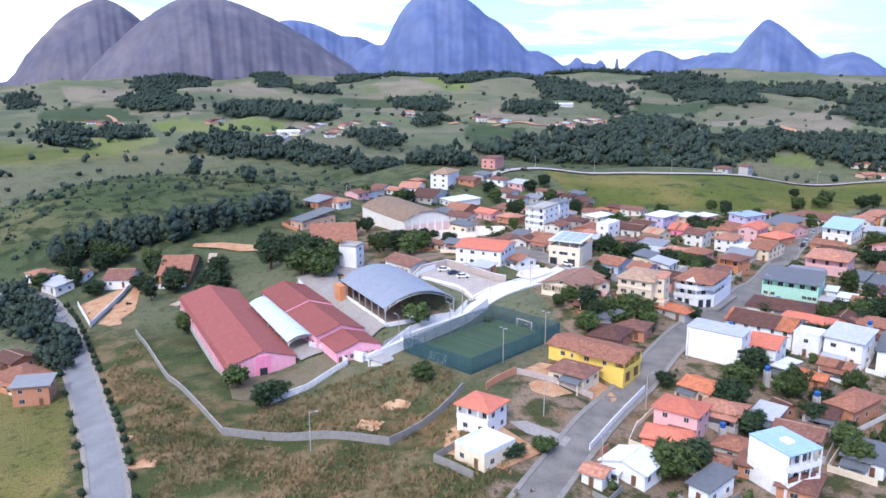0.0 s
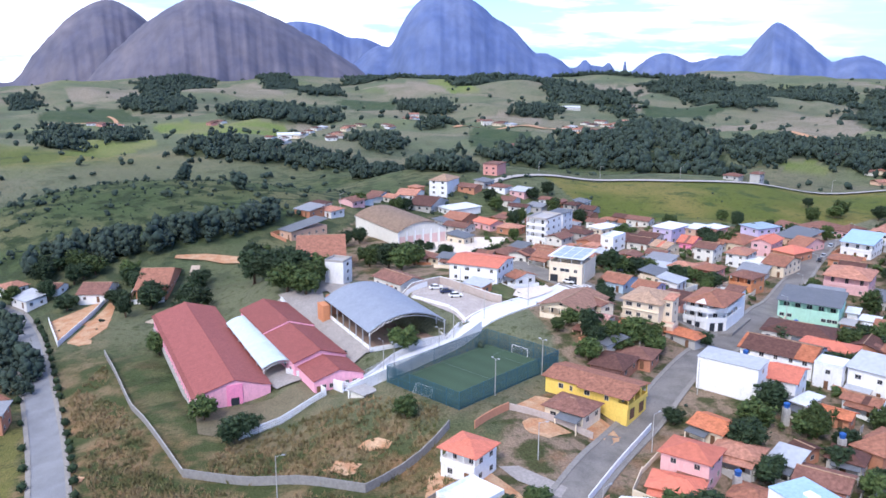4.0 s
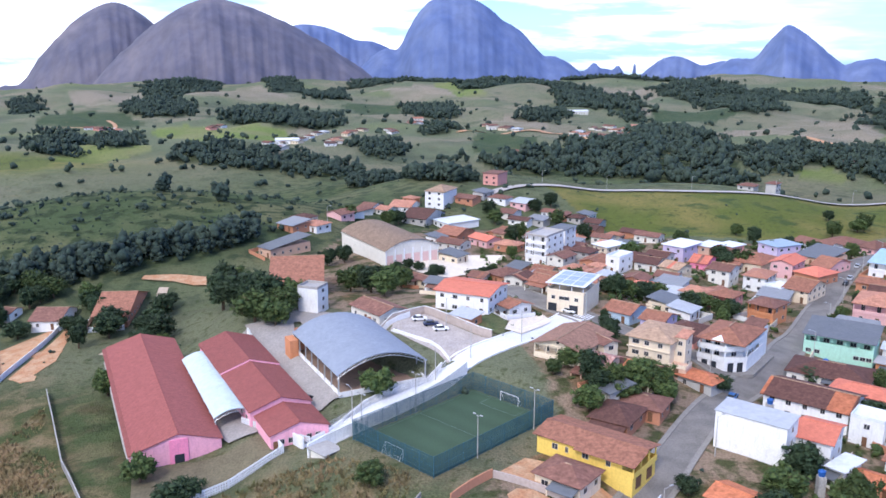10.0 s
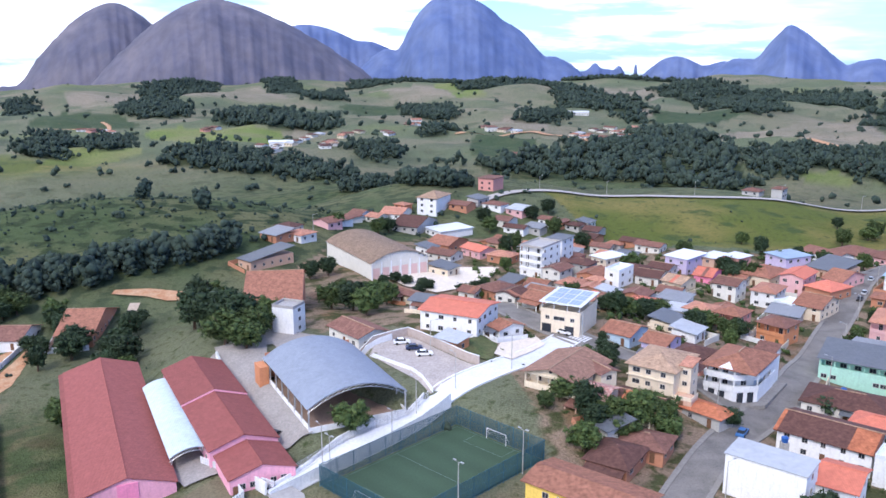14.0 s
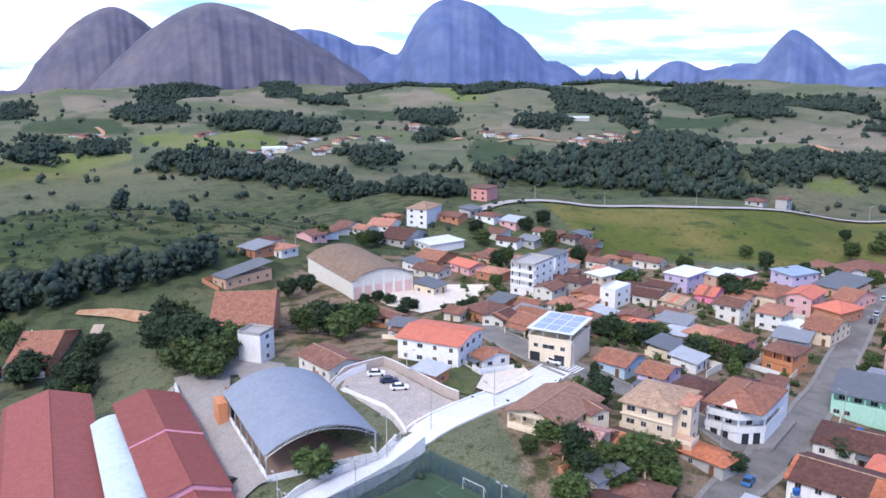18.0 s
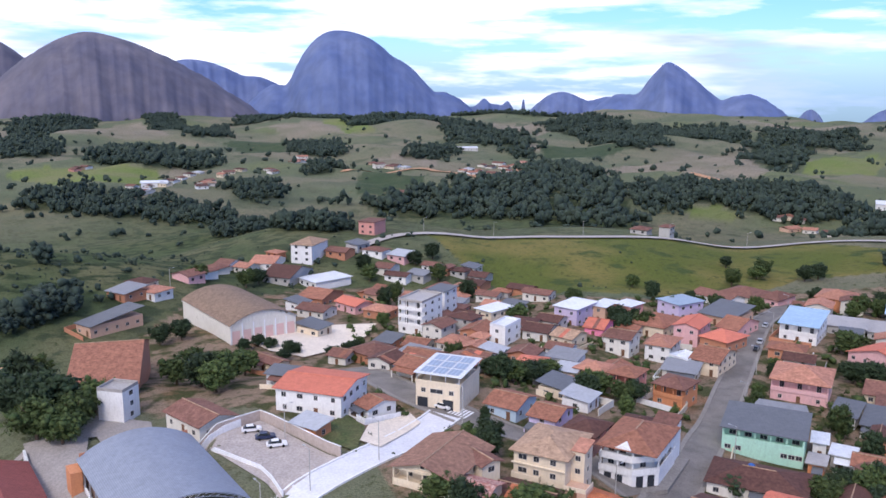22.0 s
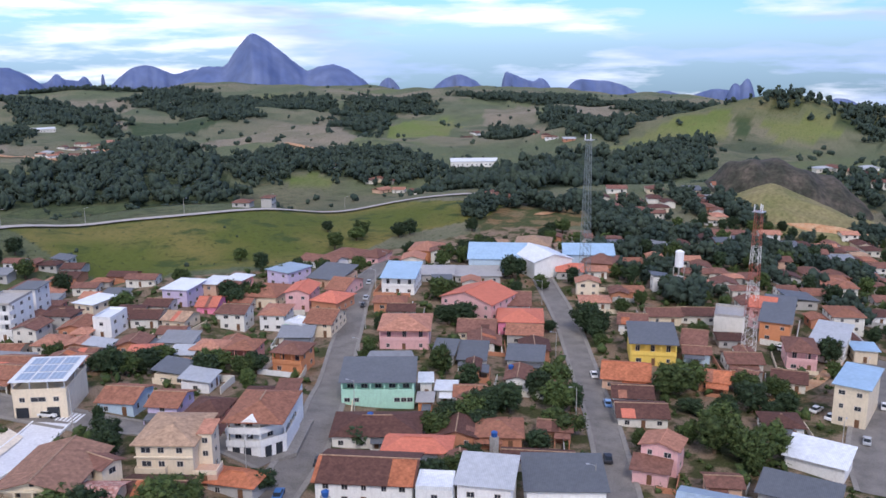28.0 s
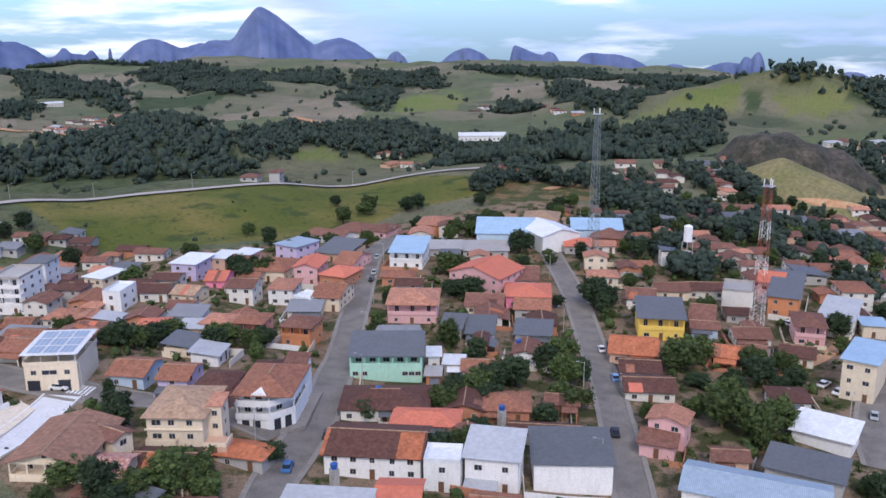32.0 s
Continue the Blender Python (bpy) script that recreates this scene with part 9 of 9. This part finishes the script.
tree(192.4, 280.8, 4.0, 2.4)
tree(140.6, 239.4, 5.0, 3.0)
tree(140.8, 234.6, 6.0, 3.4)
tree(131.7, 233.2, 4.0, 3.0)
tree(50.8, 269.1, 6.0, 3.0)
tree(72.3, 241.1, 4.0, 3.0)
tree(54.3, 239.7, 6.0, 4.0)
tree(58.0, 238.8, 6.0, 4.0)
tree(38.3, 241.7, 5.0, 4.0)
tree(125.9, 246.2, 5.0, 3.4)
tree(128.5, 241.2, 4.0, 3.0)
tree(225.3, 360.0, 6.0, 3.2)
tree(219.8, 344.1, 4.0, 2.4)
tree(215.9, 337.5, 4.0, 2.4)
tree(186.5, 297.5, 4.0, 2.2)
tree(139.8, 404.7, 6.0, 3.0)
tree(125.2, 378.4, 6.0, 3.2)
tree(121.0, 389.7, 6.0, 3.0)
tree(198.5, 220.6, 5.0, 3.0)
tree(193.7, 221.8, 4.0, 2.6)
tree(172.1, 215.5, 5.0, 3.0)
tree(178.4, 232.7, 4.0, 3.0)
tree(125.9, 291.7, 3.0, 2.0)
tree(-80.1, 258.2, 7.0, 4.0)
tree(-52.6, 206.5, 6.0, 3.2)
tree(-43.1, 194.7, 6.0, 3.6)
tree(-40.7, 199.5, 5.0, 3.0)
tree(-4.9, 192.6, 5.0, 3.0)
tree(45.3, 157.3, 8.0, 4.4)
tree(50.6, 160.3, 7.0, 4.0)
tree(66.9, 175.8, 6.0, 3.4)
tree(66.2, 185.3, 7.0, 4.0)
tree(76.5, 200.7, 7.0, 4.0)
tree(70.6, 194.9, 6.0, 3.6)
tree(81.3, 191.5, 6.0, 3.4)
tree(83.5, 180.7, 5.0, 3.0)
tree(86.1, 169.9, 6.0, 3.6)
tree(85.4, 163.3, 6.0, 3.6)
tree(87.8, 187.9, 5.0, 3.0)
tree(-101.0, 308.3, 6.0, 3.4)
tree(-112.0, 310.1, 6.0, 3.4)
tree(-114.5, 330.9, 8.0, 4.0)
tree(-129.6, 336.1, 8.0, 4.0)
tree(-138.3, 341.5, 8.0, 4.0)
tree(-152.8, 317.2, 7.0, 4.0)
tree(-79.3, 295.9, 4.0, 3.0)
tree(57.9, 232.7, 5.0, 3.0)
tree(47.9, 229.7, 5.0, 3.0)
tree(39.3, 224.3, 6.0, 3.4)
tree(53.5, 195.4, 4.0, 2.2)
tree(13.6, 159.0, 3.0, 3.0)
tree(20.5, 161.6, 3.0, 2.4)


rng = np.random.default_rng(77)
for k, (x, y) in enumerate([(-109, 309), (-114, 329), (-108, 321), (-146, 341), (-150, 339), (-135, 329), (-133, 333), (-140, 318), (-98, 304), (-86, 311), (-86, 318), (-87, 327), (-86, 304), (-80, 300), (-129, 308), (-104, 296), (-147, 331), (-84, 296), (-100, 312)]):
    tree(x, y, 5.5 + 3.0 * (k * 0.37 % 1.0), 2.8 + 1.8 * (k * 0.61 % 1.0), 4 + k % 3)
# lone trees and bushes over the pasture hills
n = 1300
ang, rad = rng.uniform(-0.75, 1.25, n), 400 * (3300 / 400) ** rng.uniform(0, 1, n)
px, py = 20 + rad * np.sin(ang), 90 + rad * np.cos(ang)
clear = (np.abs(px - 110) > 190) | (py > 640) | (py < 300)
clear &= ~((px > 60) & (px < 330) & (py > 420) & (py < 560)) & ~((px > 0) & (px < 480) & (py < 520))
clear &= (np.hypot(px + 190, py - 470) > 260) | (rng.uniform(0, 1, n) < 0.12)
px, py = px[clear], py[clear]
pz = ground_z(px, py)
hh = rng.uniform(2.5, 8, len(px)) * np.where(np.hypot(px, py) > 1200, 1.35, 1.0)
bx, by = rng.normal(-190, 120, 2200), rng.normal(450, 80, 2200)
off = ~within(bx, by, [(-75, 300), (-140, 300), (-160, 350), (-60, 400), (10, 480), (110, 470), (110, 250)])
bx, by = bx[off], by[off]
px, py, pz = np.append(px, bx), np.append(py, by), np.append(pz, ground_z(bx, by))
hh = np.append(hh, 0.7 + 3.0 * rng.uniform(0, 1, len(bx)) ** 5)
m = len(px)
cs = np.repeat(np.stack([px, py, pz + hh * 0.42], 1), 4, 0) + rng.standard_normal((4 * m, 3)) * np.repeat(hh * 0.22, 4)[:, None] * np.array([1, 1, 0.6])
v, f = clumps(rng, cs, np.repeat(hh, 4) * rng.uniform(0.22, 0.40, 4 * m), 0, 1.0, 0.26, ICO1_V, ICO1_F)
WV.append(v)
WF.append(f + WO[0])
tagged(new("woodland", big_mesh("woodland", np.concatenate(WV), np.concatenate(WF), HAZEWOODS)), "dark green woods, copses and lone trees on the hills", "woodland", kind="stuff")

# ---- tall dry grass and scrub on the slope below the school ----
n = 30000
px, py = rng.uniform(-112, 24, n), rng.uniform(95, 260, n)
edge = np.interp(px, [-112, -97, -73, -50, -11, 2, 24], [275, 258, 214, 178, 168, 176, 140])
ok = (py < edge - 1.5) & (px > np.interp(py, [95, 160, 188, 226], [-40, -60, -73, -93]))
ok &= (np.sin(px / 5.3 + 1.7 * np.sin(py / 7.1)) + np.sin(py / 4.4 + px / 9.0) + rng.uniform(-1.2, 1.2, n)) > -0.5
inner = (px > -46) & (px < 2) & (py > edge + 1.5) & (py < np.interp(px, [-46, -30, -14, 2], [192, 203, 204, 196])) & (rng.uniform(0, 1, n) < 0.7)
ok |= inner
px, py = px[ok], py[ok]
pz = ground_z(px, py)
hh = rng.uniform(0.4, 1.3, len(px))
m = len(px)
bl = 7
a = rng.uniform(0, 6.28, (m, bl))
base = np.stack([px[:, None] + 0.35 * np.cos(a), py[:, None] + 0.35 * np.sin(a), np.repeat(pz[:, None], bl, 1) - 0.1], -1)
lean = rng.uniform(-0.5, 0.5, (m, bl, 2))
tip = base + np.concatenate([lean, (hh[:, None] * rng.uniform(0.6, 1.2, (m, bl)))[..., None]], -1)
side = np.stack([-np.sin(a), np.cos(a), 0 * a], -1) * 0.17
tri = np.stack([base - side, base + side, tip], 2).reshape(-1, 3)
STRAW = mat("dry_grass", (0.270, 0.195, 0.105), 0.95, 0.35, 6.0, 8, col2=(0.085, 0.100, 0.034))
tagged(new("tall_grass", big_mesh("tall_grass", tri, np.arange(len(tri)).reshape(-1, 3), STRAW)), "tall dry straw-coloured grass and scrub on the slope", "grass", kind="stuff")


# ---- cars ----
TYRE, CARGLASS = mat("tyre_rubber", (0.02, 0.02, 0.02), 0.9, 0.1), mat("car_glass", (0.02, 0.025, 0.03), 0.08, 0.05)


def car(x, y, turn, col, label, van=False):
    ob = new("car")
    ob.matrix_world = pose(x, y, float(ground_z(x, y)) + 0.16, 0, 0, turn)
    paint = mat("car_paint_%02d%02d%02d" % tuple(int(c * 99) for c in col), col, 0.3, 0.04)

    def shell(prof, w, inset):
        g = Geo()
        n = len(prof)
        for s in (-1, 1):
            g.v += [(u, s * (w - (inset if z > 0.95 else 0)), z) for u, z in prof]
        g.f = [tuple(range(n)), tuple(reversed(range(n, 2 * n)))] + [(i, n + i, n + (i + 1) % n, (i + 1) % n) for i in range(n)]
        g.mi = [0] * len(g.f)
        return g
    body = [(-2.1, 0.35), (2.1, 0.35), (2.12, 0.62), (2.0, 0.82), (1.1, 0.95), (-1.5, 0.97), (-2.05, 0.93), (-2.12, 0.6)]
    top = [(1.05, 0.94), (0.45, 1.42), (-1.05, 1.46), (-1.75, 0.96)]
    child("body", cached(("carbody", paint.name), lambda: shell(body, 0.86, 0.03).mesh("body", paint)), ob)
    child("window", cached("carglass", lambda: shell(top, 0.80, 0.12).mesh("window", CARGLASS)), ob)
    child("roof", cached(("carroof", paint.name), lambda: Geo().box(-1.06, -0.66, 1.44, 0.42, 0.66, 1.49).mesh("roof", paint)), ob)
    for u in (-1.3, 1.3):
        for s in (-0.8, 0.8):
            child("wheel", cached("wheel", lambda: Geo().tube((0, -0.1, 0), (0, 0.1, 0), 0.31, n=12).mesh("wheel", TYRE)), ob, pose(u, s, 0.31))
    for s in (-0.6, 0.6):
        child("headlight", cached("headlight", lambda: Geo().box(2.0, -0.18, 0.62, 2.11, 0.18, 0.76).mesh("headlight", LINE)), ob, pose(0, s, 0))
    return tagged(ob, label, "car", "parked cars")


WHT, SIL, NAVY, BLU, DRK = (0.75, 0.75, 0.75), (0.42, 0.44, 0.47), (0.03, 0.04, 0.09), (0.06, 0.16, 0.38), (0.03, 0.03, 0.035)
for x, y, t, c, lab in ((0.3, 275.5, 10, WHT, "small white parked hatchback car"), (3.6, 271.4, 10, NAVY, "dark blue parked hatchback car"), (6.3, 267.3, 10, WHT, "white four-door parked saloon car"), (42.9, 289.4, -40, WHT, "white saloon on the street"),
                        (41, 294.4, -40, SIL, "silver four-door parked saloon car"), (74.5, 238, 57, BLU, "small blue parked hatchback car"), (87.5, 249, 57, DRK, "small black parked hatchback car"), (143.5, 357.4, 58, WHT, "small white parked hatchback car"), (153, 356, 58, SIL, "silver four-door parked saloon car"),
                        (148.5, 349, 58, DRK, "small black parked hatchback car"), (164, 375, 58, SIL, "small silver parked hatchback car"), (175, 264, 55, WHT, "white four-door parked saloon car"), (163, 245.5, 54, (0.22, 0.36, 0.6), "light blue parked hatchback car"), (141.5, 222, 52, DRK, "small black parked hatchback car"),
                        (204.9, 217, 10, WHT, "white pickup on bare ground"), (204, 212.3, 10, WHT, "white four-door parked saloon car"), (220.5, 209, 32, WHT, "white saloon on the street"), (199, 200, 32, SIL, "silver saloon on the street"),
                        (239, 253.6, 80, WHT, "small white parked hatchback car"), (205.5, 231, 20, WHT, "white four-door parked saloon car"), (253, 303, 0, WHT, "white parked car under trees"), (-24, 237, 60, DRK, "dark parked car beside the school")):
    car(x, y, t, c, lab)

# ---- street lamps and poles ----
for x, y, h, t in ((46.5, 281.5, 9, 130), (5.6, 242, 8.5, 130), (14, 248, 8.5, 130), (-49, 436, 9, 0), (27, 258.5, 8.5, 130), (7.7, 271, 8, 0), (-12, 224, 8.5, 130), (31, 155, 8.5, 30), (46, 183, 8.5, 30), (62, 208, 8.5, 30), (72.5, 249.5, 6, 30), (105, 268, 8.5, 150), (121, 297, 8.5, 150),
                    (139, 329, 8.5, 150), (160, 362, 8.5, 150), (185, 400, 8.5, 150), (127, 210, 8.5, 150), (148, 240, 8.5, 150), (174, 279, 8.5, 150), (203, 322, 8.5, 150), (188, 199, 8.5, 20), (206, 207, 8.5, 20), (228, 219, 8.5, 20),
                    (-28, 168, 9, 0), (-30, 120, 9, 0), (22, 176, 8, 0), (100, 570, 9, 0), (150, 566, 9, 0), (60, 560, 9, 0), (200, 566, 9, 0), (250, 574, 9, 0)):
    lamp_post(x, y, h, 1, t, "concrete power and lamp post beside the street")

# ---- round clipped shrubs along the road ----
rng = np.random.default_rng(9)
sv, sf = clumps(rng, np.array([(0, 0, 0.75)] + [(0.3 * math.cos(a), 0.3 * math.sin(a), 0.75 + 0.2 * math.sin(3 * a)) for a in range(6)]), np.array([0.62] + [0.35] * 6), 160, 0.95, 0.12)
SHRUB = big_mesh("crown", sv, sf, LEAFDARK)
SHRUBT = Geo().tube((0, 0, -0.2), (0, 0, 0.4), 0.06).mesh("trunk", BARK)
line = smooth_line(LEFT, 6.2)
for i, p in enumerate(line):
    t = (line[min(i + 1, len(line) - 1)] - line[max(i - 1, 0)]).normalized()
    for s in ((1,) if i % 2 else (1, -1)):
        q = p + Vector((t.y, -t.x, 0)) * s * 4.9
        if q.y > 300:
            continue
        ob = new("shrub")
        ob.matrix_world = pose(q.x, q.y, float(ground_z(q.x, q.y)) + 0.1, 0, 0, 37 * i)
        k = 1.1 + 0.35 * (i * 0.37 % 1.0)
        child("crown", SHRUB, ob, Matrix.Diagonal((k, k, k, 1)))
        child("trunk", SHRUBT, ob)
        tagged(ob, "small round clipped dark green shrub at the roadside", "shrub", "roadside shrubs")
for x, y in ((-8, 366), (-4, 363), (2, 360), (4, 358), (-12, 362), (1, 352), (20, 360), (23, 364)):
    tree(x, y, 3.6, 2.2, 5, "clipped round ornamental tree on the square", "trees of the square")

# ---- roof details: solar panels, water tanks ----
PANEL = mat("solar_cells", (0.30, 0.38, 0.50), 0.3, 0.1, 2, 10, bands=("X", 1.0), band_dark=0.8)
for i in range(3):
    for j in range(3):
        ob = new("solar_panel")
        ob.matrix_world = pose(44.8, 295.8, 10.2 + 8.82, 0, 0, -27) @ pose(-3.4 + 3.4 * i, -4.4 + 4.4 * j, 0.022 * (-4.4 + 4.4 * j), 1.25, 0, 0)
        child("frame", cached("solarframe", lambda: Geo().box(-1.5, -1.9, 0, 1.5, 1.9, 0.06).mesh("frame", METAL)), ob)
        child("cell_sheet", cached("solarcell", lambda: Geo().box(-1.42, -1.82, 0.06, 1.42, 1.82, 0.07).mesh("cell_sheet", PANEL)), ob)
        tagged(ob, "blue solar panel with aluminium frame on a flat roof", "solar panel", "solar panels")
BLUEP = mat("blue_plastic", (0.03, 0.10, 0.33), 0.45, 0.1)
for x, y, z in ((72, 233, 10), (96, 262, 9.2), (122, 236, 6), (60, 172, 5.5), (150, 268, 7.2), (78, 196, 6.5), (86, 186, 6), (190, 300, 7)):
    if any((x - p.x) ** 2 + (y - p.y) ** 2 < 64 for pts in (MAIN, SECOND, THIRD, CROSS, WHITE_ROAD) for p in smooth_line(pts, 2)):
        x, y = x + 7.5, y - 5.0
    ob = new("water_tank")
    gz = float(ground_z(x, y))
    ob.matrix_world = pose(x, y, gz)
    child("stand", cached("tankstand", lambda: Geo().box(-0.7, -0.7, -0.5, 0.7, 0.7, 4.0).mesh("stand", CONCRETE)), ob)
    child("tank", cached("bluetank", lambda: Geo().tube((0, 0, 4.0), (0, 0, 5.0), 0.6, 0.72, 14).tube((0, 0, 5.0), (0, 0, 5.25), 0.72, 0.3, 14).mesh("tank", BLUEP)), ob)
    tagged(ob, "blue plastic water tank on a concrete stand", "water tank", "water tanks")
# ---- garden shrubs and banana clumps between the houses ----
rng = np.random.default_rng(21)
sx, sy = rng.uniform(20, 470, 7600), rng.uniform(150, 440, 7600)
ok = within(sx, sy, [(24, 150), (45, 180), (66, 215), (44, 215), (34, 240), (26, 262), (20, 300), (-30, 330), (0, 440), (110, 415), (215, 440), (330, 420), (460, 415), (470, 310), (330, 190), (200, 150), (120, 120)])
for pts in (MAIN, SECOND, THIRD, CROSS, WHITE_ROAD):
    for p in smooth_line(pts, 3):
        ok &= (sx - p.x) ** 2 + (sy - p.y) ** 2 > 36
for hx, hy, hr in TAKEN:
    ok &= (sx - hx) ** 2 + (sy - hy) ** 2 > (hr * 0.72) ** 2
got = []
for x, y in zip(sx[ok], sy[ok]):
    if len(got) < 240 and all((x - a) ** 2 + (y - b) ** 2 > 49 for a, b in got) and all((x - a) ** 2 + (y - b) ** 2 > (c * 0.8 + 1.5) ** 2 for a, b, c in TAKEN):
        got.append((x, y))
        h = 4.0 + 4.5 * (x * 7.3 % 1.0)
        tree(x, y, h, h * 0.40, None, "", "garden trees of the town", "garden_tree")
sx, sy = sx[ok], sy[ok]
hh = 0.6 + 2.4 * rng.uniform(0, 1, len(sx)) ** 2
v, f = clumps(rng, np.stack([sx, sy, ground_z(sx, sy) + hh * 0.4], 1), hh * rng.uniform(0.3, 0.55, len(sx)), 90000, 0.95, 0.4, ICO1_V, ICO1_F, 1.5)
tagged(new("garden_shrubs", big_mesh("garden_shrubs", v, f, LEAF)), "green shrubs and low garden trees between the houses", "shrubs", kind="stuff")

# ---- yard walls between the houses ----
YARD_MATS = [CONCRETE, WHITEWALL, wall_mat("brick"), wall_mat("cream"), MATS["grey_block"], wall_mat("pale")]
STREETS = [p for pts in (MAIN, SECOND, THIRD, CROSS, WHITE_ROAD, LEFT) for p in smooth_line(pts, 3)]
for k, (hx, hy, w, d, turn) in enumerate(YARDS):
    rng = random.Random(k + 500)
    if rng.random() < 0.25:
        continue
    m = pose(hx, hy, 0, 0, 0, turn)
    a, b, side = w / 2 + rng.uniform(1.6, 3.0), d / 2 + rng.uniform(2.0, 3.6), rng.choice((-1, 1))
    line = [m @ Vector(p + (0,)) for p in ((side * a, d * 0.45), (side * a, 0.0), (side * a, -b), (side * a * 0.3, -b), (-side * a * 0.6, -b))]
    keep = []
    for p in line:
        if any((p.x - q.x) ** 2 + (p.y - q.y) ** 2 < 27 for q in STREETS) or any((p.x - x) ** 2 + (p.y - y) ** 2 < (r * 0.55) ** 2 for x, y, r in TAKEN if (x, y) != (hx, hy)):
            break
        keep.append((p.x, p.y))
    if len(keep) > 1:
        wall = wall_line("yard_wall", keep, rng.choice((1.2, 1.5, 1.8)), 0.16, rng.choice(YARD_MATS), "plain low masonry yard wall beside a house", step=0)
        wall["kind"] = ""
        tagged(wall, category="wall", group="yard walls")

tent = new("canopy_tarpaulin")
tent.matrix_world = pose(206, 272, float(ground_z(206, 272)), 0, 0, -30)
child("sheet", roof_geo("gable", 8, 4, 2.4, 0.3, 0, "x").mesh("sheet", mat("blue_tarpaulin", (0.01, 0.17, 0.60), 0.5, 0.1)), tent)
for sx in (-3.8, 3.8):
    for sy in (-1.8, 1.8):
        child("post", cached("tentpost", lambda: Geo().tube((0, 0, -0.3), (0, 0, 2.45), 0.05).mesh("post", METAL)), tent, pose(sx, sy, 0))
tagged(tent, "bright blue tarpaulin shelter on posts", "shelter")
